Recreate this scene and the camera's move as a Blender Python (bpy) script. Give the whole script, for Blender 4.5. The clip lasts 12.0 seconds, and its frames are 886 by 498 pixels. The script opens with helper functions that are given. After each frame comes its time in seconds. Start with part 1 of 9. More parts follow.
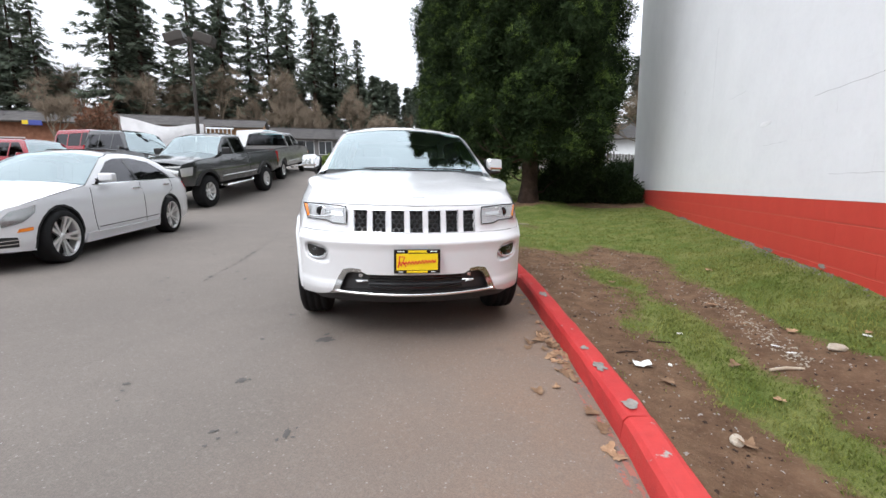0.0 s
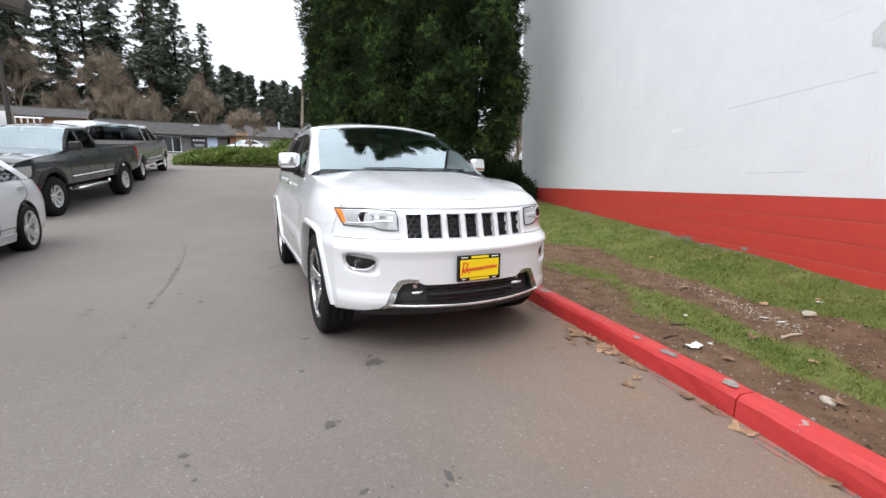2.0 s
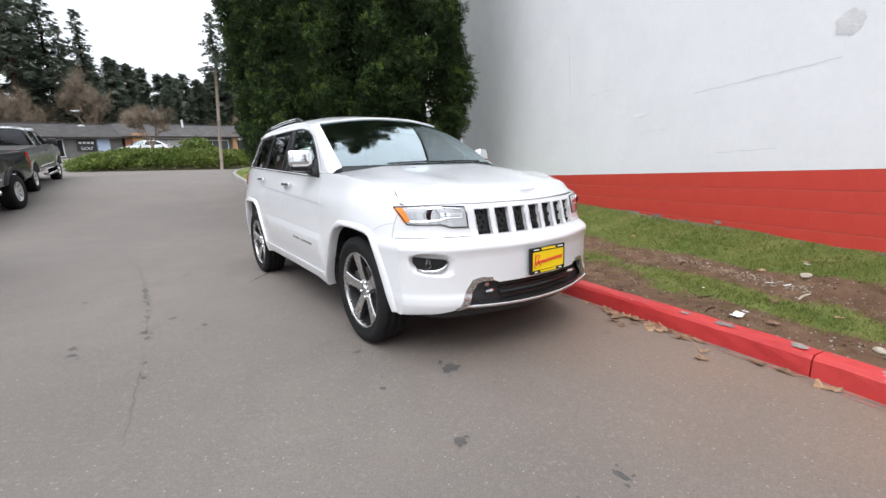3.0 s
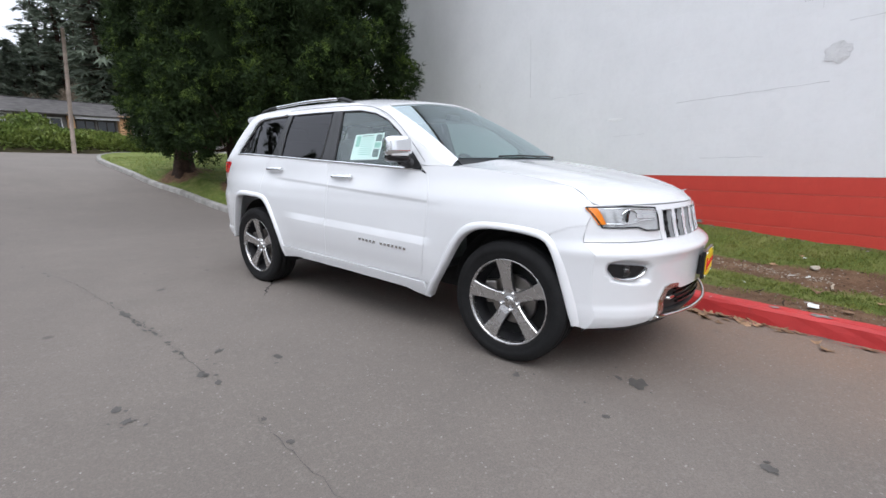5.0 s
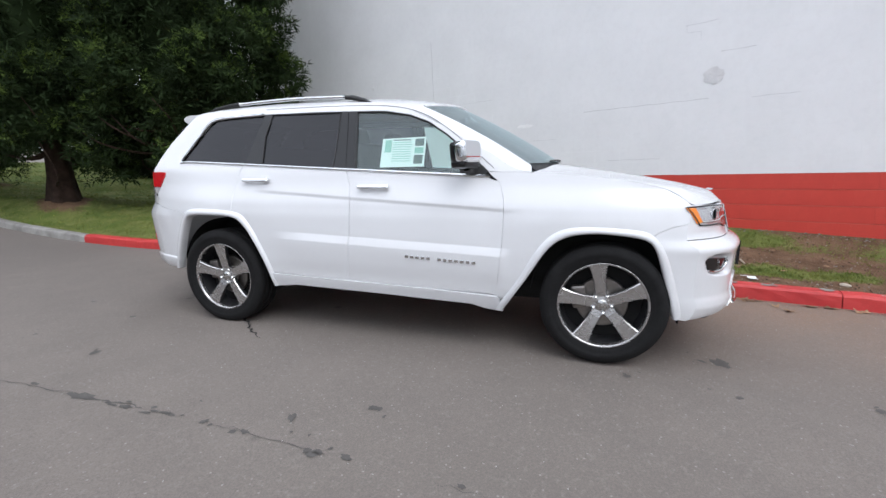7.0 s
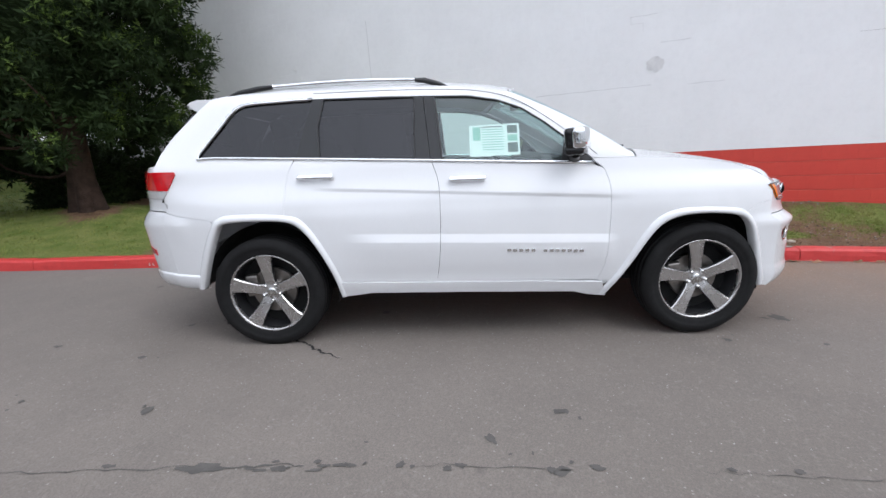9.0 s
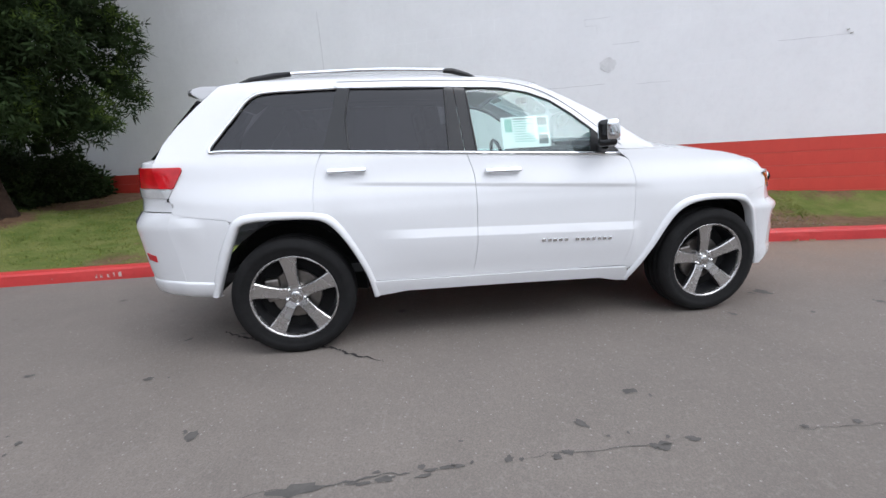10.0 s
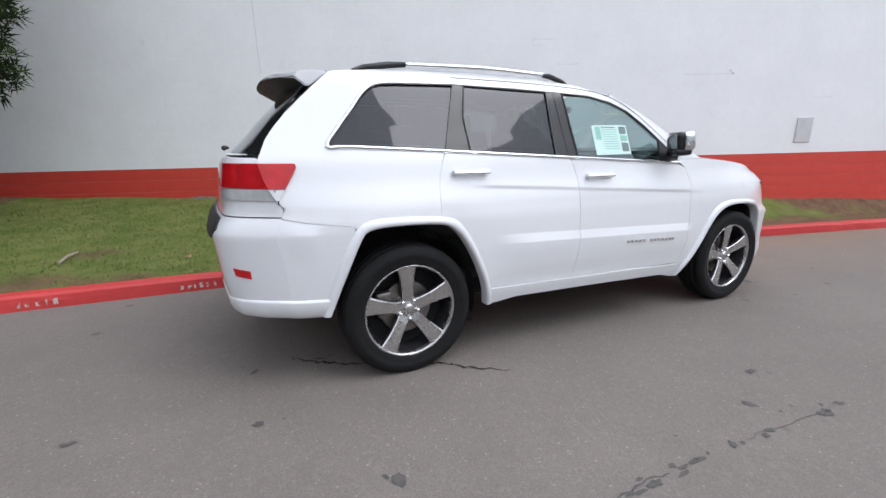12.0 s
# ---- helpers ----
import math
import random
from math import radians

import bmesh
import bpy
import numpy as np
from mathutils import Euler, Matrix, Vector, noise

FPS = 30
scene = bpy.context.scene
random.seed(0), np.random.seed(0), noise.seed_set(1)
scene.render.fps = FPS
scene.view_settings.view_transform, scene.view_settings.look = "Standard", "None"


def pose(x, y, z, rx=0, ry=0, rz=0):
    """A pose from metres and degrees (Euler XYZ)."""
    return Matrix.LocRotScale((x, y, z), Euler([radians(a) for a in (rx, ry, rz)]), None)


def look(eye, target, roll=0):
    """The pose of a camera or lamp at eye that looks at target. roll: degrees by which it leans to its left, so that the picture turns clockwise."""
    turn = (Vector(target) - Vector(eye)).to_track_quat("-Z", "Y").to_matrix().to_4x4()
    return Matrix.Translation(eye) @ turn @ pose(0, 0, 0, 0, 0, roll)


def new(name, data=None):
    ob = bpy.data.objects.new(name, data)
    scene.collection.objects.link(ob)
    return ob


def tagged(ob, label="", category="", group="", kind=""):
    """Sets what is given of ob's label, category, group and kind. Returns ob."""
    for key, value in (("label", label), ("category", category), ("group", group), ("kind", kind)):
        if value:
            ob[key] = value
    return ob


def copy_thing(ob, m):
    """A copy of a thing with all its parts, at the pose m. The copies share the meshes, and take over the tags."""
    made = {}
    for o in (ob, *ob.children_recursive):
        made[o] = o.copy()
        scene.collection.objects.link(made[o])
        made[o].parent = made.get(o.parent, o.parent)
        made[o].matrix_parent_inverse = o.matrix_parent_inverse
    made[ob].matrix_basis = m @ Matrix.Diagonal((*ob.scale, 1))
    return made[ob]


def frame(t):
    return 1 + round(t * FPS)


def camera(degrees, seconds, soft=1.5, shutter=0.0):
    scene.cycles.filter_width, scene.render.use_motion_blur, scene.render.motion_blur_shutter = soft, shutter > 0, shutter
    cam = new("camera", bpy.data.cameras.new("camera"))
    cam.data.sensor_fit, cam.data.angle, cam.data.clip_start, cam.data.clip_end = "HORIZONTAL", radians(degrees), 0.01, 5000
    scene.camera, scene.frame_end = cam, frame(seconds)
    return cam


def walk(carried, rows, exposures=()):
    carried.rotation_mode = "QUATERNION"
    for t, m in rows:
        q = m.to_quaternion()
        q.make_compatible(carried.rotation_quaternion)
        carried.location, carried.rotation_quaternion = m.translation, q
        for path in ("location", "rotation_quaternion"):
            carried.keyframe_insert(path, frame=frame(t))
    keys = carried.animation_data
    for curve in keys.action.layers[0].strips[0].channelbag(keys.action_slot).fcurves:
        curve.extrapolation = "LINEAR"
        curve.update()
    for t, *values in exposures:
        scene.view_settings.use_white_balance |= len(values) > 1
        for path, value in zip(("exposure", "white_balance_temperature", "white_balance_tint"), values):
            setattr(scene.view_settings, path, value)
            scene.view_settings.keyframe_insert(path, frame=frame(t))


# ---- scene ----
cam = camera(91.4, 12.0, 1.5, 0.0)
PATH = [
    (0, (0.825, 1.371, 1.296), (0.305, 3.281, 1.008), -0.4),
    (0.5, (0.605, 1.33, 1.286), (0.286, 3.277, 0.96), 0.1),
    (1, (0.298, 1.364, 1.297), (0.084, 3.332, 1.017), -0.7),
    (1.5, (-0.076, 1.378, 1.326), (-0.233, 3.354, 1.061), -0.4),
    (2, (-0.494, 1.396, 1.326), (-0.415, 3.372, 1.028), -1.0),
    (2.5, (-0.929, 1.553, 1.347), (-0.746, 3.517, 1.014), -2.4),
    (3, (-1.392, 1.663, 1.368), (-0.974, 3.588, 1.021), -3.9),
    (3.5, (-1.808, 1.865, 1.381), (-1.259, 3.749, 0.993), -3.8),
    (3.7, (-1.965, 1.968, 1.384), (-1.378, 3.842, 1.0), -2.9),
    (5.3, (-3.107, 2.82, 1.466), (-2.038, 4.461, 1.061), -3.4),
    (5.5, (-3.235, 2.919, 1.477), (-2.086, 4.505, 1.068), -4.1),
    (6, (-3.481, 3.196, 1.477), (-2.259, 4.73, 1.087), -2.1),
    (6.5, (-3.651, 3.498, 1.511), (-2.295, 4.906, 1.09), -0.1),
    (6.7, (-3.76, 3.616, 1.514), (-2.351, 4.974, 1.102), -1.2),
    (8.3, (-4.433, 4.703, 1.581), (-2.727, 5.641, 1.122), -3.4),
    (8.5, (-4.475, 4.808, 1.612), (-2.759, 5.718, 1.136), -3.3),
    (9, (-4.543, 5.13, 1.621), (-2.787, 5.946, 1.124), -4.2),
    (9.5, (-4.669, 5.479, 1.609), (-2.837, 6.115, 1.12), -3.0),
    (10, (-4.742, 5.817, 1.627), (-2.879, 6.318, 1.101), -4.1),
    (10.5, (-4.719, 6.18, 1.639), (-2.827, 6.589, 1.135), -4.5),
    (11, (-4.79, 6.553, 1.647), (-2.862, 6.781, 1.167), -3.3),
    (11.5, (-4.832, 6.939, 1.657), (-2.893, 6.967, 1.169), -2.7),
    (12, (-4.803, 7.323, 1.657), (-2.873, 7.244, 1.137), -1.3),
]
walk(cam, [(t, look(eye, target, roll)) for t, eye, target, roll in PATH], [(0.0, 0.48, 6380, 10), (3.5, 0.42, 6330, 10), (5.4, 0.15, 6190, 11), (12.0, 0.15, 6150, 11)])

# ---- daylight: a bright overcast sky, with a weak wide sun high behind the cloud ----
world = bpy.data.worlds.new("overcast_sky")
scene.world = world
world.use_nodes = True
wn, wl = world.node_tree.nodes, world.node_tree.links
wn.clear()
SUN_ELEV, SUN_ROT = radians(52), radians(200)
sky = wn.new("ShaderNodeTexSky")
sky.sky_type, sky.sun_disc = "NISHITA", False
sky.sun_elevation, sky.sun_rotation = SUN_ELEV, SUN_ROT
sky.air_density, sky.dust_density, sky.ozone_density = 1.0, 4.0, 1.0
grey = wn.new("ShaderNodeHueSaturation")
grey.inputs["Saturation"].default_value = 0.16
wl.new(sky.outputs[0], grey.inputs["Color"])
cloudmap = wn.new("ShaderNodeTexCoord")
cloud = wn.new("ShaderNodeTexNoise")
cloud.inputs["Scale"].default_value, cloud.inputs["Detail"].default_value = 2.2, 5
wl.new(cloudmap.outputs["Generated"], cloud.inputs["Vector"])
ramp = wn.new("ShaderNodeMapRange")
ramp.inputs["From Min"].default_value, ramp.inputs["From Max"].default_value = 0.3, 0.7
ramp.inputs["To Min"].default_value, ramp.inputs["To Max"].default_value = 0.86, 1.12
wl.new(cloud.outputs["Fac"], ramp.inputs["Value"])
# an overcast sky is brighter overhead than at the horizon
up = wn.new("ShaderNodeSeparateXYZ")
wl.new(cloudmap.outputs["Generated"], up.inputs[0])
rise = wn.new("ShaderNodeMapRange")
rise.inputs["To Min"].default_value, rise.inputs["To Max"].default_value = 0.78, 1.75
wl.new(up.outputs["Z"], rise.inputs["Value"])
both = wn.new("ShaderNodeMath")
both.operation = "MULTIPLY"
wl.new(ramp.outputs[0], both.inputs[0]), wl.new(rise.outputs[0], both.inputs[1])
veil = wn.new("ShaderNodeMix")
veil.data_type = "RGBA"
veil.inputs[0].default_value = 0.8
veil.inputs[7].default_value = (7.45, 7.75, 8.35, 1)
wl.new(grey.outputs[0], veil.inputs[6])
mul = wn.new("ShaderNodeVectorMath")
mul.operation = "SCALE"
wl.new(veil.outputs[2], mul.inputs[0])
wl.new(both.outputs[0], mul.inputs["Scale"])
bg = wn.new("ShaderNodeBackground")
bg.inputs["Strength"].default_value = 0.15
wl.new(mul.outputs[0], bg.inputs["Color"])
wout = wn.new("ShaderNodeOutputWorld")
wl.new(bg.outputs[0], wout.inputs[0])
sun_data = bpy.data.lights.new("sun", "SUN")
sun_data.energy, sun_data.angle, sun_data.color = 0.9, radians(35), (1.0, 0.97, 0.93)
sun = new("sun", sun_data)
sun.matrix_basis = look((0, 0, 0), (math.sin(SUN_ROT) * -math.cos(SUN_ELEV), -math.cos(SUN_ROT) * math.cos(SUN_ELEV), -math.sin(SUN_ELEV)))


# ---- materials ----
def mat(name):
    m = bpy.data.materials.new(name)
    m.use_nodes = True
    t = m.node_tree
    return m, t.nodes, t.links, t.nodes["Principled BSDF"]


def coords(n, l, scale=1.0, kind="Object"):
    tc, mp = n.new("ShaderNodeTexCoord"), n.new("ShaderNodeMapping")
    s = scale if isinstance(scale, tuple) else (scale,) * 3
    mp.inputs["Scale"].default_value = s
    l.new(tc.outputs[kind], mp.inputs["Vector"])
    return mp.outputs[0]


def tex_noise(n, l, vec, scale, detail=4, rough=0.55):
    x = n.new("ShaderNodeTexNoise")
    x.inputs["Scale"].default_value, x.inputs["Detail"].default_value, x.inputs["Roughness"].default_value = scale, detail, rough
    l.new(vec, x.inputs["Vector"])
    return x.outputs["Fac"]


def span(n, l, val, a, b, c=0.0, d=1.0):
    x = n.new("ShaderNodeMapRange")
    for k, v in zip(("From Min", "From Max", "To Min", "To Max"), (a, b, c, d)):
        x.inputs[k].default_value = v
    l.new(val, x.inputs["Value"])
    return x.outputs[0]


def mixc(n, l, fac, c1, c2):
    x = n.new("ShaderNodeMix")
    x.data_type = "RGBA"
    for sock, c in ((x.inputs[0], fac), (x.inputs[6], c1), (x.inputs[7], c2)):
        if isinstance(c, tuple):
            sock.default_value = (*c, 1)
        elif isinstance(c, (int, float)):
            sock.default_value = c
        else:
            l.new(c, sock)
    return x.outputs[2]


def bump(n, l, bs, height, strength=0.3, dist=0.01):
    x = n.new("ShaderNodeBump")
    x.inputs["Strength"].default_value, x.inputs["Distance"].default_value = strength, dist
    l.new(height, x.inputs["Height"])
    l.new(x.outputs[0], bs.inputs["Normal"])
    return x


def plain(name, col, rough=0.5, metal=0.0, var=0.12, scale=9.0, coat=0.0, bumpy=0.0, grain=120.0, spec=0.5):
    """Paint, plastic, rubber or metal with a little grime and unevenness at two scales."""
    m, n, l, b = mat(name)
    v = coords(n, l)
    big = span(n, l, tex_noise(n, l, v, scale, 5), 0.3, 0.7)
    dark = tuple(c * (1 - var) for c in col)
    l.new(mixc(n, l, big, dark, col), b.inputs["Base Color"])
    fine = tex_noise(n, l, v, grain, 3)
    l.new(span(n, l, fine, 0.3, 0.7, max(rough - 0.06, 0.02), min(rough + 0.06, 1)), b.inputs["Roughness"])
    b.inputs["Metallic"].default_value = metal
    b.inputs["Coat Weight"].default_value = coat
    b.inputs["Coat Roughness"].default_value = 0.03
    b.inputs["Specular IOR Level"].default_value = spec
    if bumpy:
        bump(n, l, b, fine, bumpy, 0.004)
    return m


def glass(name, tint, head_on=0.08, rough=0.0, sheen=(1.0, 1.0, 1.0), rise=3.6):
    """A thin pane: tinted see-through, with a mirror sheen that grows towards grazing angles."""
    m, n, l, b = mat(name)
    n.remove(b)
    out = n["Material Output"]
    tr, gl, lw, mx = n.new("ShaderNodeBsdfTransparent"), n.new("ShaderNodeBsdfGlossy"), n.new("ShaderNodeLayerWeight"), n.new("ShaderNodeMixShader")
    tr.inputs["Color"].default_value = (*tint, 1)
    gl.inputs["Color"].default_value = (*sheen, 1)
    gl.inputs["Roughness"].default_value = rough
    lw.inputs["Blend"].default_value = 0.5
    steep = n.new("ShaderNodeMath")
    steep.operation, steep.inputs[1].default_value = "POWER", rise
    l.new(lw.outputs["Facing"], steep.inputs[0])
    l.new(span(n, l, steep.outputs[0], 0, 1, head_on, 1.0), mx.inputs[0]), l.new(tr.outputs[0], mx.inputs[1]), l.new(gl.outputs[0], mx.inputs[2])
    l.new(mx.outputs[0], out.inputs["Surface"])
    return m


def asphalt_mat():
    m, n, l, b = mat("asphalt")
    v = coords(n, l)
    patch = span(n, l, tex_noise(n, l, v, 0.35, 5), 0.35, 0.68)
    blot = span(n, l, tex_noise(n, l, v, 2.6, 5, 0.65), 0.35, 0.7)
    c1 = mixc(n, l, patch, (0.172, 0.150, 0.132), (0.221, 0.193, 0.170))
    c2 = mixc(n, l, span(n, l, blot, 0.0, 1.0, 0.0, 0.35), c1, (0.138, 0.122, 0.110))
    at = n.new("ShaderNodeAttribute")
    at.attribute_name = "dust"
    dusty = n.new("ShaderNodeMath")
    dusty.operation = "MULTIPLY"
    l.new(at.outputs["Fac"], dusty.inputs[0]), l.new(span(n, l, tex_noise(n, l, v, 1.5, 5, 0.6), 0.25, 0.7, 0.40, 1.0), dusty.inputs[1])
    c2 = mixc(n, l, dusty.outputs[0], c2, (0.275, 0.170, 0.112))
    grain = tex_noise(n, l, v, 110, 4, 0.8)
    c3 = mixc(n, l, span(n, l, grain, 0.36, 0.66, 0.0, 0.58), c2, (0.088, 0.080, 0.074))
    flake = tex_noise(n, l, v, 34, 4, 0.75)
    c3 = mixc(n, l, span(n, l, flake, 0.54, 0.70, 0.0, 0.25), c3, (0.30, 0.28, 0.26))
    stones = n.new("ShaderNodeTexVoronoi")
    stones.inputs["Scale"].default_value = 42
    l.new(v, stones.inputs["Vector"])
    pale = span(n, l, stones.outputs["Distance"], 0.14, 0.26, 1, 0)
    rnd = span(n, l, stones.outputs["Color"], 0.72, 0.82)
    both = n.new("ShaderNodeMath")
    both.operation = "MULTIPLY"
    l.new(pale, both.inputs[0]), l.new(rnd, both.inputs[1])
    c4 = mixc(n, l, span(n, l, both.outputs[0], 0, 1, 0, 0.36), c3, (0.45, 0.43, 0.40))
    drops = n.new("ShaderNodeTexVoronoi")
    drops.inputs["Scale"].default_value = 1.7
    l.new(v, drops.inputs["Vector"])
    drop = span(n, l, drops.outputs["Distance"], 0.03, 0.075, 1, 0)
    drnd = span(n, l, drops.outputs["Color"], 0.5, 0.6)
    d2 = n.new("ShaderNodeMath")
    d2.operation = "MULTIPLY"
    l.new(drop, d2.inputs[0]), l.new(drnd, d2.inputs[1])
    c5 = mixc(n, l, span(n, l, d2.outputs[0], 0, 1, 0, 0.55), c4, (0.060, 0.057, 0.055))
    l.new(c5, b.inputs["Base Color"])
    b.inputs["Roughness"].default_value = 0.86
    b.inputs["Specular IOR Level"].default_value = 0.3
    bump(n, l, b, grain, 0.5, 0.004)
    return m


def turf_mat():
    """Soil and thin grass; the mesh's own 'turf' attribute says where grass grows."""
    m, n, l, b = mat("turf")
    v = coords(n, l)
    at = n.new("ShaderNodeAttribute")
    at.attribute_name = "turf"
    soil = mixc(n, l, span(n, l, tex_noise(n, l, v, 5, 6, 0.7), 0.35, 0.65), (0.100, 0.058, 0.035), (0.192, 0.120, 0.074))
    soil = mixc(n, l, span(n, l, tex_noise(n, l, v, 60, 3), 0.55, 0.75, 0, 0.6), soil, (0.23, 0.17, 0.12))
    green = mixc(n, l, span(n, l, tex_noise(n, l, v, 3, 5), 0.35, 0.65), (0.105, 0.150, 0.030), (0.205, 0.220, 0.070))
    green = mixc(n, l, span(n, l, tex_noise(n, l, v, 140, 2), 0.4, 0.7, 0, 0.6), green, (0.035, 0.055, 0.014))
    edge = n.new("ShaderNodeMath")
    edge.operation = "ADD"
    l.new(at.outputs["Fac"], edge.inputs[0])
    l.new(span(n, l, tex_noise(n, l, v, 22, 4, 0.7), 0.25, 0.75, -0.22, 0.22), edge.inputs[1])
    l.new(mixc(n, l, span(n, l, edge.outputs[0], 0.4, 0.62), soil, green), b.inputs["Base Color"])
    b.inputs["Roughness"].default_value = 0.95
    b.inputs["Specular IOR Level"].default_value = 0.15
    bump(n, l, b, tex_noise(n, l, v, 45, 5, 0.7), 0.8, 0.03)
    return m


def varied(name, c1, c2, rough=0.8, scale=3.0, grain=60.0, bumpy=0.3, dist=0.01, rand=0.25, island=False, trans=0.0, spec=0.3):
    """Stone, leaf, bark and the like: two colours by noise, each piece a little lighter or darker than the next."""
    m, n, l, b = mat(name)
    v = coords(n, l)
    base = mixc(n, l, span(n, l, tex_noise(n, l, v, scale, 5, 0.6), 0.32, 0.68), c1, c2)
    if island:
        r = n.new("ShaderNodeNewGeometry").outputs["Random Per Island"]
    else:
        r = n.new("ShaderNodeObjectInfo").outputs["Random"]
    hs = n.new("ShaderNodeHueSaturation")
    l.new(base, hs.inputs["Color"])
    l.new(span(n, l, r, 0, 1, 1 - rand, 1 + rand), hs.inputs["Value"])
    l.new(hs.outputs[0], b.inputs["Base Color"])
    b.inputs["Roughness"].default_value = rough
    b.inputs["Specular IOR Level"].default_value = spec
    if bumpy:
        bump(n, l, b, tex_noise(n, l, v, grain, 4, 0.65), bumpy, dist)
    if trans:
        b.inputs["Subsurface Weight"].default_value = 0.0
        tl, mx = n.new("ShaderNodeBsdfTranslucent"), n.new("ShaderNodeMixShader")
        l.new(hs.outputs[0], tl.inputs["Color"])
        mx.inputs[0].default_value = trans
        l.new(b.outputs[0], mx.inputs[1]), l.new(tl.outputs[0], mx.inputs[2])
        l.new(mx.outputs[0], n["Material Output"].inputs["Surface"])
    return m


def worn_paint(name, paint, paint2, under, amount=0.66, rough=0.6, grain=40.0, wear=7.0, relief=0.35, soil=0.35):
    """Paint that has chipped off in places down to the concrete."""
    m, n, l, b = mat(name)
    v = coords(n, l)
    p = mixc(n, l, span(n, l, tex_noise(n, l, v, 1.6, 5), 0.3, 0.7), paint, paint2)
    chips = span(n, l, tex_noise(n, l, v, wear, 7, 0.68), amount, amount + 0.03)
    u = mixc(n, l, span(n, l, tex_noise(n, l, v, 50, 3), 0.3, 0.7), tuple(c * 0.6 for c in under), under)
    dirt = span(n, l, tex_noise(n, l, v, 12, 6, 0.7), 0.45, 0.8, 0, soil)
    p = mixc(n, l, dirt, p, tuple(c * 0.5 for c in paint))
    l.new(mixc(n, l, chips, p, u), b.inputs["Base Color"])
    b.inputs["Roughness"].default_value = rough
    bump(n, l, b, tex_noise(n, l, v, grain, 5, 0.65), relief, 0.006)
    return m


ASPHALT = asphalt_mat()
TURF = turf_mat()
EARTH = varied("earth", (0.05, 0.045, 0.025), (0.09, 0.08, 0.04), 0.95, 0.4, 9, 0.5, 0.1)
WHITE_WALL = worn_paint("white_wall_paint", (0.83, 0.835, 0.85), (0.87, 0.875, 0.89), (0.40, 0.39, 0.38), 0.80, 0.75, 30, 3.0, 0.10, 0.08)
RED_WALL = worn_paint("red_wall_paint", (0.57, 0.048, 0.034), (0.65, 0.068, 0.045), (0.36, 0.33, 0.31), 0.80, 0.6, 55, 4.0, 0.2, 0.15)
RED_KERB = worn_paint("red_kerb_paint", (0.43, 0.025, 0.026), (0.53, 0.044, 0.040), (0.42, 0.39, 0.36), 0.665, 0.55, 70, 6.0)
GREY_KERB = varied("grey_kerb_concrete", (0.20, 0.19, 0.18), (0.34, 0.33, 0.31), 0.9, 4, 60, 0.5)
MORTAR = plain("wall_mortar", (0.55, 0.55, 0.55), 0.9)
RED_MORTAR = plain("red_wall_mortar", (0.64, 0.13, 0.095), 0.85)
CONCRETE = varied("concrete", (0.28, 0.27, 0.25), (0.42, 0.40, 0.37), 0.9, 5, 80, 0.4)
CAR_WHITE = plain("white_car_paint", (0.69, 0.697, 0.712), 0.30, 0, 0.015, 1.2, 1.0, 0, 300)
BLACK_TRIM = plain("black_trim_plastic", (0.018, 0.018, 0.019), 0.5, 0, 0.2, 20, 0, 0.1)
GLOSS_BLACK = plain("gloss_black_trim", (0.010, 0.010, 0.011), 0.12, 0, 0.1, 8)
UNDERBODY = plain("dark_underbody", (0.010, 0.010, 0.010), 0.9, 0, 0.3, 8)
RUBBER = plain("tyre_rubber", (0.012, 0.012, 0.0125), 0.8, 0, 0.35, 14, 0, 0.25, 90, 0.22)
CHROME = plain("chrome", (0.80, 0.81, 0.82), 0.09, 1.0, 0.05, 12)
RIM_FACE = plain("polished_rim_face", (0.52, 0.51, 0.505), 0.26, 0.9, 0.06, 8, 0, 0, 12)
RIM_DARK = plain("dark_grey_rim", (0.07, 0.07, 0.075), 0.4, 0.7, 0.2, 25)
DISC_STEEL = plain("brake_disc_steel", (0.32, 0.30, 0.28), 0.42, 1.0, 0.3, 30)
CLEAR = glass("clear_glass", (0.80, 0.93, 0.90), 0.10, 0.0, (0.90, 1.0, 1.0))
SCREEN = glass("windscreen_glass", (0.42, 0.55, 0.55), 0.25, 0.0, (0.84, 0.97, 1.0))
TINTED = glass("tinted_privacy_glass", (0.075, 0.072, 0.084), 0.052, 0.0, (0.96, 0.96, 1.0), 5.0)
LAMP_GLASS = glass("lamp_lens", (0.92, 0.93, 0.94), 0.05)
AMBER = plain("amber_lens", (0.85, 0.24, 0.02), 0.15, 0, 0.1, 20, 0.6)
RED_LENS = plain("red_lamp_lens", (0.56, 0.008, 0.014), 0.10, 0, 0.35, 14, 0.5, 0, 120, 0.3)
CLEAR_LENS = plain("pale_lamp_lens", (0.62, 0.62, 0.62), 0.10, 0.3, 0.2, 30, 0.8)
SILVER_TRIM = plain("satin_silver_trim", (0.58, 0.58, 0.57), 0.25, 1.0, 0.08, 20)
SEAT_DARK = plain("dark_seat_leather", (0.045, 0.042, 0.04), 0.55, 0, 0.2, 10)
LINER = plain("pale_headliner", (0.40, 0.39, 0.36), 0.9)
SEAM_GREY = plain("shut_line_grey", (0.30, 0.30, 0.31), 0.7)
DASH = plain("dark_dashboard", (0.03, 0.03, 0.032), 0.6, 0, 0.2, 10)
PLATE_YELLOW = plain("yellow_plate", (0.85, 0.62, 0.012), 0.35, 0, 0.04, 10)
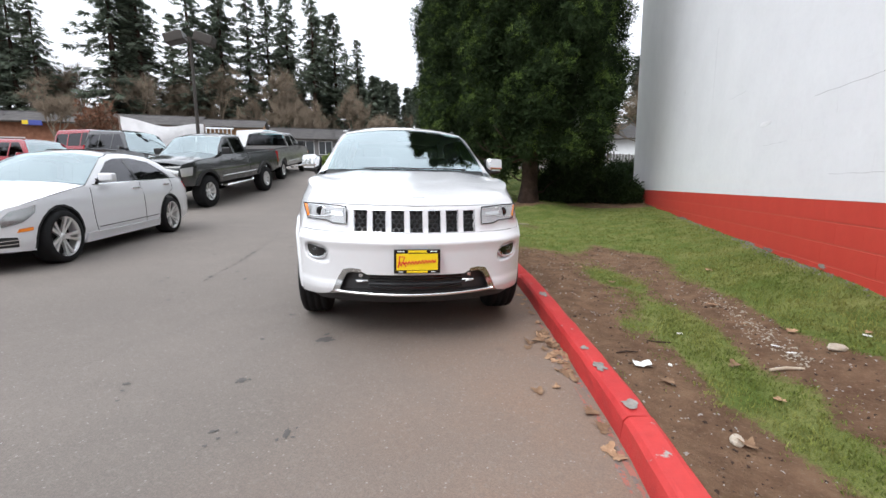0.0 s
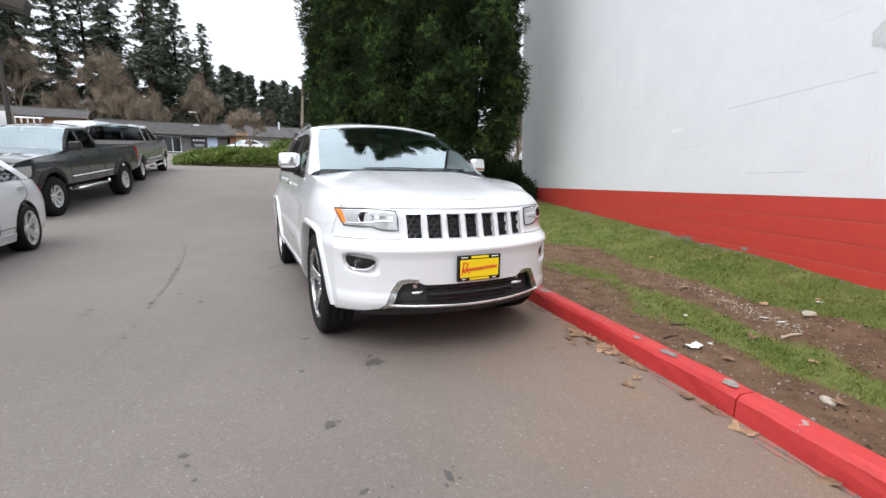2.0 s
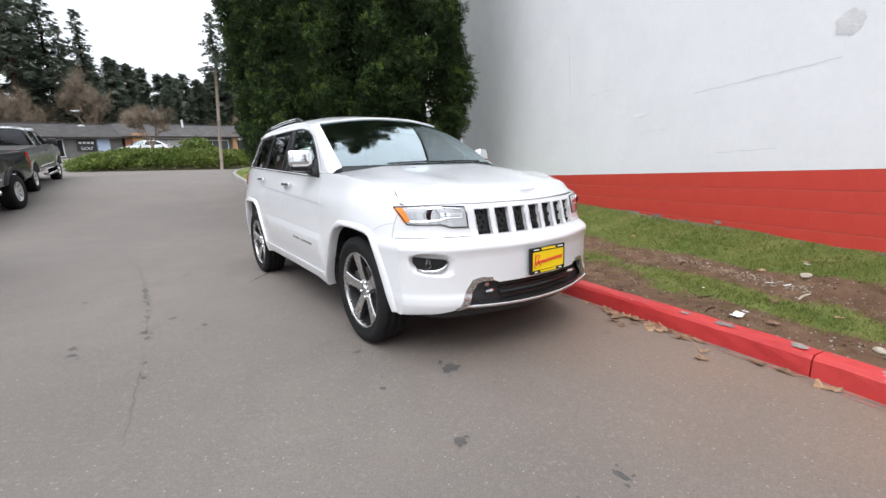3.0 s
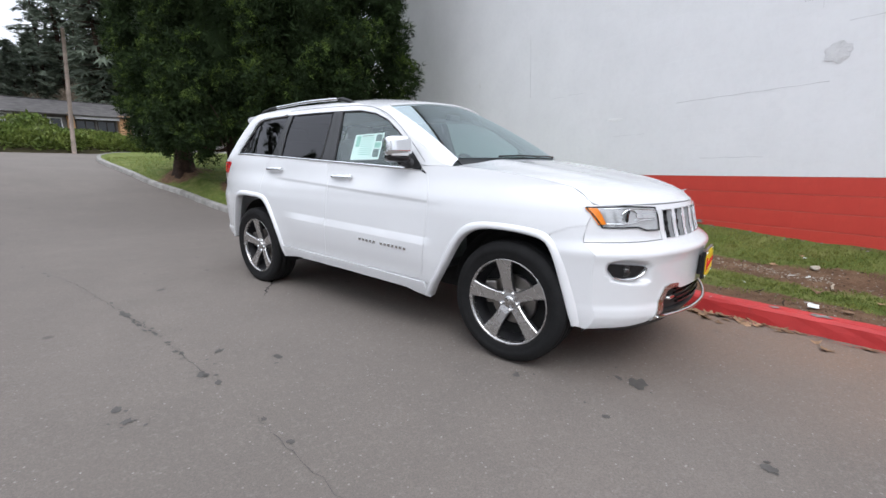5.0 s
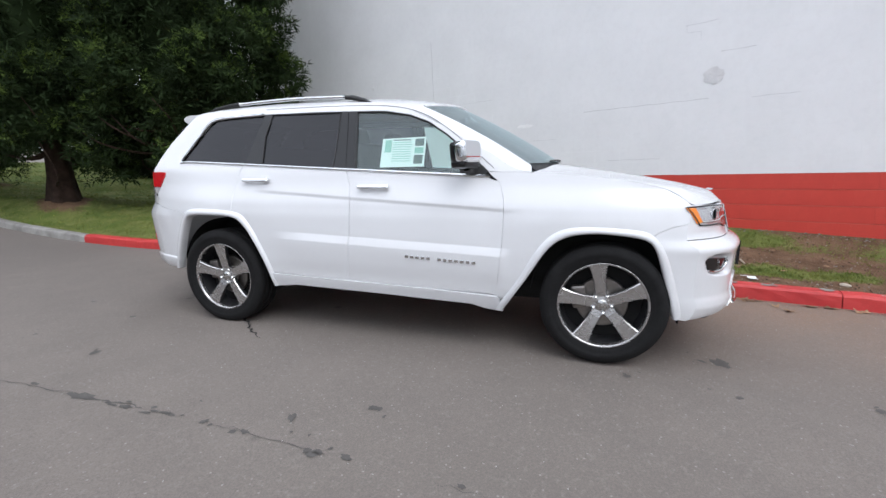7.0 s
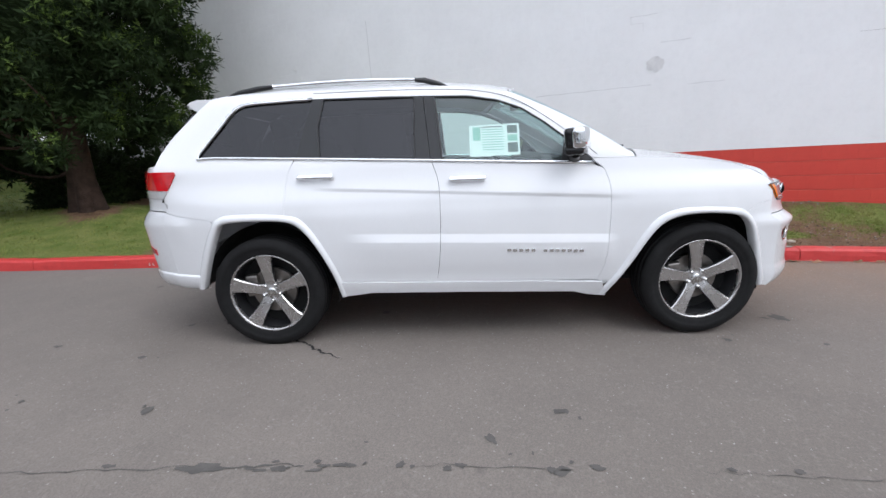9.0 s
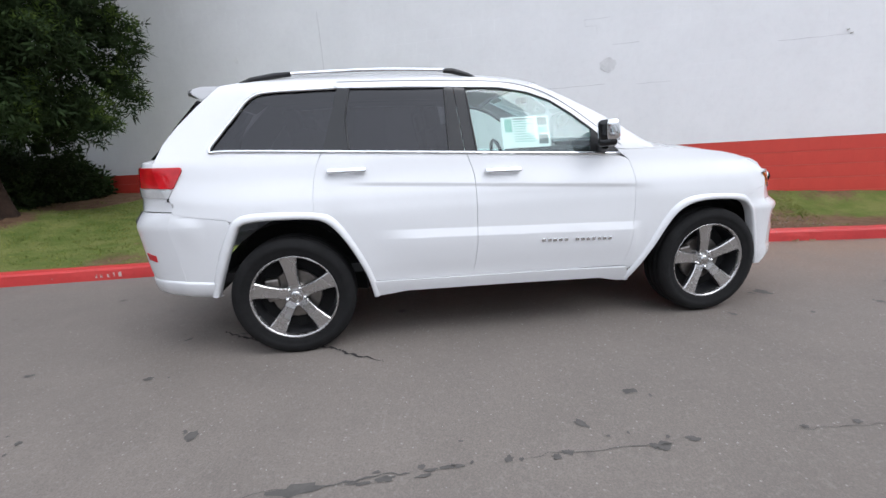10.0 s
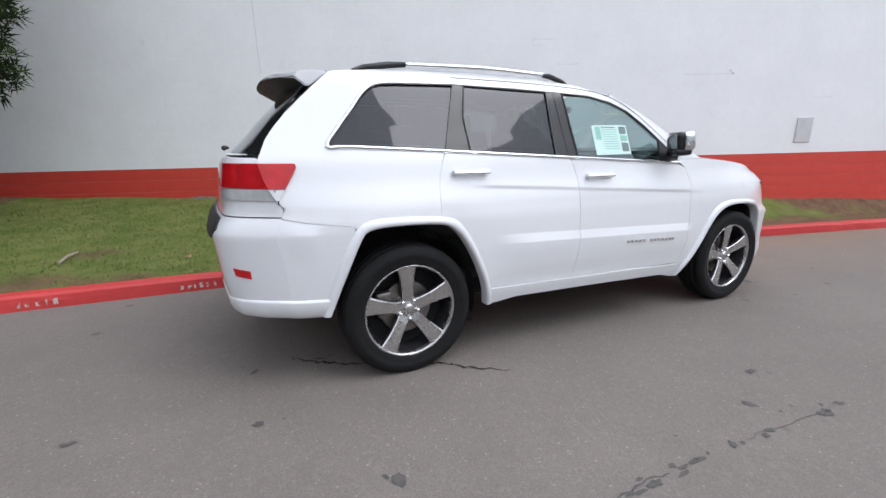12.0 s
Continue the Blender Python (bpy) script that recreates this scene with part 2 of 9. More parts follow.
RED_SCRIPT = plain("red_lettering", (0.62, 0.015, 0.02), 0.4)
PAPER = plain("paper", (0.80, 0.82, 0.80), 0.8, 0, 0.05, 20)
PRINT_GREEN = plain("green_print", (0.30, 0.52, 0.44), 0.7)
PRINT_DARK = plain("dark_print", (0.08, 0.10, 0.09), 0.7)
BARK = varied("bark", (0.024, 0.015, 0.011), (0.068, 0.042, 0.031), 0.95, 6, 30, 0.9, 0.03)
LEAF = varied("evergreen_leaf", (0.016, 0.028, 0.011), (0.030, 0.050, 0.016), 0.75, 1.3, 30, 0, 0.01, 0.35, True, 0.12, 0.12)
# brighter copy of the leaf colour, painting daylight on the billows' tops
LIT_LEAF = varied("young_leaf_tip", (0.060, 0.100, 0.018), (0.098, 0.145, 0.032), 0.7, 1.3, 30, 0, 0.01, 0.3, True, 0.2, 0.2)
# paler than real needles: distance haze and sky glare are mixed into the colour
HAZED_NEEDLE = varied("fir_needles", (0.110, 0.138, 0.105), (0.160, 0.186, 0.138), 0.8, 0.4, 30, 0, 0.01, 0.4, True, 0.45)
TWIG = varied("bare_twigs", (0.155, 0.120, 0.088), (0.245, 0.196, 0.146), 0.95, 0.5, 30, 0, 0.01, 0.35, True)
RUSSET = varied("dead_russet_leaves", (0.12, 0.055, 0.035), (0.20, 0.10, 0.06), 0.9, 1, 30, 0, 0.01, 0.4, True, 0.2)
BLADE = varied("grass_blade", (0.110, 0.155, 0.028), (0.235, 0.245, 0.070), 0.7, 2.0, 30, 0, 0.01, 0.4, True, 0.3)
HEDGE_LEAF = varied("hedge_leaf", (0.075, 0.120, 0.022), (0.175, 0.210, 0.052), 0.7, 1.0, 30, 0, 0.01, 0.45, True, 0.25)
DRY_LEAF = varied("dry_leaf", (0.20, 0.115, 0.065), (0.36, 0.235, 0.145), 0.85, 12, 80, 0.2, 0.002, 0.35)

ROOF = varied("grey_shingle_roof", (0.105, 0.10, 0.098), (0.175, 0.165, 0.16), 0.9, 1.5, 8, 0.5, 0.03)
TAN_BRICK = varied("tan_brick", (0.36, 0.20, 0.10), (0.46, 0.28, 0.15), 0.9, 2.5, 30, 0.4)
BROWN_BRICK = varied("brown_brick", (0.19, 0.085, 0.05), (0.28, 0.13, 0.08), 0.9, 2.5, 30, 0.4)
GREY_SIDING = varied("grey_siding", (0.15, 0.145, 0.14), (0.22, 0.21, 0.20), 0.85, 2, 30, 0.3)
TRIM_WHITE = plain("white_trim_paint", (0.66, 0.67, 0.68), 0.6, 0, 0.12, 2)
DOOR_GREY = plain("pale_grey_door_paint", (0.50, 0.50, 0.49), 0.6, 0, 0.12, 2)
SHOP_GLASS = plain("dark_shop_glass", (0.018, 0.022, 0.024), 0.06, 0, 0.2, 3)
SIGN_DARK = plain("dark_sign_board", (0.022, 0.022, 0.025), 0.5, 0, 0.2, 3)
SIGN_WHITE = plain("white_lettering", (0.78, 0.78, 0.78), 0.5)
PALE_BLUE = plain("pale_blue_banner", (0.47, 0.56, 0.72), 0.7, 0, 0.1, 2)
YELLOW_SIGN = plain("yellow_sign_paint", (0.72, 0.52, 0.02), 0.6)
BLUE_SIGN = plain("blue_sign_paint", (0.05, 0.07, 0.30), 0.6)
TARP = varied("white_tarpaulin", (0.62, 0.62, 0.62), (0.76, 0.76, 0.76), 0.7, 2.0, 12, 0.3)
POST_WOOD = varied("weathered_post_wood", (0.15, 0.12, 0.10), (0.26, 0.21, 0.18), 0.9, 3, 40, 0.6)
LAMP_METAL = plain("dark_bronze_metal", (0.045, 0.038, 0.032), 0.5, 0.4, 0.2, 5)
CRACK = plain("open_crack", (0.016, 0.015, 0.015), 0.95)
OIL = plain("oil_stain", (0.092, 0.085, 0.078), 0.75, 0, 0.3, 20)
SPILL = worn_paint("spilt_red_paint", (0.34, 0.11, 0.08), (0.30, 0.13, 0.10), (0.20, 0.17, 0.15), 0.50, 0.85, 70, 22.0)
BARE_CONCRETE = varied("bare_concrete", (0.20, 0.185, 0.17), (0.33, 0.31, 0.285), 0.95, 20, 90, 0.6)
PALE_STONE = varied("pale_stone", (0.34, 0.29, 0.23), (0.46, 0.41, 0.34), 0.9, 20, 60, 0.5)
DRY_STICK = varied("dry_stick", (0.30, 0.25, 0.19), (0.42, 0.36, 0.28), 0.9, 20, 60, 0.3)
ALLOY = plain("silver_alloy", (0.78, 0.78, 0.78), 0.38, 0.7, 0.05, 8, 0, 0, 14)
SEAM_STAIN = plain("asphalt_seam_stain", (0.094, 0.088, 0.082), 0.9, 0, 0.3, 20)
GRIT_STONE = varied("grit_stone", (0.20, 0.19, 0.18), (0.34, 0.33, 0.31), 0.9, 30, 60, 0.2)


# ---- mesh helpers ----
def finish(name, bm, material, parent=None, smooth=False, label=""):
    me = bpy.data.meshes.new(name)
    bm.to_mesh(me)
    bm.free()
    if smooth:
        me.shade_smooth()
    if "skin" in me.attributes:
        fair(me)
    for mm in (material if isinstance(material, (list, tuple)) else [material]):
        me.materials.append(mm)
    ob = new(name, me)
    if parent:
        ob.parent = parent
    if label:
        ob["label"] = label
    return ob


def fair(me):
    """Gives a bent panel the shading of its true curve; its turned-back rim stays faceted."""
    n, k, c = len(me.vertices), len(me.loops), len(me.polygons)
    skin, rim, poly_n = np.zeros(n * 3, np.float32), np.zeros(c, np.int32), np.zeros(c * 3, np.float32)
    me.attributes["skin"].data.foreach_get("vector", skin)
    me.attributes["rim"].data.foreach_get("value", rim)
    me.polygons.foreach_get("normal", poly_n)
    vi, tot = np.zeros(k, np.int32), np.zeros(c, np.int32)
    me.loops.foreach_get("vertex_index", vi)
    me.polygons.foreach_get("loop_total", tot)
    of = np.repeat(np.arange(c), tot)
    nor = np.where(rim[of][:, None] > 0, poly_n.reshape(-1, 3)[of], skin.reshape(-1, 3)[vi])
    flip = np.einsum("ij,ij->i", nor, poly_n.reshape(-1, 3)[of]) < 0
    nor[flip] *= -1
    me.normals_split_custom_set([tuple(map(float, q)) for q in nor])
    me.attributes.remove(me.attributes["skin"])
    me.attributes.remove(me.attributes["rim"])


def part(name, bm, material, parent, label="", smooth=False):
    return finish(name, bm, material, parent, smooth, label)


def thing(name, m, label, category, group="", kind=""):
    """An Empty at a thing's base, to carry its parts."""
    ob = new(name)
    ob.empty_display_size = 0.2
    ob.matrix_basis = m
    return tagged(ob, label, category, group, kind)


def raw(name, verts, faces, material, parent=None, smooth=False):
    me = bpy.data.meshes.new(name)
    me.from_pydata(verts, [], faces)
    if smooth:
        me.shade_smooth()
    me.materials.append(material)
    ob = new(name, me)
    if parent:
        ob.parent = parent
    return ob


def add_box(bm, size, m=Matrix(), bevel=0.0, seg=2):
    r = bmesh.ops.create_cube(bm, size=1, matrix=m @ Matrix.Diagonal((*size, 1)))
    if bevel:
        vs = set(r["verts"])
        es = [e for e in bm.edges if e.verts[0] in vs and e.verts[1] in vs]
        bmesh.ops.bevel(bm, geom=es, offset=bevel, segments=seg, affect="EDGES", profile=0.6)


def box(size, at=(0, 0, 0), bevel=0.0, rot=(0, 0, 0), seg=2):
    bm = bmesh.new()
    add_box(bm, size, pose(*at, *rot), bevel, seg)
    return bm


def add_tube(bm, pts, radii, sides=8, caps=True):
    """A round bar through pts; radii may be one number or one a point."""
    pts = [Vector(p) for p in pts]
    if not isinstance(radii, (list, tuple)):
        radii = [radii] * len(pts)
    rings, up = [], Vector((0, 0, 1))
    for i, p in enumerate(pts):
        d = (pts[min(i + 1, len(pts) - 1)] - pts[max(i - 1, 0)]).normalized()
        a = d.cross(up if abs(d.z) < 0.95 else Vector((1, 0, 0))).normalized()
        b = d.cross(a)
        rings.append([bm.verts.new(p + (a * math.cos(k * math.tau / sides) + b * math.sin(k * math.tau / sides)) * radii[i]) for k in range(sides)])
    for r0, r1 in zip(rings, rings[1:]):
        for k in range(sides):
            bm.faces.new((r0[k], r0[(k + 1) % sides], r1[(k + 1) % sides], r1[k]))
    if caps:
        bm.faces.new(rings[0]), bm.faces.new(rings[-1][::-1])
    return bm


def tube(pts, radii, sides=8):
    return add_tube(bmesh.new(), pts, radii, sides)


def lathe(profile, seg=48, m=Matrix()):
    """Turns (radius, height) pairs about the y axis; height runs along +y."""
    bm = bmesh.new()
    rings = [[bm.verts.new(m @ Vector((r * math.cos(k * math.tau / seg), h, r * math.sin(k * math.tau / seg)))) for k in range(seg)] for r, h in profile]
    for a, b in zip(rings, rings[1:]):
        for k in range(seg):
            bm.faces.new((a[k], a[(k + 1) % seg], b[(k + 1) % seg], b[k]))
    return bm


def prism(poly, y0, y1, bevel=0.0):
    """A flat outline in (x, z), given depth from y0 to y1."""
    bm = bmesh.new()
    f = bm.faces.new([bm.verts.new((x, y0, z)) for x, z in poly])
    r = bmesh.ops.extrude_face_region(bm, geom=[f])
    bmesh.ops.translate(bm, verts=[v for v in r["geom"] if isinstance(v, bmesh.types.BMVert)], vec=(0, y1 - y0, 0))
    bmesh.ops.recalc_face_normals(bm, faces=bm.faces)
    if bevel:
        bmesh.ops.bevel(bm, geom=list(bm.edges), offset=bevel, segments=2, affect="EDGES", clamp_overlap=True)
    return bm


def curve_pts(pts, n):
    """A smooth line through pts (Catmull-Rom), n steps a span."""
    out, m = [], len(pts)
    for i in range(m - 1):
        p0, p1, p2, p3 = pts[max(i - 1, 0)], pts[i], pts[i + 1], pts[min(i + 2, m - 1)]
        for k in range(n):
            t = k / n
            out.append(tuple(0.5 * (2 * b + (c - a) * t + (2 * a - 5 * b + 4 * c - d) * t * t + (3 * b - a - 3 * c + d) * t ** 3) for a, b, c, d in zip(p0, p1, p2, p3)))
    out.append(tuple(pts[-1]))
    return out


def sheet(poly, f, step=0.05, thick=0.02, side=1, ustep=None, lines=()):
    """A curved panel: the flat outline poly in (u, v), bent by f(u, v) -> point, its rim turned back by thick. side: which way is out."""
    bm = bmesh.new()
    face = bm.faces.new([bm.verts.new((u, v, 0)) for u, v in poly])
    bmesh.ops.triangulate(bm, faces=[face])
    us, vs = [p[0] for p in poly], [p[1] for p in poly]
    for ax, lo, hi, st in ((0, min(us), max(us), ustep or step), (1, min(vs), max(vs), step)):
        k = math.floor(lo / st) + 1
        while k * st < hi - 1e-4:
            co, no = [0, 0, 0], [0, 0, 0]
            co[ax], no[ax] = k * st, 1
            bmesh.ops.bisect_plane(bm, geom=bm.verts[:] + bm.edges[:] + bm.faces[:], dist=1e-5, plane_co=co, plane_no=no)
            k += 1
    for u0, v0, slope in lines:
        bmesh.ops.bisect_plane(bm, geom=bm.verts[:] + bm.edges[:] + bm.faces[:], dist=1e-5, plane_co=(u0, v0, 0), plane_no=(-slope, 1, 0))
    bmesh.ops.remove_doubles(bm, verts=bm.verts[:], dist=1e-4)
    skin, rim_flag = bm.verts.layers.float_vector.new("skin"), bm.faces.layers.int.new("rim")
    nor = {}
    e = 0.0025
    for v in bm.verts:
        u, w = v.co.x, v.co.y
        p = Vector(f(u, w))
        n = (Vector(f(u + e, w)) - Vector(f(u - e, w))).cross(Vector(f(u, w + e)) - Vector(f(u, w - e)))
        nor[v] = n.normalized() * side if n.length > 1e-12 else Vector((0, 0, 1))
        v[skin] = nor[v]
        v.co = p
    bm.normal_update()
    big = max(bm.faces, key=lambda q: q.calc_area())
    if big.normal.dot(nor[big.verts[0]]) < 0:
        bmesh.ops.reverse_faces(bm, faces=bm.faces[:])
    if thick:
        rim = [x for x in bm.edges if x.is_boundary]
        for x in rim:
            x.smooth = False
        r = bmesh.ops.extrude_edge_only(bm, edges=rim)
        moved = {x for x in r["geom"] if isinstance(x, bmesh.types.BMVert)}
        for x in moved:
            src = next(q.other_vert(x) for q in x.link_edges if q.other_vert(x) not in moved)
            x.co = src.co - nor[src] * thick
        for q in bm.faces:
            if any(x in moved for x in q.verts):
                q[rim_flag] = 1
    for q in bm.faces:
        q.smooth = True
    return bm


def grid(us, vs, f):
    """A sheet of quads over us x vs."""
    verts = [f(u, v) for v in vs for u in us]
    w = len(us)
    return verts, [(j * w + i, j * w + i + 1, (j + 1) * w + i + 1, (j + 1) * w + i) for j in range(len(vs) - 1) for i in range(w - 1)]


def lerp_table(tab):
    """A smooth-ish function through (key, value) pairs."""
    def f(x):
        if x <= tab[0][0]:
            return tab[0][1]
        for (a, b), (c, d) in zip(tab, tab[1:]):
            if x <= c:
                return b + (d - b) * (x - a) / (c - a)
        return tab[-1][1]
    return f


def soft_table(tab, r):
    """The same, with its corners rounded over r."""
    g = lerp_table(tab)
    return lambda x: (g(x - r) + g(x + r) + 2 * g(x) + 2 * g(x - r / 2) + 2 * g(x + r / 2)) / 8


def face_out(bm, centre):
    """Turns an open sheet's faces away from the centre."""
    c = Vector(centre)
    bmesh.ops.recalc_face_normals(bm, faces=bm.faces)
    bm.normal_update()
    if sum(f.normal.dot(f.calc_center_median() - c) * f.calc_area() for f in bm.faces) < 0:
        bmesh.ops.reverse_faces(bm, faces=bm.faces[:])
    return bm


# ---- the site: ground, road, kerb, lawn, wall ----
def road_z(x, y):
    z = 0.0403 - 0.0472 * max(x, -16) + 0.0182 * min(max(y, -6), 60)
    s = -0.39 * x + 0.92 * y
    if s > 11.5:
        z += 0.0105 * (min(s, 19.5) - 11.5) ** 2
    if s > 19.5:
        z += 0.068 * min(s - 19.5, 80) + 0.15 * (1 - math.exp(-(s - 19.5) / 1.5))
    return z


def spread(lo, hi, near_lo, near_hi, step, far):
    a, s, x = [], step, near_lo
    while x > lo:
        s *= far
        x -= s
        a.append(x)
    a.reverse()
    a += list(np.arange(near_lo, near_hi, step))
    s, x = step, near_hi
    while x < hi:
        a.append(x)
        s *= far
        x += s
    a.append(hi)
    return [float(q) for q in a]


v, f = grid(spread(-700, 700, -50, 20, 1.2, 1.35), spread(-700, 900, -14, 60, 1.2, 1.35), lambda x, y: (x, y, road_z(x, y) - 0.05))
tagged(raw("ground", v, f, EARTH, smooth=True), "brown earth and rough grass round the parking lot", "ground", kind="structure")
v, f = grid(spread(-60, 14, -16, 6, 0.4, 1.2), spread(-30, 52, -6, 26, 0.4, 1.2), lambda x, y: (x, y, road_z(x, y)))
road = tagged(raw("road", v, f, ASPHALT, smooth=True), "worn grey asphalt driveway with oil spots and cracks", "road", kind="structure")
ROAD_VERTS = v

KERB = curve_pts([(2.9, -7.0), (2.3, -3.0), (2.0, -0.6), (1.7, 0.9), (1.45, 2.0), (1.24, 2.97), (1.14, 3.5), (0.98, 4.15), (0.71, 5.16), (0.36, 6.40), (-0.10, 7.70), (-0.63, 9.05), (-1.22, 10.5), (-2.33, 13.3), (-3.43, 16.5), (-4.4, 18.4), (-5.5, 20.95), (-6.15, 22.95), (-6.42, 24.2), (-6.62, 26.0), (-6.35, 28.0), (-5.2, 30.2), (-2.0, 32.6), (4.0, 35.5), (13.0, 38.5)], 12)
WALL_X, RED_TOP, WALL_TOP, WALL_END = 3.3, 1.14, 9.0, 18.3
LAWN_END = 34.0


def along(line):
    s, out = 0.0, [0.0]
    for a, b in zip(line, line[1:]):
        s += math.dist(a[:2], b[:2])
        out.append(s)
    return out


KS = along(KERB)


def kerb_at(s):
    """The kerb's road-side edge at s metres along it, and its inward normal (towards the lawn)."""
    s = min(max(s, 0.0), KS[-1] - 1e-4)
    i = max(k for k in range(len(KS) - 1) if KS[k] <= s)
    a, b = Vector(KERB[i][:2]), Vector(KERB[i + 1][:2])
    t = (s - KS[i]) / max(KS[i + 1] - KS[i], 1e-6)
    d = (b - a).normalized()
    return a.lerp(b, t), Vector((d.y, -d.x))


KERB_H, KERB_W = 0.135, 0.15


def kerb_block(name, s0, s1, material, h, parent):
    """One length of kerb, with a battered face, a rounded nose and worn, uneven ends."""
    rnd = random.Random(int(s0 * 1000))
    prof = [(0.0, -0.06), (0.006, 0.45), (0.012, 0.80), (0.030, 0.97), (0.052, 1.0), (0.13, 1.0), (KERB_W, 0.96), (KERB_W + 0.005, 0.2)]
    n = max(2, int((s1 - s0) / 0.14))
    bm, rings = bmesh.new(), []
    for k in range(n + 1):
        s = s0 + 0.004 + (s1 - s0 - 0.008) * k / n
        p, nrm = kerb_at(s)
        end = 0.006 if k in (0, n) else 0.0
        ring = []
        for o, z in prof:
            q = p + nrm * (o + rnd.uniform(-0.003, 0.003))
            ring.append(bm.verts.new((q.x, q.y, road_z(p.x, p.y) + z * h + rnd.uniform(-0.003, 0.003) - end * (z > 0.5))))
        rings.append(ring)
    for a, b in zip(rings, rings[1:]):
        for k in range(len(prof) - 1):
            bm.faces.new((a[k], b[k], b[k + 1], a[k + 1]))
    bm.faces.new(rings[0]), bm.faces.new(rings[-1][::-1])
    bmesh.ops.recalc_face_normals(bm, faces=bm.faces)
    return part(name, bm, material, parent)


def nearest_s(x, y):
    return KS[min(range(len(KERB)), key=lambda k: (KERB[k][0] - x) ** 2 + (KERB[k][1] - y) ** 2)]


S_JOINT, S_GREY = nearest_s(1.14, 3.5), nearest_s(-2.33, 13.3)
red_kerb = thing("kerb", Matrix(), "red-painted concrete kerb, chipped, along the lawn", "kerb", kind="structure")
s = S_JOINT - 3.05 * 3
while s < S_GREY - 0.1:
    kerb_block("kerbstone", s, min(s + 3.05, S_GREY), RED_KERB, KERB_H, red_kerb)
    s += 3.05
grey_kerb = thing("kerb", Matrix(), "unpainted grey concrete kerb round the lawn's far end", "kerb", kind="structure")
s = S_GREY
while s < KS[-1] - 3:
    kerb_block("kerbstone", s, s + 1.8, GREY_KERB, 0.125, grey_kerb)
    s += 1.8

TREE_A, TREE_B, TREE_C = (-0.10, 14.1), (-2.05, 16.0), (-3.35, 18.2)


def wall_foot(y):
    return 0.26 + 0.03 * min(y, 18)


def lawn_z(x, y, xk, zk):
    f = min(max((x - xk) / (WALL_X - xk), 0), 1)
    z = zk + (wall_foot(y) - zk) * f ** 4 - 0.045 * math.sin(math.pi * f)
    if y > 18.3:
        z = zk + 0.04 * f
    for tx, ty in (TREE_A, TREE_B, TREE_C):
        z += 0.28 * math.exp(-((x - tx) ** 2 + (y - ty) ** 2) / 1.6) * min(max((x - xk) / 0.7, 0), 1) ** 2
    return z + 0.025 * noise.noise((x * 0.9, y * 0.9, 0)) + 0.012 * noise.noise((x * 4, y * 4, 3))


def lawn_point(s, g):
    """g runs from the kerb's back (0) to the wall or the far side (1)."""
    p, nrm = kerb_at(s)
    q = p + nrm * (KERB_W - 0.01)
    x = q.x + (WALL_X + 0.02 - q.x) * g
    y = q.y
    return x, y, lawn_z(x, y, q.x, road_z(p.x, p.y) + KERB_H - 0.02)


# where grass grows in the thin near part of the lawn: x, y, reach across, reach along, weight (soil below nought)
GREEN_PATCHES = [
    (1.74, 5.35, 0.17, 0.50, 1.1), (1.82, 4.75, 0.18, 0.40, 1.2), (1.86, 4.30, 0.16, 0.32, 1.1), (1.80, 3.90, 0.13, 0.22, 0.8),
    (2.02, 3.62, 0.15, 0.20, 1.1), (2.12, 3.98, 0.13, 0.20, 0.9), (2.10, 3.40, 0.16, 0.18, 1.0), (1.37, 4.94, 0.11, 0.20, 0.9),
    (1.35, 6.75, 0.17, 0.45, 1.2), (1.66, 6.28, 0.13, 0.25, 1.1), (0.60, 9.1, 0.5, 1.4, 0.8), (2.85, 6.6, 0.45, 1.7, 1.5),
    (2.95, 5.2, 0.30, 0.7, 1.4), (2.65, 8.6, 0.8, 1.6, 1.3), (1.95, 10.2, 1.1, 1.6, 1.0), (2.45, 3.4, 0.2, 0.5, 0.5), (0.9, 5.9, 0.07, 0.6, 0.5),
    (1.2, 4.0, 0.05, 0.5, 0.45), (2.85, 1.5, 0.45, 2.0, 0.8),
]
BARE_SOIL = [
    (1.95, 6.1, 0.28, 0.35, -0.9), (2.24, 5.6, 0.15, 0.40, -1.2), (2.32, 5.1, 0.13, 0.35, -1.2), (2.32, 4.65, 0.17, 0.28, -1.3), (2.60, 4.35, 0.22, 0.28, -1.2),
    (1.85, 7.6, 0.30, 0.55, -1.3), (1.50, 8.7, 0.25, 0.5, -0.8), (0.62, 7.3, 0.30, 1.0, -0.9), (1.0, 5.6, 0.25, 0.7, -0.9), (1.25, 4.3, 0.25, 0.5, -0.7), (2.50, 3.75, 0.25, 0.30, -1.0), (1.62, 3.25, 0.20, 0.45, -1.0), (2.45, 3.2, 0.2, 0.3, -0.8), (1.45, 7.9, 0.3, 0.4, -0.5), (2.5, 7.4, 0.25, 0.3, -0.5),
]


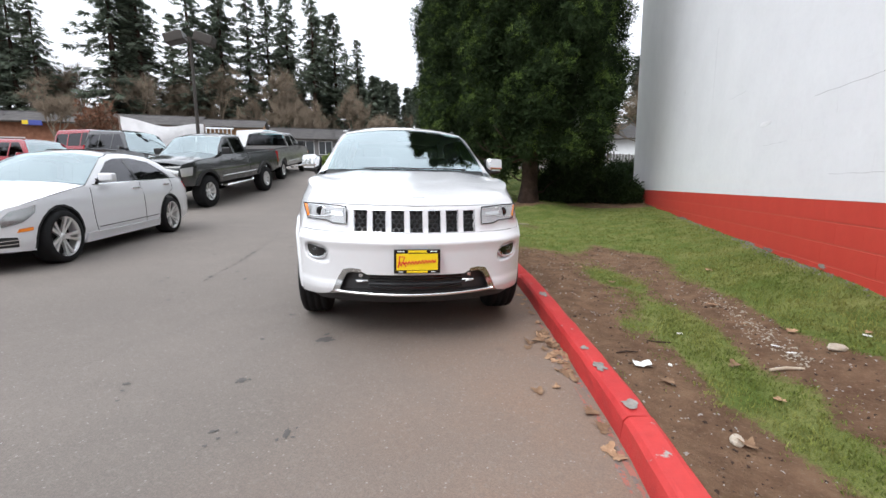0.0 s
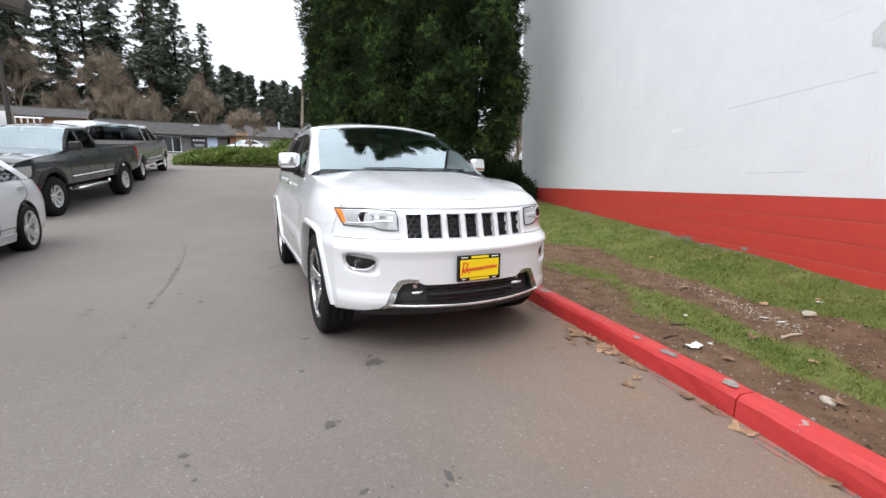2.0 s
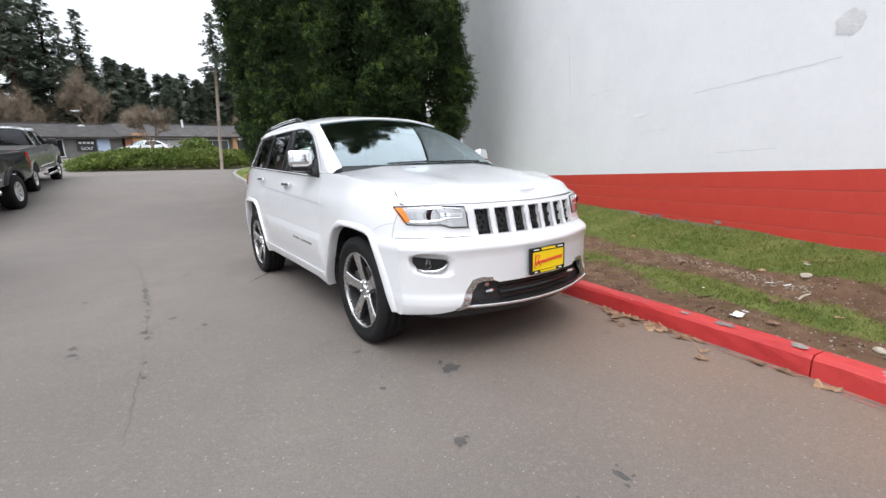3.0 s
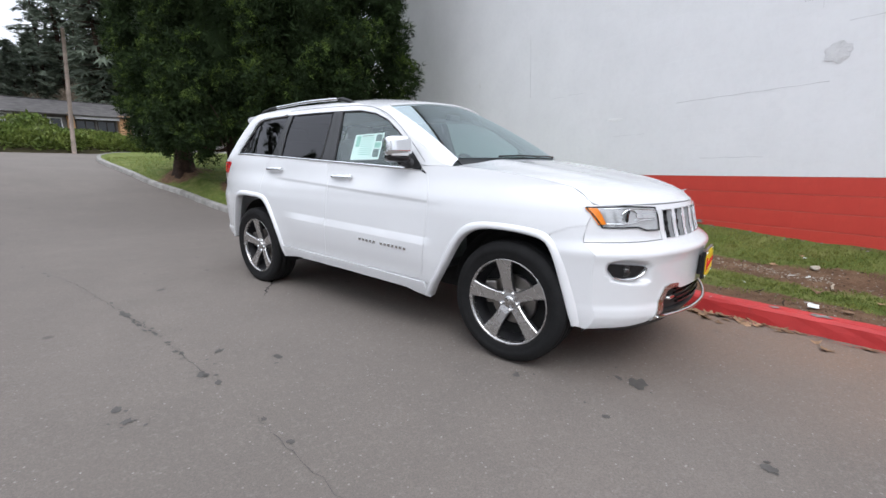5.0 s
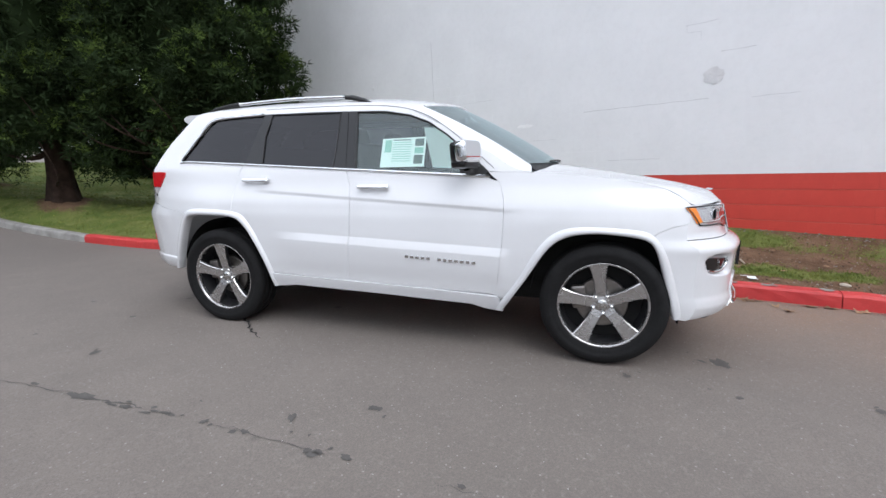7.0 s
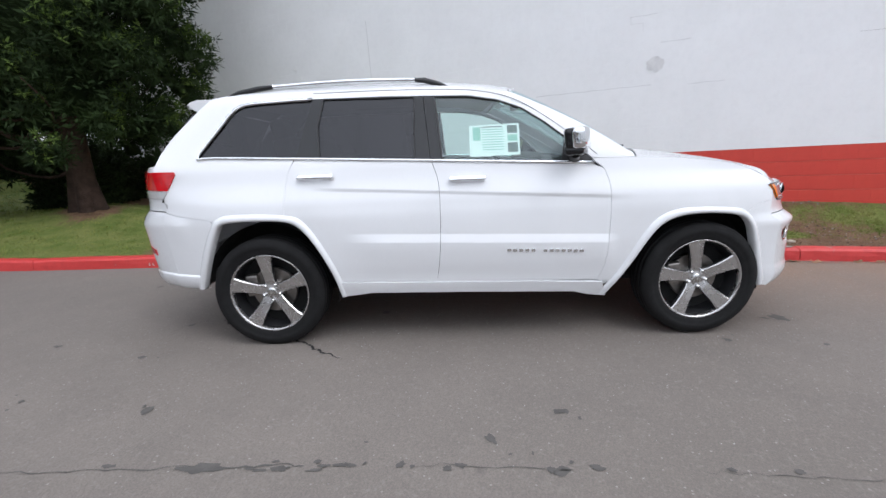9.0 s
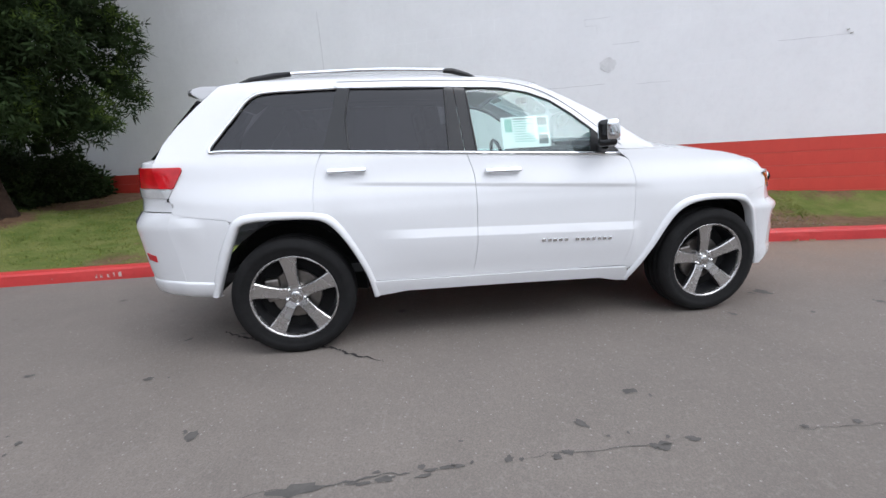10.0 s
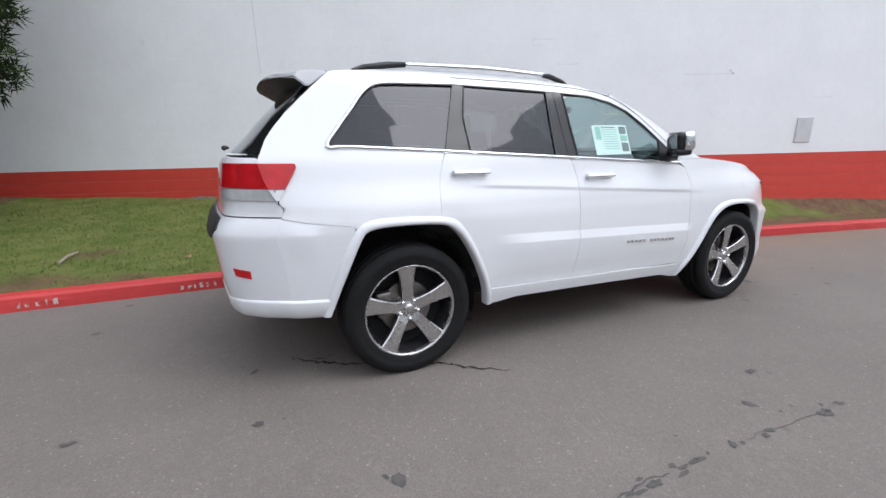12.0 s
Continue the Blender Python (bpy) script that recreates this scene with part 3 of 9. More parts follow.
def turf_at(x, y):
    """1 where grass grows, 0 on bare soil."""
    far = min(max((y - 7.6) / 1.6, 0), 1)
    p = 0.22 + 0.42 * far + (0.24 + 0.14 * far) * noise.noise((x * 1.7, y * 1.3, 5.0)) + 0.2 * noise.noise((x * 4, y * 4, 2.0))
    if y < 14:
        for px, py, rx, ry, k in GREEN_PATCHES + BARE_SOIL:
            d = ((x - px) / rx) ** 2 + ((y - py) / ry) ** 2
            if d < 9:
                p += 0.62 * k * math.exp(-d * 0.8)
    for tx, ty in (TREE_A, TREE_B, TREE_C):
        p -= 1.0 * math.exp(-((x - tx) ** 2 + (y - ty) ** 2) / 0.45)
    p += 0.34 * min(max((y - 11.0) / 2.0, 0), 1)
    if x > 1.0 and y > 14.4:
        p -= 0.8
    return min(max(p, 0), 1)


S_LAWN = nearest_s(-6.42, 24.2)
ss, gs = list(np.linspace(0, nearest_s(0.36, 6.40), 150)) + list(np.linspace(nearest_s(0.36, 6.40) + 0.12, S_LAWN - 0.3, 130)), list(np.linspace(0, 1, 64))
v, f = grid(gs, ss, lambda g, s: lawn_point(s, g))
y0 = v[-1][1]
# the lawn's far lobe, beyond the building's corner
FAR = [kerb_at(q) for q in np.linspace(S_LAWN - 0.3, KS[-1] - 3.2, 24)]


def lobe(i, b):
    p, nrm = FAR[int(i)]
    q = p + nrm * (KERB_W - 0.01)
    x, y = q.x + (16.0 - q.x) * b, q.y + (y0 - q.y) * b
    return x, y, road_z(x, y) + 0.115 + 0.25 * math.sin(math.pi * b) * min(i / 8, 1)


w2, f2 = grid(list(np.linspace(0, 1, 18)), list(range(24)), lambda b, i: lobe(i, b))
lawn = raw("lawn", v + w2, f + [tuple(i + len(v) for i in q) for q in f2], TURF, smooth=True)
tagged(lawn, "patchy winter lawn with bare brown soil and litter", "lawn", kind="structure")
at = lawn.data.attributes.new("turf", "FLOAT", "POINT")
at.data.foreach_set("value", [turf_at(q[0], q[1]) for q in v] + [0.9] * len(w2))

# the block wall: real blocks in running bond, with recessed joints
BL, BH, JT = 0.400, 0.203, 0.010


def wall_block(rnd, y0, z0, y1, z1, d):
    """One block's face with slightly eased edges, as verts and faces (x is out of the wall towards the lawn)."""
    o = rnd.uniform(-0.0006, 0.0006)
    e = 0.0014
    vs = [(WALL_X - o, y0 + e, z0 + e), (WALL_X - o, y1 - e, z0 + e), (WALL_X - o, y1 - e, z1 - e), (WALL_X - o, y0 + e, z1 - e),
          (WALL_X + d, y0, z0), (WALL_X + d, y1, z0), (WALL_X + d, y1, z1), (WALL_X + d, y0, z1)]
    return vs, [(3, 2, 1, 0), (0, 1, 5, 4), (1, 2, 6, 5), (2, 3, 7, 6), (3, 0, 4, 7)]


wall = thing("wall_east", Matrix(), "tall white-painted block wall with a red band at its foot", "wall", kind="structure")
rnd = random.Random(4)
vs, fs = [], []
row, z = 0, RED_TOP
while z < WALL_TOP:
    y = -16.0 + (BL / 2 if row % 2 else 0)
    while y < WALL_END:
        q, g = wall_block(rnd, y + JT * 0.05, z + JT * 0.09, min(y + BL, WALL_END) - JT * 0.05, z + BH - JT * 0.058, 0.0009)
        fs += [tuple(i + len(vs) for i in k) for k in g]
        vs += q
        y += BL
    z += BH
    row += 1
tagged(raw("block_courses", vs, fs, WHITE_WALL, wall), "white-painted concrete blocks with faint joints", kind="stuff")
part("wall_core", box((0.30, WALL_END + 16, WALL_TOP - RED_TOP), (WALL_X + 0.1509, (WALL_END - 16) / 2, (WALL_TOP + RED_TOP) / 2)), WHITE_WALL, wall)
part("wall_core", box((0.30, WALL_END + 16, RED_TOP + 0.8), (WALL_X + 0.156, (WALL_END - 16) / 2, RED_TOP / 2 - 0.4)), RED_MORTAR, wall)
part("end_wall", box((14.0, 0.30, WALL_TOP + 1.0), (WALL_X + 7.31, WALL_END - 0.16, WALL_TOP / 2 - 0.5)), WHITE_WALL, wall)
part("end_wall", box((14.0, 0.30, WALL_TOP + 1.0), (WALL_X + 7.31, -15.84, WALL_TOP / 2 - 0.5)), WHITE_WALL, wall)
part("end_wall", box((0.30, WALL_END + 15.3, WALL_TOP + 1.0), (WALL_X + 14.15, (WALL_END - 16) / 2, WALL_TOP / 2 - 0.5)), WHITE_WALL, wall)
part("flat_roof", box((13.8, WALL_END + 15.3, 0.25), (WALL_X + 7.2, (WALL_END - 16) / 2, WALL_TOP - 0.5)), CONCRETE, wall)
part("parapet_cap", box((0.42, WALL_END + 16.1, 0.10), (WALL_X + 0.13, (WALL_END - 16) / 2, WALL_TOP + 0.05), 0.01), CONCRETE, wall)

# the red band: each block laid on its own
BAND = BH + 0.004
rnd = random.Random(9)
shared = {}


def band_block(length):
    """A block face with eased edges; its origin at the lower corner of its face."""
    key = round(length, 3)
    if key not in shared:
        e, d = 0.0035, 0.05
        s_ = 0.0004
        vs = [(0, s_, e), (0, length - s_, e), (0, length - s_, BAND - 0.009 - e), (0, s_, BAND - 0.009 - e), (d, 0, 0), (d, length, 0), (d, length, BAND - 0.009), (d, 0, BAND - 0.009)]
        me = bpy.data.meshes.new("brick")
        me.from_pydata(vs, [], [(3, 2, 1, 0), (0, 1, 5, 4), (1, 2, 6, 5), (2, 3, 7, 6), (3, 0, 4, 7)])
        me.materials.append(RED_WALL)
        shared[key] = me
    return shared[key]


rest_v, rest_f, row = [], [], 0
z = RED_TOP - BAND
while z > -0.9:
    y = -16.0 + (BL / 2 if row % 2 else 0)
    while y < WALL_END - 0.02:
        y1 = min(y + BL, WALL_END)
        if z + BAND > wall_foot(y) - 0.25 and y > -1.5:
            ob = new("brick", band_block(y1 - y))
            ob.parent = wall
            ob.matrix_basis = pose(WALL_X + rnd.uniform(-0.0003, 0.0003), y, z + 0.0045)
        elif y <= -1.5:
            q, g = wall_block(rnd, y + 0.001, z + 0.0045, y1 - 0.001, z + BAND - 0.0045, 0.0035)
            rest_f += [tuple(i + len(rest_v) for i in k) for k in g]
            rest_v += q
        y += BL
    z -= BAND
    row += 1
tagged(raw("block_courses", rest_v, rest_f, RED_WALL, wall), "red-painted concrete blocks", kind="stuff")

# brown earth washed and trodden onto the road beside the kerb
dirt = []
for x, y, z in ROAD_VERTS:
    d = 9.0
    if -4 < y < 12:
        d = min(math.hypot(x - KERB[k][0], y - KERB[k][1]) for k in range(0, 150, 3))
    dirt.append(max(0.0, 1 - d / 2.1) ** 1.3 * min(1, max(0, (8.5 - y) / 3)))
at = road.data.attributes.new("dust", "FLOAT", "POINT")
at.data.foreach_set("value", dirt)


# ---- the white SUV, in its own axes: x back from the front axle, y to its right, z up ----
JEEP = Matrix(((-0.3891, -0.9207, 0.0293, -0.5234), (0.9207, -0.3898, -0.0208, 5.0996), (0.0305, 0.0189, 0.9994, 0.1832), (0, 0, 0, 1)))
jeep = thing("suv", JEEP, "white five-door SUV with chrome trim, parked at the red kerb", "car")

base_w = soft_table([(0.25, 0.87), (0.32, 0.905), (0.42, 0.935), (0.55, 0.948), (0.70, 0.952), (0.90, 0.945), (1.0, 0.93), (1.12, 0.888), (1.22, 0.866), (1.40, 0.795), (1.64, 0.708), (1.70, 0.675), (1.76, 0.61)], 0.03)
front_c = soft_table([(0.28, -0.84), (0.34, -0.895), (0.385, -0.916), (0.425, -0.914), (0.455, -0.902), (0.52, -0.902), (0.68, -0.908), (0.712, -0.915), (0.735, -0.923), (0.755, -0.912), (0.785, -0.862), (0.81, -0.835), (0.97, -0.80), (1.0, -0.785), (1.04, -0.73), (1.10, -0.60)], 0.012)
rear_c = soft_table([(0.42, 3.855), (0.52, 3.877), (0.60, 3.893), (0.70, 3.906), (0.80, 3.918), (0.868, 3.928), (0.94, 3.885), (0.96, 3.86), (1.1, 3.85), (1.24, 3.83), (1.34, 3.72), (1.46, 3.62), (1.60, 3.48), (1.70, 3.38)], 0.02)
front_e = soft_table([(0.30, 0.86), (0.78, 0.875), (0.90, 0.85), (1.0, 0.815), (1.08, 0.78)], 0.03)


def front_x(y, z):
    a = abs(y)
    return front_c(z) + 0.38 * a * a + 2.0 * max(0, a - 0.6) ** 2.2


def bumper_x(y, z):
    """The front bumper, with a pocket sunk round each fog lamp."""
    u, w = (abs(y) - 0.728 - 0.12 * (z - 0.645)) / 0.098, (z - 0.645 - 0.10 * (abs(y) - 0.742)) / 0.068
    d = (abs(u) ** 3 + abs(w) ** 3) ** (1 / 3)
    return front_x(y, z) + 0.048 * (1 - smooth(0.72, 1.05, d))


def rear_e(z):
    return base_w(z) - (0.075 if z < 1.0 else 0.065)


def rear_x(y, z):
    a = abs(y)
    return rear_c(z) - 0.10 * a * a - 5.0 * max(0, a - 0.60) ** 2.3


def smooth(a, b, x):
    t = min(max((x - a) / (b - a), 0), 1)
    return t * t * (3 - 2 * t)


def side_y(x, z):
    b = base_w(z)
    if x < 0.15:
        xe = front_x(front_e(z), z)
        b -= (b - front_e(z)) * min((0.15 - x) / (0.15 - xe), 1.6) ** 2.2
    elif x > 2.95:
        xe = rear_x(rear_e(z), z)
        b -= (b - rear_e(z)) * min((x - 2.95) / (xe - 2.95), 1.6) ** 2.4
    # shoulder crease, and the lower ledge along the doors
    c1 = 0.972 + (x - 0.614) * 0.0582
    k1 = smooth(0.45, 0.75, x) * (1 - smooth(2.35, 2.6, x))
    b -= 0.008 * k1 * smooth(c1 + 0.008, c1 - 0.022, z) * smooth(c1 - 0.30, c1 - 0.03, z)
    c2 = 0.667 + (x - 0.639) * 0.0339
    k2 = smooth(0.55, 0.66, x) * (1 - smooth(2.10, 2.42, x))
    b += k2 * 0.015 * max(0.0, min(1.0, (c2 + 0.058 - z) / 0.055)) * smooth(c2 - 0.26, c2 - 0.02, z)
    # the crest across the rear bumper's corner
    if x > 3.3:
        b += 0.009 * smooth(3.36, 3.46, x) * (1 - smooth(3.48, 3.60, x)) * max(0.0, min(1.0, (0.925 - z) / 0.055)) * smooth(0.70, 0.86, z)
    # the fenders swell a little over the wheels
    b += 0.012 * math.exp(-((x - 0.0) / 0.45) ** 2 - ((z - 0.85) / 0.22) ** 2) + 0.012 * math.exp(-((x - 2.95) / 0.5) ** 2 - ((z - 0.9) / 0.22) ** 2)
    return b


def belt_z(x):
    return 1.175 + (x - 0.754) * 0.0495


def dense(pts, step=0.04):
    out = []
    for a, b in zip(pts, pts[1:]):
        n = max(1, int(math.dist(a, b) / step))
        out += [(a[0] + (b[0] - a[0]) * k / n, a[1] + (b[1] - a[1]) * k / n) for k in range(n)]
    return out + [pts[-1]]


def inset(pts, d):
    """Shrinks a closed outline by about d, to leave a shut line."""
    area = sum(a[0] * b[1] - b[0] * a[1] for a, b in zip(pts, pts[1:] + pts[:1]))
    sg, out = (1 if area > 0 else -1), []
    for i, p in enumerate(pts):
        a, b = pts[i - 1], pts[(i + 1) % len(pts)]
        dx, dy = b[0] - a[0], b[1] - a[1]
        l = math.hypot(dx, dy) or 1
        out.append((p[0] - sg * dy / l * d, p[1] + sg * dx / l * d))
    return out


CREASES = [(0.614, 0.972 + d, 0.0582) for d in (0.008, 0.002, -0.004, -0.010, -0.016, -0.022)] + [(0.639, 0.667 + d, 0.0339) for d in (0.066, 0.060, 0.054, 0.030, 0.008, 0.003, -0.003, -0.012)] + [(3.4, z, 0.0) for z in (0.93, 0.92, 0.876, 0.870, 0.864)]


def side_panel(name, poly, material, sgn, off=0.0, thick=0.018, gap=0.0014, step=0.03, parent=None, label=""):
    if gap:
        poly = inset(poly, gap)
    bm = sheet(poly, lambda x, z: (x, sgn * (side_y(x, z) + off), z), step, thick, -sgn, step * 2, CREASES if step < 0.02 else ())
    if not thick:
        face_out(bm, (1.6, 0, 0.9))
    return part(name, bm, material, parent or jeep, label)


def resample(line, n):
    d = along(line)
    out, k = [], 0
    for i in range(n):
        t = d[-1] * i / (n - 1)
        while k < len(d) - 2 and d[k + 1] < t:
            k += 1
        u = (t - d[k]) / max(d[k + 1] - d[k], 1e-6)
        out.append((line[k][0] + (line[k + 1][0] - line[k][0]) * u, line[k][1] + (line[k + 1][1] - line[k][1]) * u))
    return out


def band(name, inn, out, sgn):
    """A rounded moulding round a wheel arch, with a lip turned in over the tyre."""
    a, b = resample(inn, 44), resample(out, 44)
    bm, rows = bmesh.new(), []
    for t, off in ((0.0, -0.05), (0.0, 0.006), (0.12, 0.017), (0.35, 0.021), (0.7, 0.017), (0.92, 0.008), (1.0, -0.002)):
        row = []
        for p, q in zip(a, b):
            x, z = p[0] + (q[0] - p[0]) * t, p[1] + (q[1] - p[1]) * t
            row.append(bm.verts.new((x, sgn * (side_y(x, z) + off), z)))
        rows.append(row)
    for r0, r1 in zip(rows, rows[1:]):
        for k in range(43):
            bm.faces.new((r0[k], r0[k + 1], r1[k + 1], r1[k]))
    bmesh.ops.recalc_face_normals(bm, faces=bm.faces)
    return part(name, bm, CAR_WHITE, jeep, smooth=True)


ROOF_EDGE = [(0.46, 1.206), (0.55, 1.224), (0.628, 1.262), (0.697, 1.312), (0.877, 1.408), (1.094, 1.532), (1.315, 1.635), (1.575, 1.700), (1.843, 1.728), (2.463, 1.738), (2.839, 1.728), (3.12, 1.706), (3.25, 1.690)]
FD_FRONT = [(0.719, 1.190), (0.659, 1.143), (0.632, 1.07), (0.621, 0.998), (0.622, 0.86), (0.628, 0.736), (0.640, 0.60), (0.655, 0.50), (0.691, 0.41)]
FD_REAR = [(1.764, 1.224), (1.738, 1.15), (1.725, 1.099), (1.719, 1.0), (1.719, 0.886), (1.722, 0.76), (1.727, 0.663), (1.740, 0.55), (1.758, 0.437)]
RD_REAR = [(2.665, 1.271), (2.695, 1.21), (2.712, 1.16), (2.726, 1.09), (2.732, 1.023), (2.736, 0.93), (2.738, 0.905)]
ARCH_F_IN = curve_pts([(0.628, 0.290), (0.468, 0.533), (0.330, 0.744), (0.197, 0.822), (0.019, 0.838), (-0.184, 0.815), (-0.265, 0.765), (-0.320, 0.622), (-0.405, 0.318)], 4)
ARCH_F_OUT = curve_pts([(0.685, 0.296), (0.543, 0.495), (0.408, 0.728), (0.297, 0.839), (0.142, 0.878), (-0.138, 0.868), (-0.262, 0.830), (-0.345, 0.70), (-0.43, 0.44), (-0.452, 0.325)], 4)
ARCH_R_IN = curve_pts([(2.416, 0.340), (2.452, 0.501), (2.544, 0.696), (2.639, 0.827), (2.740, 0.878), (2.980, 0.889), (3.140, 0.877), (3.192, 0.829), (3.289, 0.615), (3.363, 0.426)], 4)
ARCH_R_OUT = curve_pts([(2.372, 0.345), (2.420, 0.525), (2.507, 0.713), (2.602, 0.861), (2.702, 0.918), (3.011, 0.938), (3.170, 0.922), (3.241, 0.848), (3.334, 0.654), (3.408, 0.428)], 4)


def screen_pt(w, v):
    x0, y0, z0 = 0.33 + 0.16 * w * w, 0.775 * w, 1.262 - 0.004 * w * w
    x1, y1, z1 = 1.135 + 0.11 * w * w, 0.645 * w, 1.712 - 0.05 * w * w
    k = 4 * v * (1 - v)
    return x0 + (x1 - x0) * v - 0.016 * k, y0 + (y1 - y0) * v + 0.012 * k * w, z0 + (z1 - z0) * v + 0.014 * k


def resample3(line, n):
    """The same line in space, cut into n points at even steps."""
    pts = [Vector(p) for p in line]
    d = [0.0]
    for a, b in zip(pts, pts[1:]):
        d.append(d[-1] + (b - a).length)
    out, k = [], 0
    for i in range(n):
        t = d[-1] * i / (n - 1)
        while k < len(d) - 2 and d[k + 1] < t:
            k += 1
        out.append(tuple(pts[k].lerp(pts[k + 1], (t - d[k]) / max(d[k + 1] - d[k], 1e-6))))
    return out


def mid(a, b, t=0.5):
    return [(p[0] + (q[0] - p[0]) * t, p[1] + (q[1] - p[1]) * t) for p, q in zip(a, b)]


AF = mid(curve_pts(ARCH_F_IN, 1), [ARCH_F_OUT[min(int(i * len(ARCH_F_OUT) / len(ARCH_F_IN)), len(ARCH_F_OUT) - 1)] for i in range(len(ARCH_F_IN))], 0.6)
AR = mid(ARCH_R_IN, ARCH_R_OUT, 0.6)
HOOD_SHUT = [(0.66, 1.205), (0.50, 1.205), (0.352, 1.199), (0.15, 1.183), (-0.061, 1.156), (-0.20, 1.130), (-0.332, 1.094), (-0.40, 1.055), (-0.44, 1.015)]
shut_z = lerp_table(sorted((x, z) for x, z in HOOD_SHUT))


def edge_line(zs, ex):
    return [(ex(z), z) for z in zs]


fe_x = lambda z: front_x(front_e(z), z)
re_x = lambda z: rear_x(rear_e(z), z)

for sgn, sd in ((1, "right"), (-1, "left")):
    # front fender, from the door's edge round the wheel arch to the lamp
    fender = [(0.732, 1.209)] + FD_FRONT + [(0.61, 0.39)] + [p for p in AF if p[1] > 0.40 and p[0] > -0.262] + [(-0.272, 0.842), (-0.356, 0.879), (fe_x(0.90), 0.898)] + [(fe_x(z), z) for z in (0.95, 0.99, 1.01)] + HOOD_SHUT[::-1][1:]
    side_panel("front_fender", fender, CAR_WHITE, sgn, 0, 0.018, 0.0008)
    af_front = [p for p in ARCH_F_IN if p[0] < -0.2][::-1]
    bump_side = [(-0.272, 0.841), (-0.356, 0.878), (fe_x(0.90), 0.897)] + [(fe_x(z), z) for z in np.linspace(0.86, 0.31, 36)] + [(p[0] - 0.012, p[1]) for p in af_front if p[1] < 0.80]
    side_panel("bumper_corner", bump_side, CAR_WHITE, sgn, 0, 0.018, 0, 0.014)
    side_panel("front_door", dense([(x, belt_z(x)) for x in (0.74, 1.2, 1.762)], 0.1) + FD_REAR[1:] + [(1.2, 0.424)] + FD_FRONT[::-1][:-1], CAR_WHITE, sgn, step=0.014)
    rd_arch = [p for p in AR if p[0] < 2.728 and p[1] > 0.46]
    side_panel("rear_door", [(1.766, 1.226), (2.2, belt_z(2.2)), (2.662, 1.270)] + RD_REAR[1:] + rd_arch[::-1] + [(2.43, 0.456), (2.1, 0.445)] + FD_REAR[::-1][:-1], CAR_WHITE, sgn, step=0.014)
    side_panel("sill", [(0.655, 0.396), (1.169, 0.418), (1.748, 0.432), (2.43, 0.450), (2.415, 0.345), (2.32, 0.352), (2.204, 0.367), (1.5, 0.35), (0.838, 0.327), (0.74, 0.30), (0.62, 0.285)], CAR_WHITE, sgn, 0.012, 0.05, 0)
    quarter = [(2.668, 1.270), (3.0, belt_z(3.0)), (3.330, 1.297), (3.50, 1.266), (re_x(1.236), 1.236)] + [(re_x(z), z) for z in (1.2, 1.1, 1.0, 0.955)] + [(3.45, 0.932), (3.25, 0.906)] + [p for p in AR if p[0] > 2.748 and p[1] > 0.87][::-1] + RD_REAR[::-1][:-1]
    side_panel("rear_quarter_panel", quarter, CAR_WHITE, sgn, 0, 0.018, 0)
    rb = [(3.235, 0.902), (3.45, 0.9285), (re_x(0.952), 0.952)] + [(re_x(z), z) for z in (0.935, 0.92, 0.905, 0.89, 0.876, 0.87, 0.864, 0.845, 0.82, 0.78, 0.74, 0.70, 0.66, 0.62, 0.58, 0.54, 0.505)] + [(3.40, 0.505)] + [p for p in ARCH_R_OUT if p[0] > 3.2 and 0.51 < p[1] < 0.88][::-1]
    side_panel("bumper_corner", rb, CAR_WHITE, sgn, 0, 0.018, 0, 0.014)
    # the inner skin behind the shut lines
    side_panel("inner_body", [(2.70, 1.255), (3.0, 1.275), (3.33, 1.285), (3.49, 1.25)] + [(re_x(z) - 0.012, z) for z in (1.21, 1.1, 1.0, 0.92, 0.8, 0.66, 0.52)] + [(3.41, 0.52)] + [p for p in ARCH_R_OUT if p[0] > 2.76 and p[1] > 0.53][::-1], CAR_WHITE, sgn, -0.010, 0.006, 0)
    side_panel("inner_body", [(0.72, 1.15), (0.70, 0.45), (0.66, 0.36)] + [p for p in ARCH_F_OUT if p[1] > 0.36] + [(fe_x(z) + 0.012, z) for z in (0.36, 0.5, 0.65, 0.8, 0.9, 0.98)] + [(-0.40, 1.035), (-0.332, 1.075), (-0.06, 1.135), (0.352, 1.18)], CAR_WHITE, sgn, -0.010, 0.006, 0)
    frame_in = [(3.33, 1.296), (3.245, 1.40), (3.165, 1.497), (3.10, 1.575), (3.06, 1.612), (2.99, 1.638), (2.547, 1.657), (2.1, 1.656), (1.731, 1.646), (1.51, 1.637), (1.321, 1.603), (1.172, 1.548), (1.029, 1.456), (0.907, 1.360), (0.80, 1.272), (0.735, 1.213), (0.66, 1.206)]
    frame_out = ROOF_EDGE + [(3.342, 1.613), (3.42, 1.54), (3.501, 1.462), (3.555, 1.40), (3.60, 1.34), (re_x(1.236), 1.236), (3.50, 1.266)]
    side_panel("side_frame", dense(frame_out, 0.08) + frame_in, CAR_WHITE, sgn, 0, 0.018, 0)
    for nm, inn, out in (("wheel_arch_trim", ARCH_F_IN, ARCH_F_OUT), ("wheel_arch_trim", ARCH_R_IN, ARCH_R_OUT)):
        band(nm, inn, out, sgn)
    # glass, dark pillars, bright mouldings
    side_panel("front_side_window", [(1.694, 1.224), (1.731, 1.642), (1.51, 1.632), (1.321, 1.598), (1.172, 1.543), (1.029, 1.450), (0.907, 1.354), (0.80, 1.266), (0.745, 1.205), (0.78, 1.182)], CLEAR, sgn, -0.010, 0, 0, 0.1).visible_shadow = False
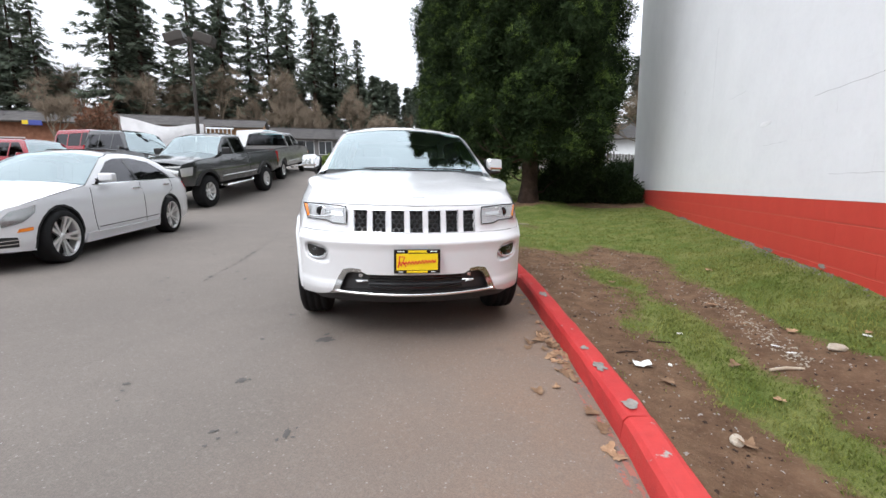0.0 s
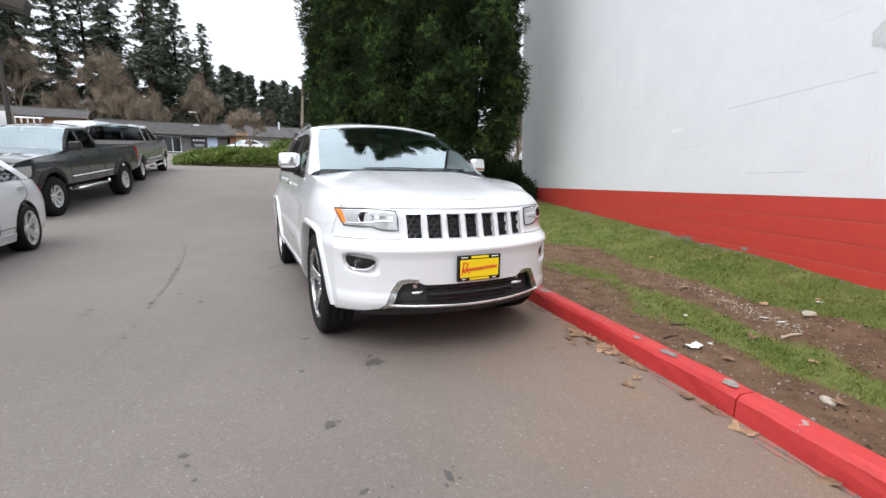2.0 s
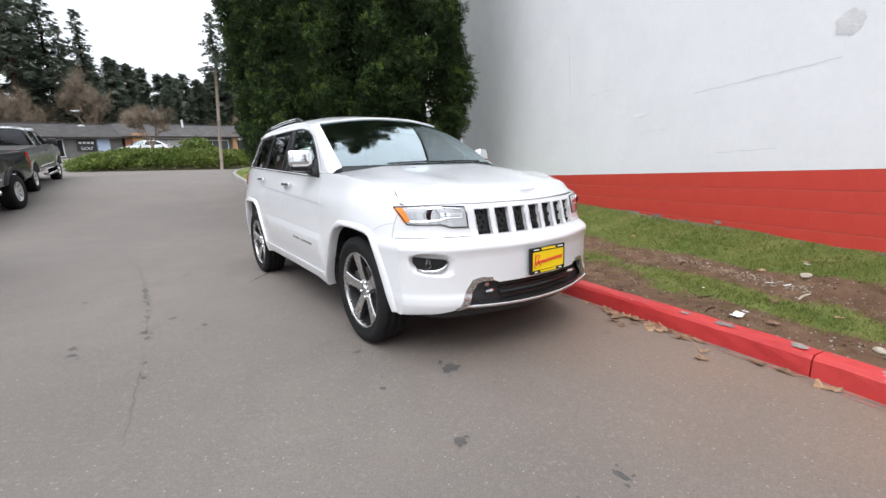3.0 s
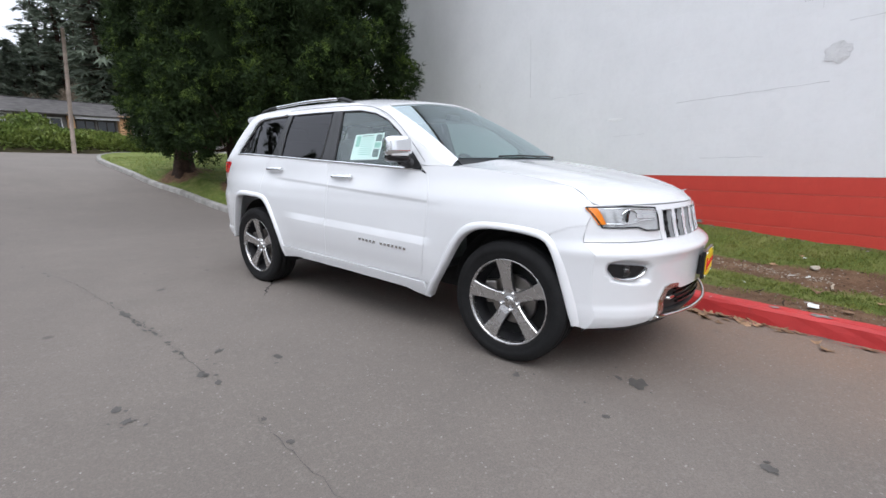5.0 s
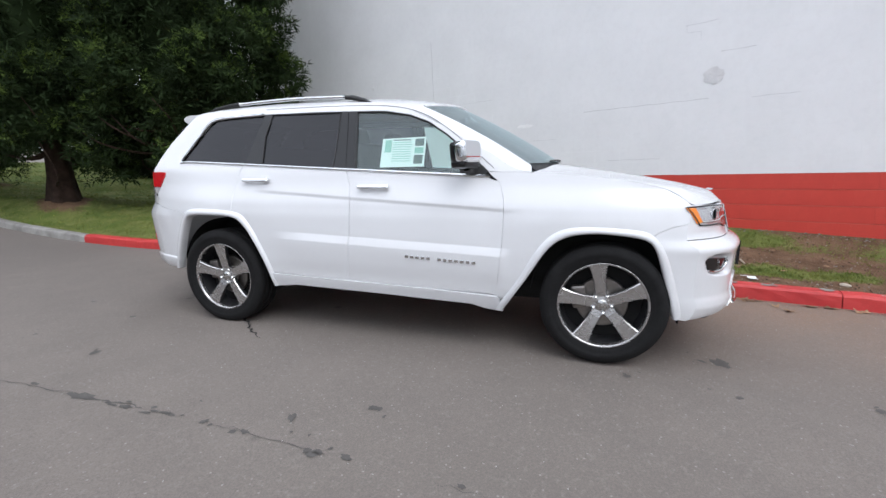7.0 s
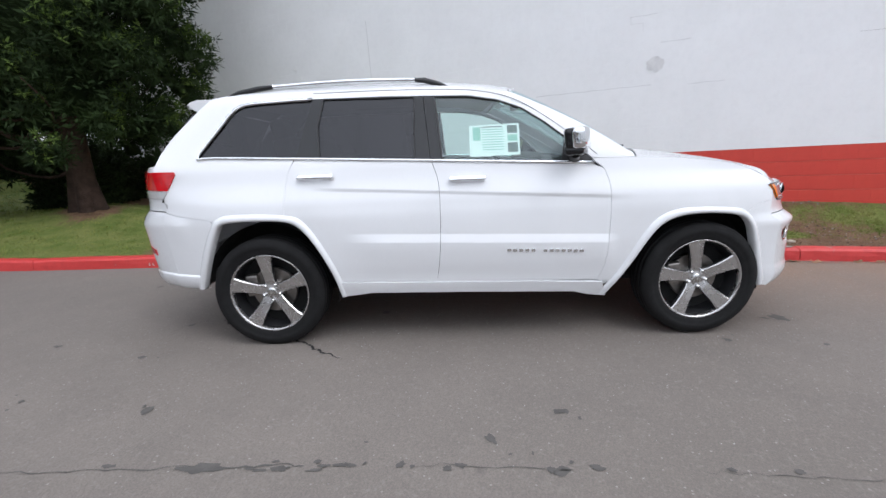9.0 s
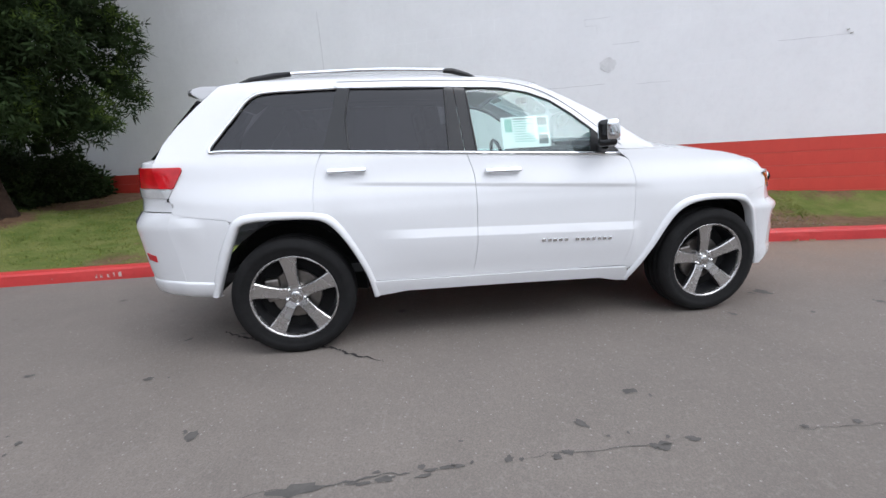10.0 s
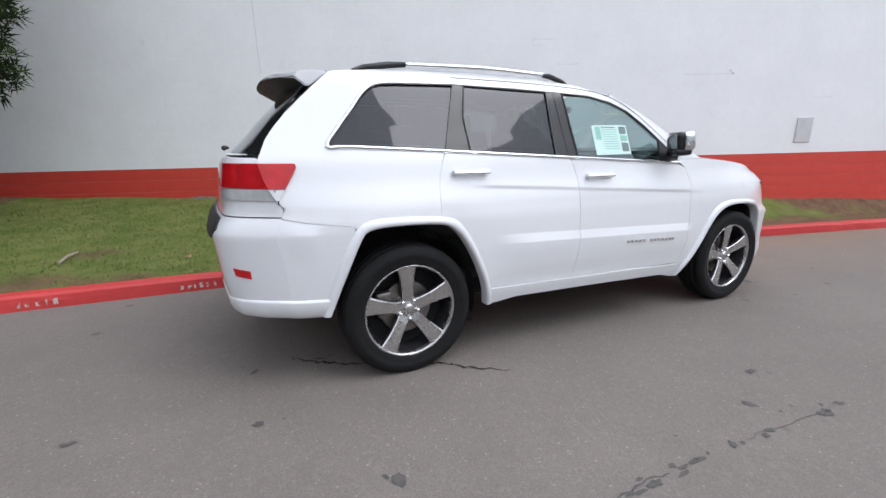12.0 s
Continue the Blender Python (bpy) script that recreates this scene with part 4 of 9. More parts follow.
    side_panel("rear_side_window", [(2.52, 1.262), (2.525, 1.472), (2.485, 1.652), (1.862, 1.648), (1.866, 1.232)], TINTED, sgn, -0.009, 0, 0, 0.1).visible_shadow = False
    side_panel("quarter_window", [(3.325, 1.296), (3.155, 1.497), (3.052, 1.606), (2.985, 1.632), (2.52, 1.654), (2.645, 1.272)], TINTED, sgn, -0.009, 0, 0, 0.1).visible_shadow = False
    side_panel("centre_pillar", [(1.768, 1.224), (1.808, 1.648), (1.729, 1.648), (1.687, 1.222)], GLOSS_BLACK, sgn, -0.004, 0.01, 0)
    side_panel("centre_pillar", [(1.772, 1.225), (1.812, 1.648), (1.872, 1.650), (1.874, 1.230)], GLOSS_BLACK, sgn, -0.004, 0.01, 0)
    side_panel("rear_pillar", [(2.497, 1.262), (2.509, 1.472), (2.472, 1.655), (2.547, 1.657), (2.661, 1.268)], GLOSS_BLACK, sgn, -0.003, 0.01, 0)
    rub = dense([(1.694, 1.224), (1.733, 1.640), (1.51, 1.632), (1.321, 1.598), (1.172, 1.543), (1.029, 1.450), (0.907, 1.354), (0.79, 1.25)], 0.08)
    part("window_seal", tube([(x, sgn * (side_y(x, z) - 0.003), z) for x, z in rub], 0.007, 6), BLACK_TRIM, jeep)
    rub = dense([(1.874, 1.232), (1.870, 1.643), (2.472, 1.652), (2.511, 1.472), (2.497, 1.262)], 0.08)
    part("window_seal", tube([(x, sgn * (side_y(x, z) - 0.003), z) for x, z in rub], 0.006, 6), BLACK_TRIM, jeep)
    bright = curve_pts([(0.72, belt_z(0.72) + 0.006), (1.2, belt_z(1.2) + 0.006), (2.0, belt_z(2.0) + 0.006), (2.7, belt_z(2.7) + 0.006), (3.2, belt_z(3.2) + 0.004), (3.315, 1.302), (3.245, 1.402), (3.165, 1.497), (3.085, 1.592), (2.99, 1.637), (2.75, 1.650), (2.547, 1.656)], 4)
    part("window_moulding", tube([(x, sgn * (side_y(x, z) + 0.002), z) for x, z in bright], 0.011, 6), CHROME, jeep, smooth=True)
    seam_line = curve_pts([(0.70, 1.232), (0.80, 1.316), (0.907, 1.402), (1.029, 1.494), (1.172, 1.583), (1.321, 1.640), (1.51, 1.674), (1.75, 1.688), (2.1, 1.696), (2.547, 1.696)], 5)
    part("door_seam", tube([(x, sgn * (side_y(x, z) + 0.0002), z) for x, z in seam_line], 0.0030, 6), SEAM_GREY, jeep)
    # door handles, each a pull on two feet
    for hx, hz in ((1.537, 1.113), (2.522, 1.159)):
        yb = side_y(hx, hz)
        bm = bmesh.new()
        add_box(bm, (0.235, 0.020, 0.030), pose(hx, sgn * (yb + 0.030), hz, sgn * 26, 0, 0), 0.009, 3)
        hd = part("door_handle", bm, CHROME, jeep, "chrome door handle", True)
        for dx in (-0.095, 0.095):
            part("handle_foot", box((0.036, 0.040, 0.022), (hx + dx, sgn * (yb + 0.012), hz), 0.006), CHROME, hd)
    # the row of small bright letters low on the door, as bars
    for k in range(13):
        if k == 5:
            continue
        bx, bz = 1.279 - 0.0392 * k, 0.643 - 0.0392 * k * 0.041
        part("badge_bar", box((0.026, 0.006, 0.020), (bx, sgn * (side_y(bx, bz) + 0.003), bz), 0.002), CHROME, jeep)
    # roof rail: bright bar on dark feet
    rail = curve_pts([(1.84, 0.646, 1.757), (2.3, 0.652, 1.766), (2.84, 0.646, 1.751)], 6)
    bm = bmesh.new()
    add_tube(bm, [(x, sgn * y, z) for x, y, z in rail], 0.014, 8)
    rl = part("roof_rail", bm, CHROME, jeep, "chrome roof rail", True)
    for a in ([(1.645, 1.716), (1.70, 1.738), (1.80, 1.765), (1.86, 1.768)], [(2.82, 1.765), (2.92, 1.757), (3.06, 1.735), (3.14, 1.712)]):
        part("rail_foot", add_tube(bmesh.new(), [(x, sgn * 0.650, z - 0.014) for x, z in a], [0.010, 0.016, 0.018, 0.014] if a[0][0] < 2 else [0.014, 0.018, 0.016, 0.008], 8), BLACK_TRIM, rl, smooth=True)
    # door mirror
    bm = bmesh.new()
    add_box(bm, (0.090, 0.190, 0.135), pose(0.840, sgn * 0.982, 1.335, 0, 6, sgn * -27), 0.040, 4)
    mir = part("door_mirror", bm, CHROME, jeep, "chrome-capped door mirror", True)
    bm = bmesh.new()
    add_box(bm, (0.115, 0.165, 0.055), pose(0.862, sgn * 0.968, 1.256, sgn * 5, 4, sgn * -27), 0.024, 3)
    part("mirror_base", bm, GLOSS_BLACK, mir, smooth=True)
    bm = bmesh.new()
    add_box(bm, (0.075, 0.172, 0.126), pose(0.884, sgn * 0.962, 1.333, 0, 6, sgn * -27), 0.030, 4)
    part("mirror_housing", bm, GLOSS_BLACK, mir, smooth=True)
    part("mirror_arm", add_tube(bmesh.new(), [(0.86, sgn * 0.94, 1.245), (0.85, sgn * 0.885, 1.222), (0.84, sgn * 0.84, 1.212)], [0.034, 0.036, 0.05], 10), BLACK_TRIM, mir, smooth=True)
    part("mirror_glass", box((0.004, 0.138, 0.096), (0.9175, sgn * 0.945, 1.330), 0.001, (0, 6, sgn * -27)), CHROME, mir)
    part("turn_signal_strip", box((0.012, 0.12, 0.014), (0.803, sgn * 0.998, 1.276), 0.004, (0, 0, sgn * -27)), CLEAR_LENS, mir)
    side_panel("mirror_sail", [(0.735, 1.205), (0.80, 1.268), (0.90, 1.348), (0.93, 1.19), (0.78, 1.182)], BLACK_TRIM, sgn, 0.001, 0.01, 0)
    # wheel well: a dark vault over the tyre
    for wx in (0.0, 2.915):
        bm = bmesh.new()
        a0 = [(wx + 0.46 * math.cos(t), 0.385 + 0.47 * math.sin(t)) for t in np.linspace(0.10, math.pi + 0.25, 22)]
        r0 = [bm.verts.new((x, sgn * (0.82 if wx < 1 else 0.84), z)) for x, z in a0]
        r1 = [bm.verts.new((x, sgn * 0.52, z)) for x, z in a0]
        for k in range(len(a0) - 1):
            bm.faces.new((r0[k], r0[k + 1], r1[k + 1], r1[k]))
        bm.faces.new(r1)
        part("wheel_well", bm, UNDERBODY, jeep, smooth=False)
    # A pillar, ruled between the windscreen's edge and the side frame
    bm = bmesh.new()
    out = resample3([(p[0], sgn * (side_y(*p) - 0.001), p[1]) for p in curve_pts(ROOF_EDGE[:7], 4)], 26)
    inn = resample3([screen_pt(sgn, v) for v in np.linspace(-0.02, 1.0, 20)], 26)
    ro, ri = [bm.verts.new(p) for p in out], [bm.verts.new(p) for p in inn]
    md = [bm.verts.new((Vector(a) + Vector(b)) / 2 + Vector((-0.004, sgn * 0.005, 0.007))) for a, b in zip(out, inn)]
    for k in range(len(out) - 1):
        bm.faces.new((ro[k], ro[k + 1], md[k + 1], md[k])), bm.faces.new((md[k], md[k + 1], ri[k + 1], ri[k]))
    bmesh.ops.recalc_face_normals(bm, faces=bm.faces)
    part("windscreen_pillar", bm, CAR_WHITE, jeep, smooth=True)


def front_panel(name, poly, material, off=0.0, thick=0.02, gap=0.002, step=0.05, parent=None, label=""):
    if gap:
        poly = inset(poly, gap)
    return part(name, sheet(poly, lambda y, z: (front_x(y, z) - off, y, z), step, thick, -1), material, parent or jeep, label)


def mirror_poly(half):
    return half + [(-y, z) for y, z in half[::-1]]


# front: bumper, grille surround, lamps
half = [(0.0, 0.802), (0.45, 0.802)] + [(front_e(z), z) for z in np.linspace(0.802, 0.315, 30)] + [(0.72, 0.33), (0.635, 0.352), (0.592, 0.39), (0.555, 0.47), (0.515, 0.528), (0.47, 0.540), (0.41, 0.535), (0.355, 0.508), (0.0, 0.508)]
part("front_bumper", sheet(mirror_poly(half), lambda y, z: (bumper_x(y, z), y, z), 0.0125, 0.03, -1, 0.02), CAR_WHITE, jeep)
front_panel("grille_surround", mirror_poly([(0.0, 0.992), (0.46, 0.996), (front_e(1.0), 1.004)] + [(front_e(z), z) for z in (0.95, 0.88, 0.806)] + [(0.445, 0.806)] + [(0.445, 0.968), (0.0, 0.968)]), CAR_WHITE, 0, 0.02, 0)
for k in range(8):
    yc = -0.464 + 0.1326 * k
    w = 0.0175 if 0 < k < 7 else 0.020
    front_panel("grille_bar", [(yc - w, 0.804), (yc + w, 0.804), (yc + w, 0.969), (yc - w, 0.969)], CAR_WHITE, 0.004, 0.03, 0)
front_panel("grille_mesh", [(-0.46, 0.80), (0.46, 0.80), (0.46, 0.97), (-0.46, 0.97)], GLOSS_BLACK, -0.028, 0.005, 0)
for k in range(7):
    yc = -0.3977 + 0.1326 * k
    bm = bmesh.new()
    for j in range(5):
        for i in range(2):
            z, y = 0.822 + 0.031 * j, yc - 0.02 + 0.04 * i + (0.01 if j % 2 else -0.01)
            bmesh.ops.create_cone(bm, segments=6, radius1=0.015, radius2=0.010, depth=0.012, cap_ends=True, matrix=pose(front_x(y, z) + 0.022, y, z, 0, 90, 0))
    part("mesh_insert", bm, UNDERBODY, jeep)
    ring = [(yc - 0.047, 0.806), (yc + 0.047, 0.806), (yc + 0.048, 0.966), (yc - 0.048, 0.966), (yc - 0.047, 0.806)]
    part("slot_trim", tube([(front_x(y, z) - 0.003, y, z) for y, z in dense(ring, 0.05)], 0.0045, 6), CHROME, jeep)

for sgn in (1, -1):
    q = lambda pts: [(sgn * y, z) for y, z in pts]
    hl_out = [(0.845, 0.995), (0.70, 0.998), (0.505, 0.985), (0.498, 0.94), (0.500, 0.860), (0.60, 0.864), (0.655, 0.884), (0.73, 0.884), (0.805, 0.886)]
    hl = front_panel("headlight", q(hl_out), CLEAR_LENS, 0.004, 0.02, 0, 0.04, label="clear headlight with chrome trim and amber corner")
    front_panel("reflector", q([(0.82, 0.990), (0.52, 0.975), (0.515, 0.915), (0.62, 0.914), (0.665, 0.905), (0.80, 0.903)]), CLEAR_LENS, 0.006, 0.002, 0, 0.03, hl)
    front_panel("lamp_bar", q([(0.66, 0.955), (0.53, 0.948), (0.528, 0.930), (0.655, 0.932)]), CHROME, 0.011, 0.006, 0, 0.03, hl)
    py, pz = 0.690, 0.944
    bm = lathe([(0.001, -0.004), (0.020, -0.010), (0.031, -0.004), (0.036, 0.004), (0.037, 0.014)], 20, Matrix())
    bmesh.ops.transform(bm, matrix=pose(front_x(py, pz) - 0.003, sgn * py, pz, 0, 0, -90) @ Matrix.Diagonal((1, 0.3, 1, 1)), verts=bm.verts)
    part("projector", bm, GLOSS_BLACK, hl, smooth=True)
    part("projector_ring", tube([(front_x(py + 0.037 * math.cos(t), pz) - 0.007, sgn * (py + 0.037 * math.cos(t)), pz + 0.037 * math.sin(t)) for t in np.linspace(0, math.tau, 22)], 0.004, 6), CHROME, hl)
    trim = [(0.79, 0.905), (0.735, 0.903), (0.66, 0.909), (0.615, 0.922), (0.53, 0.920), (0.520, 0.972), (0.66, 0.986), (0.79, 0.985)]
    part("lamp_outline", tube([(front_x(y, z) - 0.007, sgn * y, z) for y, z in dense(trim, 0.03)], 0.0045, 6), CHROME, hl)
    part("lamp_rim", tube([(front_x(y, z) - 0.008, sgn * y, z) for y, z in dense(hl_out + hl_out[:1], 0.03)], 0.0045, 6), GLOSS_BLACK, hl)
    front_panel("amber_corner", q([(0.850, 0.992), (0.812, 0.989), (0.792, 0.905), (0.818, 0.898)]), AMBER, 0.010, 0.006, 0, 0.03, hl, "amber corner marker")
    front_panel("lamp_cover", q(inset(hl_out, 0.003)), LAMP_GLASS, 0.0095, 0.003, 0, 0.04, hl)
    fog_out = [(0.808, 0.690), (0.755, 0.684), (0.655, 0.672), (0.645, 0.655), (0.675, 0.620), (0.705, 0.606), (0.758, 0.603), (0.788, 0.615), (0.808, 0.655)]
    sunk = lambda y, z: front_x(y, z) + 0.030
    fog = part("fog_lamp", sheet(q(fog_out), lambda y, z: (sunk(abs(y), z), y, z), 0.02, 0.012, -1), GLOSS_BLACK, jeep, "fog lamp in a black pocket with chrome surround")
    part("fog_ring", tube([(sunk(y, z) - 0.004, sgn * y, z) for y, z in dense([(0.66, 0.676), (0.642, 0.657), (0.673, 0.618), (0.705, 0.603), (0.758, 0.600), (0.790, 0.612)], 0.02)], 0.009, 8), CHROME, fog, smooth=True)
    bm = lathe([(0.001, -0.012), (0.020, -0.010), (0.031, -0.002), (0.034, 0.012)], 18)
    bmesh.ops.transform(bm, matrix=pose(sunk(0.735, 0.645) - 0.002, sgn * 0.735, 0.645, 0, 0, -90), verts=bm.verts)
    part("fog_lens", bm, LAMP_GLASS, fog, smooth=True)
    hook = [(-0.77, 0.43, 0.452), (-0.812, 0.425, 0.452), (-0.822, 0.39, 0.454), (-0.812, 0.355, 0.452), (-0.77, 0.35, 0.452)]
    part("tow_hook", tube([(x, sgn * y, z) for x, y, z in hook], 0.012, 8), CHROME, jeep)
    part("hook_mount", box((0.04, 0.035, 0.03), (-0.775, sgn * 0.40, 0.487), 0.006), SILVER_TRIM, jeep)
    front_panel("lower_trim", q([(0.40, 0.546), (0.47, 0.553), (0.525, 0.541), (0.565, 0.478), (0.600, 0.395), (0.622, 0.352), (0.572, 0.362), (0.552, 0.40), (0.530, 0.462), (0.500, 0.512), (0.46, 0.526), (0.40, 0.522)]), SILVER_TRIM, 0.008, 0.022, 0, 0.03, label="brushed silver trim round the lower grille")
front_panel("lower_grille", mirror_poly([(0.0, 0.515), (0.36, 0.515), (0.41, 0.542), (0.52, 0.535), (0.60, 0.39), (0.60, 0.36), (0.0, 0.36)]), BLACK_TRIM, -0.05, 0.01, 0)
for z in (0.41, 0.435, 0.46, 0.485):
    front_panel("grille_slat", [(-0.34, z), (0.34, z), (0.34, z + 0.009), (-0.34, z + 0.009)], GLOSS_BLACK, -0.025, 0.02, 0)
part("chin_strip", tube([(front_x(y, 0.385) - 0.012, y, 0.380 - 0.012 * (1 - (y / 0.6) ** 2)) for y in np.linspace(-0.585, 0.585, 25)], 0.011, 8), CHROME, jeep, smooth=True)
front_panel("valance", mirror_poly([(0.0, 0.375), (0.60, 0.375), (0.80, 0.32), (0.70, 0.285), (0.0, 0.285)]), BLACK_TRIM, -0.03, 0.02, 0)
# plate: black frame, yellow plate, unreadable red script as a flowing stroke, dark rows above and below
px = front_x(0, 0.735) - 0.012
pf = part("plate_frame", box((0.020, 0.328, 0.172), (px, 0, 0.616), 0.005), GLOSS_BLACK, jeep, "black plate frame with yellow dealer plate")
part("plate_bracket", box((0.05, 0.24, 0.12), (px + 0.03, 0, 0.61)), BLACK_TRIM, pf)
px -= 0.013
part("plate", box((0.004, 0.292, 0.118), (px + 0.001, 0, 0.615), 0.001), PLATE_YELLOW, pf)
for z, w in ((0.689, 0.13), (0.544, 0.15)):
    part("frame_bar", box((0.004, w, 0.015), (px + 0.001, 0, z), 0.001), PLATE_YELLOW, pf)
for dy in (-0.115, 0.115):
    part("frame_dash", box((0.004, 0.05, 0.006), (px + 0.001, dy, 0.689), 0.001), PAPER, pf)
    part("frame_dash", box((0.004, 0.03, 0.006), (px + 0.001, dy, 0.544), 0.001), PAPER, pf)
px -= 0.014
stroke, rs = [], random.Random(5)
for k in range(46):
    t = k / 45
    stroke.append((px + 0.014, 0.132 - 0.262 * t, 0.604 + 0.016 * t + (0.022 if k < 4 else 0.012) * math.sin(k * 1.55 + 0.4)))
part("script_stroke", tube(stroke, 0.0052, 6), RED_SCRIPT, pf)
part("script_stroke", tube([(px + 0.014, 0.135, 0.575), (px + 0.014, 0.122, 0.655), (px + 0.014, 0.090, 0.650), (px + 0.014, 0.100, 0.618), (px + 0.014, 0.080, 0.580)], 0.005, 6), RED_SCRIPT, pf)


# hood, windscreen, roof
def hood_pt(u, w):
    xf = front_x(0.80 * w, 1.0) - 0.008
    xr = 0.285 + 0.165 * w * w
    x = xf + (xr - xf) * u
    ys = side_y(x, shut_z(x)) - 0.004
    x0, x1 = front_x(0, 1.0) - 0.008 + (0.285 - front_x(0, 1.0)) * u, front_x(0.80, 1.0) + (0.45 - front_x(0.80, 1.0)) * u
    zc = hood_mid(x0)
    zs = shut_z(x1) + 0.001
    z = zs + (zc - zs) * (1 - abs(w) ** 2.4)
    z += 0.010 * math.exp(-((abs(w) - 0.55) / 0.16) ** 2) * smooth(0.05, 0.4, u)
    if u < 0.06:
        z -= 0.012 * (1 - u / 0.06) ** 2
    return x, w * ys, z


hood_mid = soft_table([(-0.80, 0.994), (-0.775, 1.030), (-0.70, 1.066), (-0.55, 1.105), (-0.30, 1.152), (0.0, 1.205), (0.285, 1.252), (0.4, 1.265)], 0.03)
bm = sheet([(0, -1), (1, -1), (1, 1), (0, 1)], hood_pt, 0.05, 0.018, 1)
part("hood", bm, CAR_WHITE, jeep)
for k in range(4):
    part("badge_bar", box((0.020, 0.027, 0.006), (-0.752 + 0.0006 * (k - 1.5) ** 2, -0.052 + 0.0345 * k, 1.057), 0.002, (0, 32, 0)), CHROME, jeep)
for y in (0.30, 0.42):
    part("washer_nozzle", box((0.03, 0.022, 0.010), (0.18, y, 1.226), 0.004), BLACK_TRIM, jeep)


part("windscreen", face_out(sheet([(-1, 0), (1, 0), (1, 1), (-1, 1)], screen_pt, 0.1, 0, -1), (1.6, 0, 0.6)), SCREEN, jeep).visible_shadow = False
part("screen_edge", tube([screen_pt(w, 0.995) for w in np.linspace(-1, 1, 17)], 0.012, 6), CAR_WHITE, jeep)
part("cowl", sheet([(-1, -0.09), (1, -0.09), (1, 0.03), (-1, 0.03)], lambda w, v: tuple(Vector(screen_pt(w, v)) + Vector((0, 0, -0.012))), 0.1, 0.01, -1), BLACK_TRIM, jeep)
part("screen_label", sheet([(-0.93, 0.925), (-0.70, 0.935), (-0.70, 0.985), (-0.93, 0.975)], lambda w, v: tuple(Vector(screen_pt(w, v)) + Vector((0.004, 0, -0.006))), 0.1, 0, -1), PAPER, jeep, "white paper label at the windscreen's top corner")
for a, b in ((0.55, -0.15), (-0.10, -0.75)):
    part("wiper", tube([tuple(Vector(screen_pt(a + (b - a) * t, 0.012 + 0.012 * math.sin(t * 3))) + Vector((-0.012, 0, 0.004))) for t in np.linspace(0, 1, 9)], [0.007] * 8 + [0.010], 6), BLACK_TRIM, jeep)
part("mirror_pod", box((0.05, 0.16, 0.05), (1.11, 0, 1.605), 0.012), DASH, jeep)

roof_edge = lerp_table(ROOF_EDGE)
roof_mid = soft_table([(1.10, 1.712), (1.3, 1.750), (1.6, 1.780), (2.2, 1.792), (2.8, 1.776), (3.2, 1.738), (3.45, 1.705)], 0.06)


def roof_pt(u, w):
    xa = 1.137 + 0.14 * w * w
    x = xa + (3.36 - 0.10 * w * w - xa) * u
    ze = roof_edge(x)
    ye = side_y(x, ze)
    return x, w * ye, ze + (roof_mid(x) - ze) * (1 - abs(w) ** 3.2)


part("roof", sheet([(0, -1), (1, -1), (1, 1), (0, 1)], roof_pt, 0.07, 0.02, 1), CAR_WHITE, jeep)
part("antenna_fin", prism([(3.05, 1.745), (3.19, 1.735), (3.19, 1.790), (3.15, 1.795)], -0.015, 0.015, 0.005), CAR_WHITE, jeep)
# spoiler with a dark underside
sp = [(3.24, 1.700), (3.36, 1.702), (3.52, 1.684), (3.535, 1.662), (3.50, 1.650), (3.42, 1.628), (3.36, 1.618), (3.30, 1.66)]
bm = prism(sp, -0.640, 0.640)
for v in bm.verts:
    w = abs(v.co.y) / 0.640
    v.co.z += 0.018 * (1 - w * w)
bmesh.ops.subdivide_edges(bm, edges=[e for e in bm.edges if abs(e.verts[0].co.y - e.verts[1].co.y) > 0.5], cuts=9)
for v in bm.verts:
    w = abs(v.co.y) / 0.640
    v.co.z += 0.012 * (1 - w * w) - 0.010 * w ** 6
    v.co.x += (0.03 - 0.13 * w ** 3) * max(0, v.co.x - 3.36) / 0.16
bmesh.ops.bevel(bm, geom=[e for e in bm.edges if e.calc_face_angle(0) > 0.5], offset=0.006, segments=2, affect="EDGES")
bm.normal_update()
for f in bm.faces:
    f.material_index = 1 if f.normal.z < -0.3 else 0
part("spoiler", bm, [CAR_WHITE, BLACK_TRIM], jeep, "white roof spoiler with a dark underside")


def rear_panel(name, poly, material, off=0.0, thick=0.02, gap=0.002, step=0.06, label="", parent=None):
    if gap:
        poly = inset(poly, gap)
    return part(name, sheet(poly, lambda y, z: (rear_x(y, z) + off, y, z), step, thick, 1) if thick else face_out(sheet(poly, lambda y, z: (rear_x(y, z) + off, y, z), step, 0, 1), (1.6, 0, 0.9)), material, parent or jeep, label)


rear_panel("tailgate", mirror_poly([(0, 1.262), (0.5, 1.262)] + [(rear_e(z), z) for z in (1.25, 1.2, 1.1, 1.0, 0.962)] + [(0, 0.962)]), CAR_WHITE)
rear_panel("rear_window", mirror_poly([(0, 1.64)] + [(rear_e(z) - 0.004, z) for z in (1.61, 1.5, 1.4, 1.3, 1.268)] + [(0, 1.268)]), TINTED, -0.034, 0.0, 0).visible_shadow = False
rear_panel("window_surround", [(rear_e(z) - 0.085, z) for z in (1.61, 1.5, 1.4, 1.3, 1.27)] + [(rear_e(z), z) for z in (1.27, 1.3, 1.4, 1.5, 1.61)], GLOSS_BLACK, -0.030, 0.004, 0)
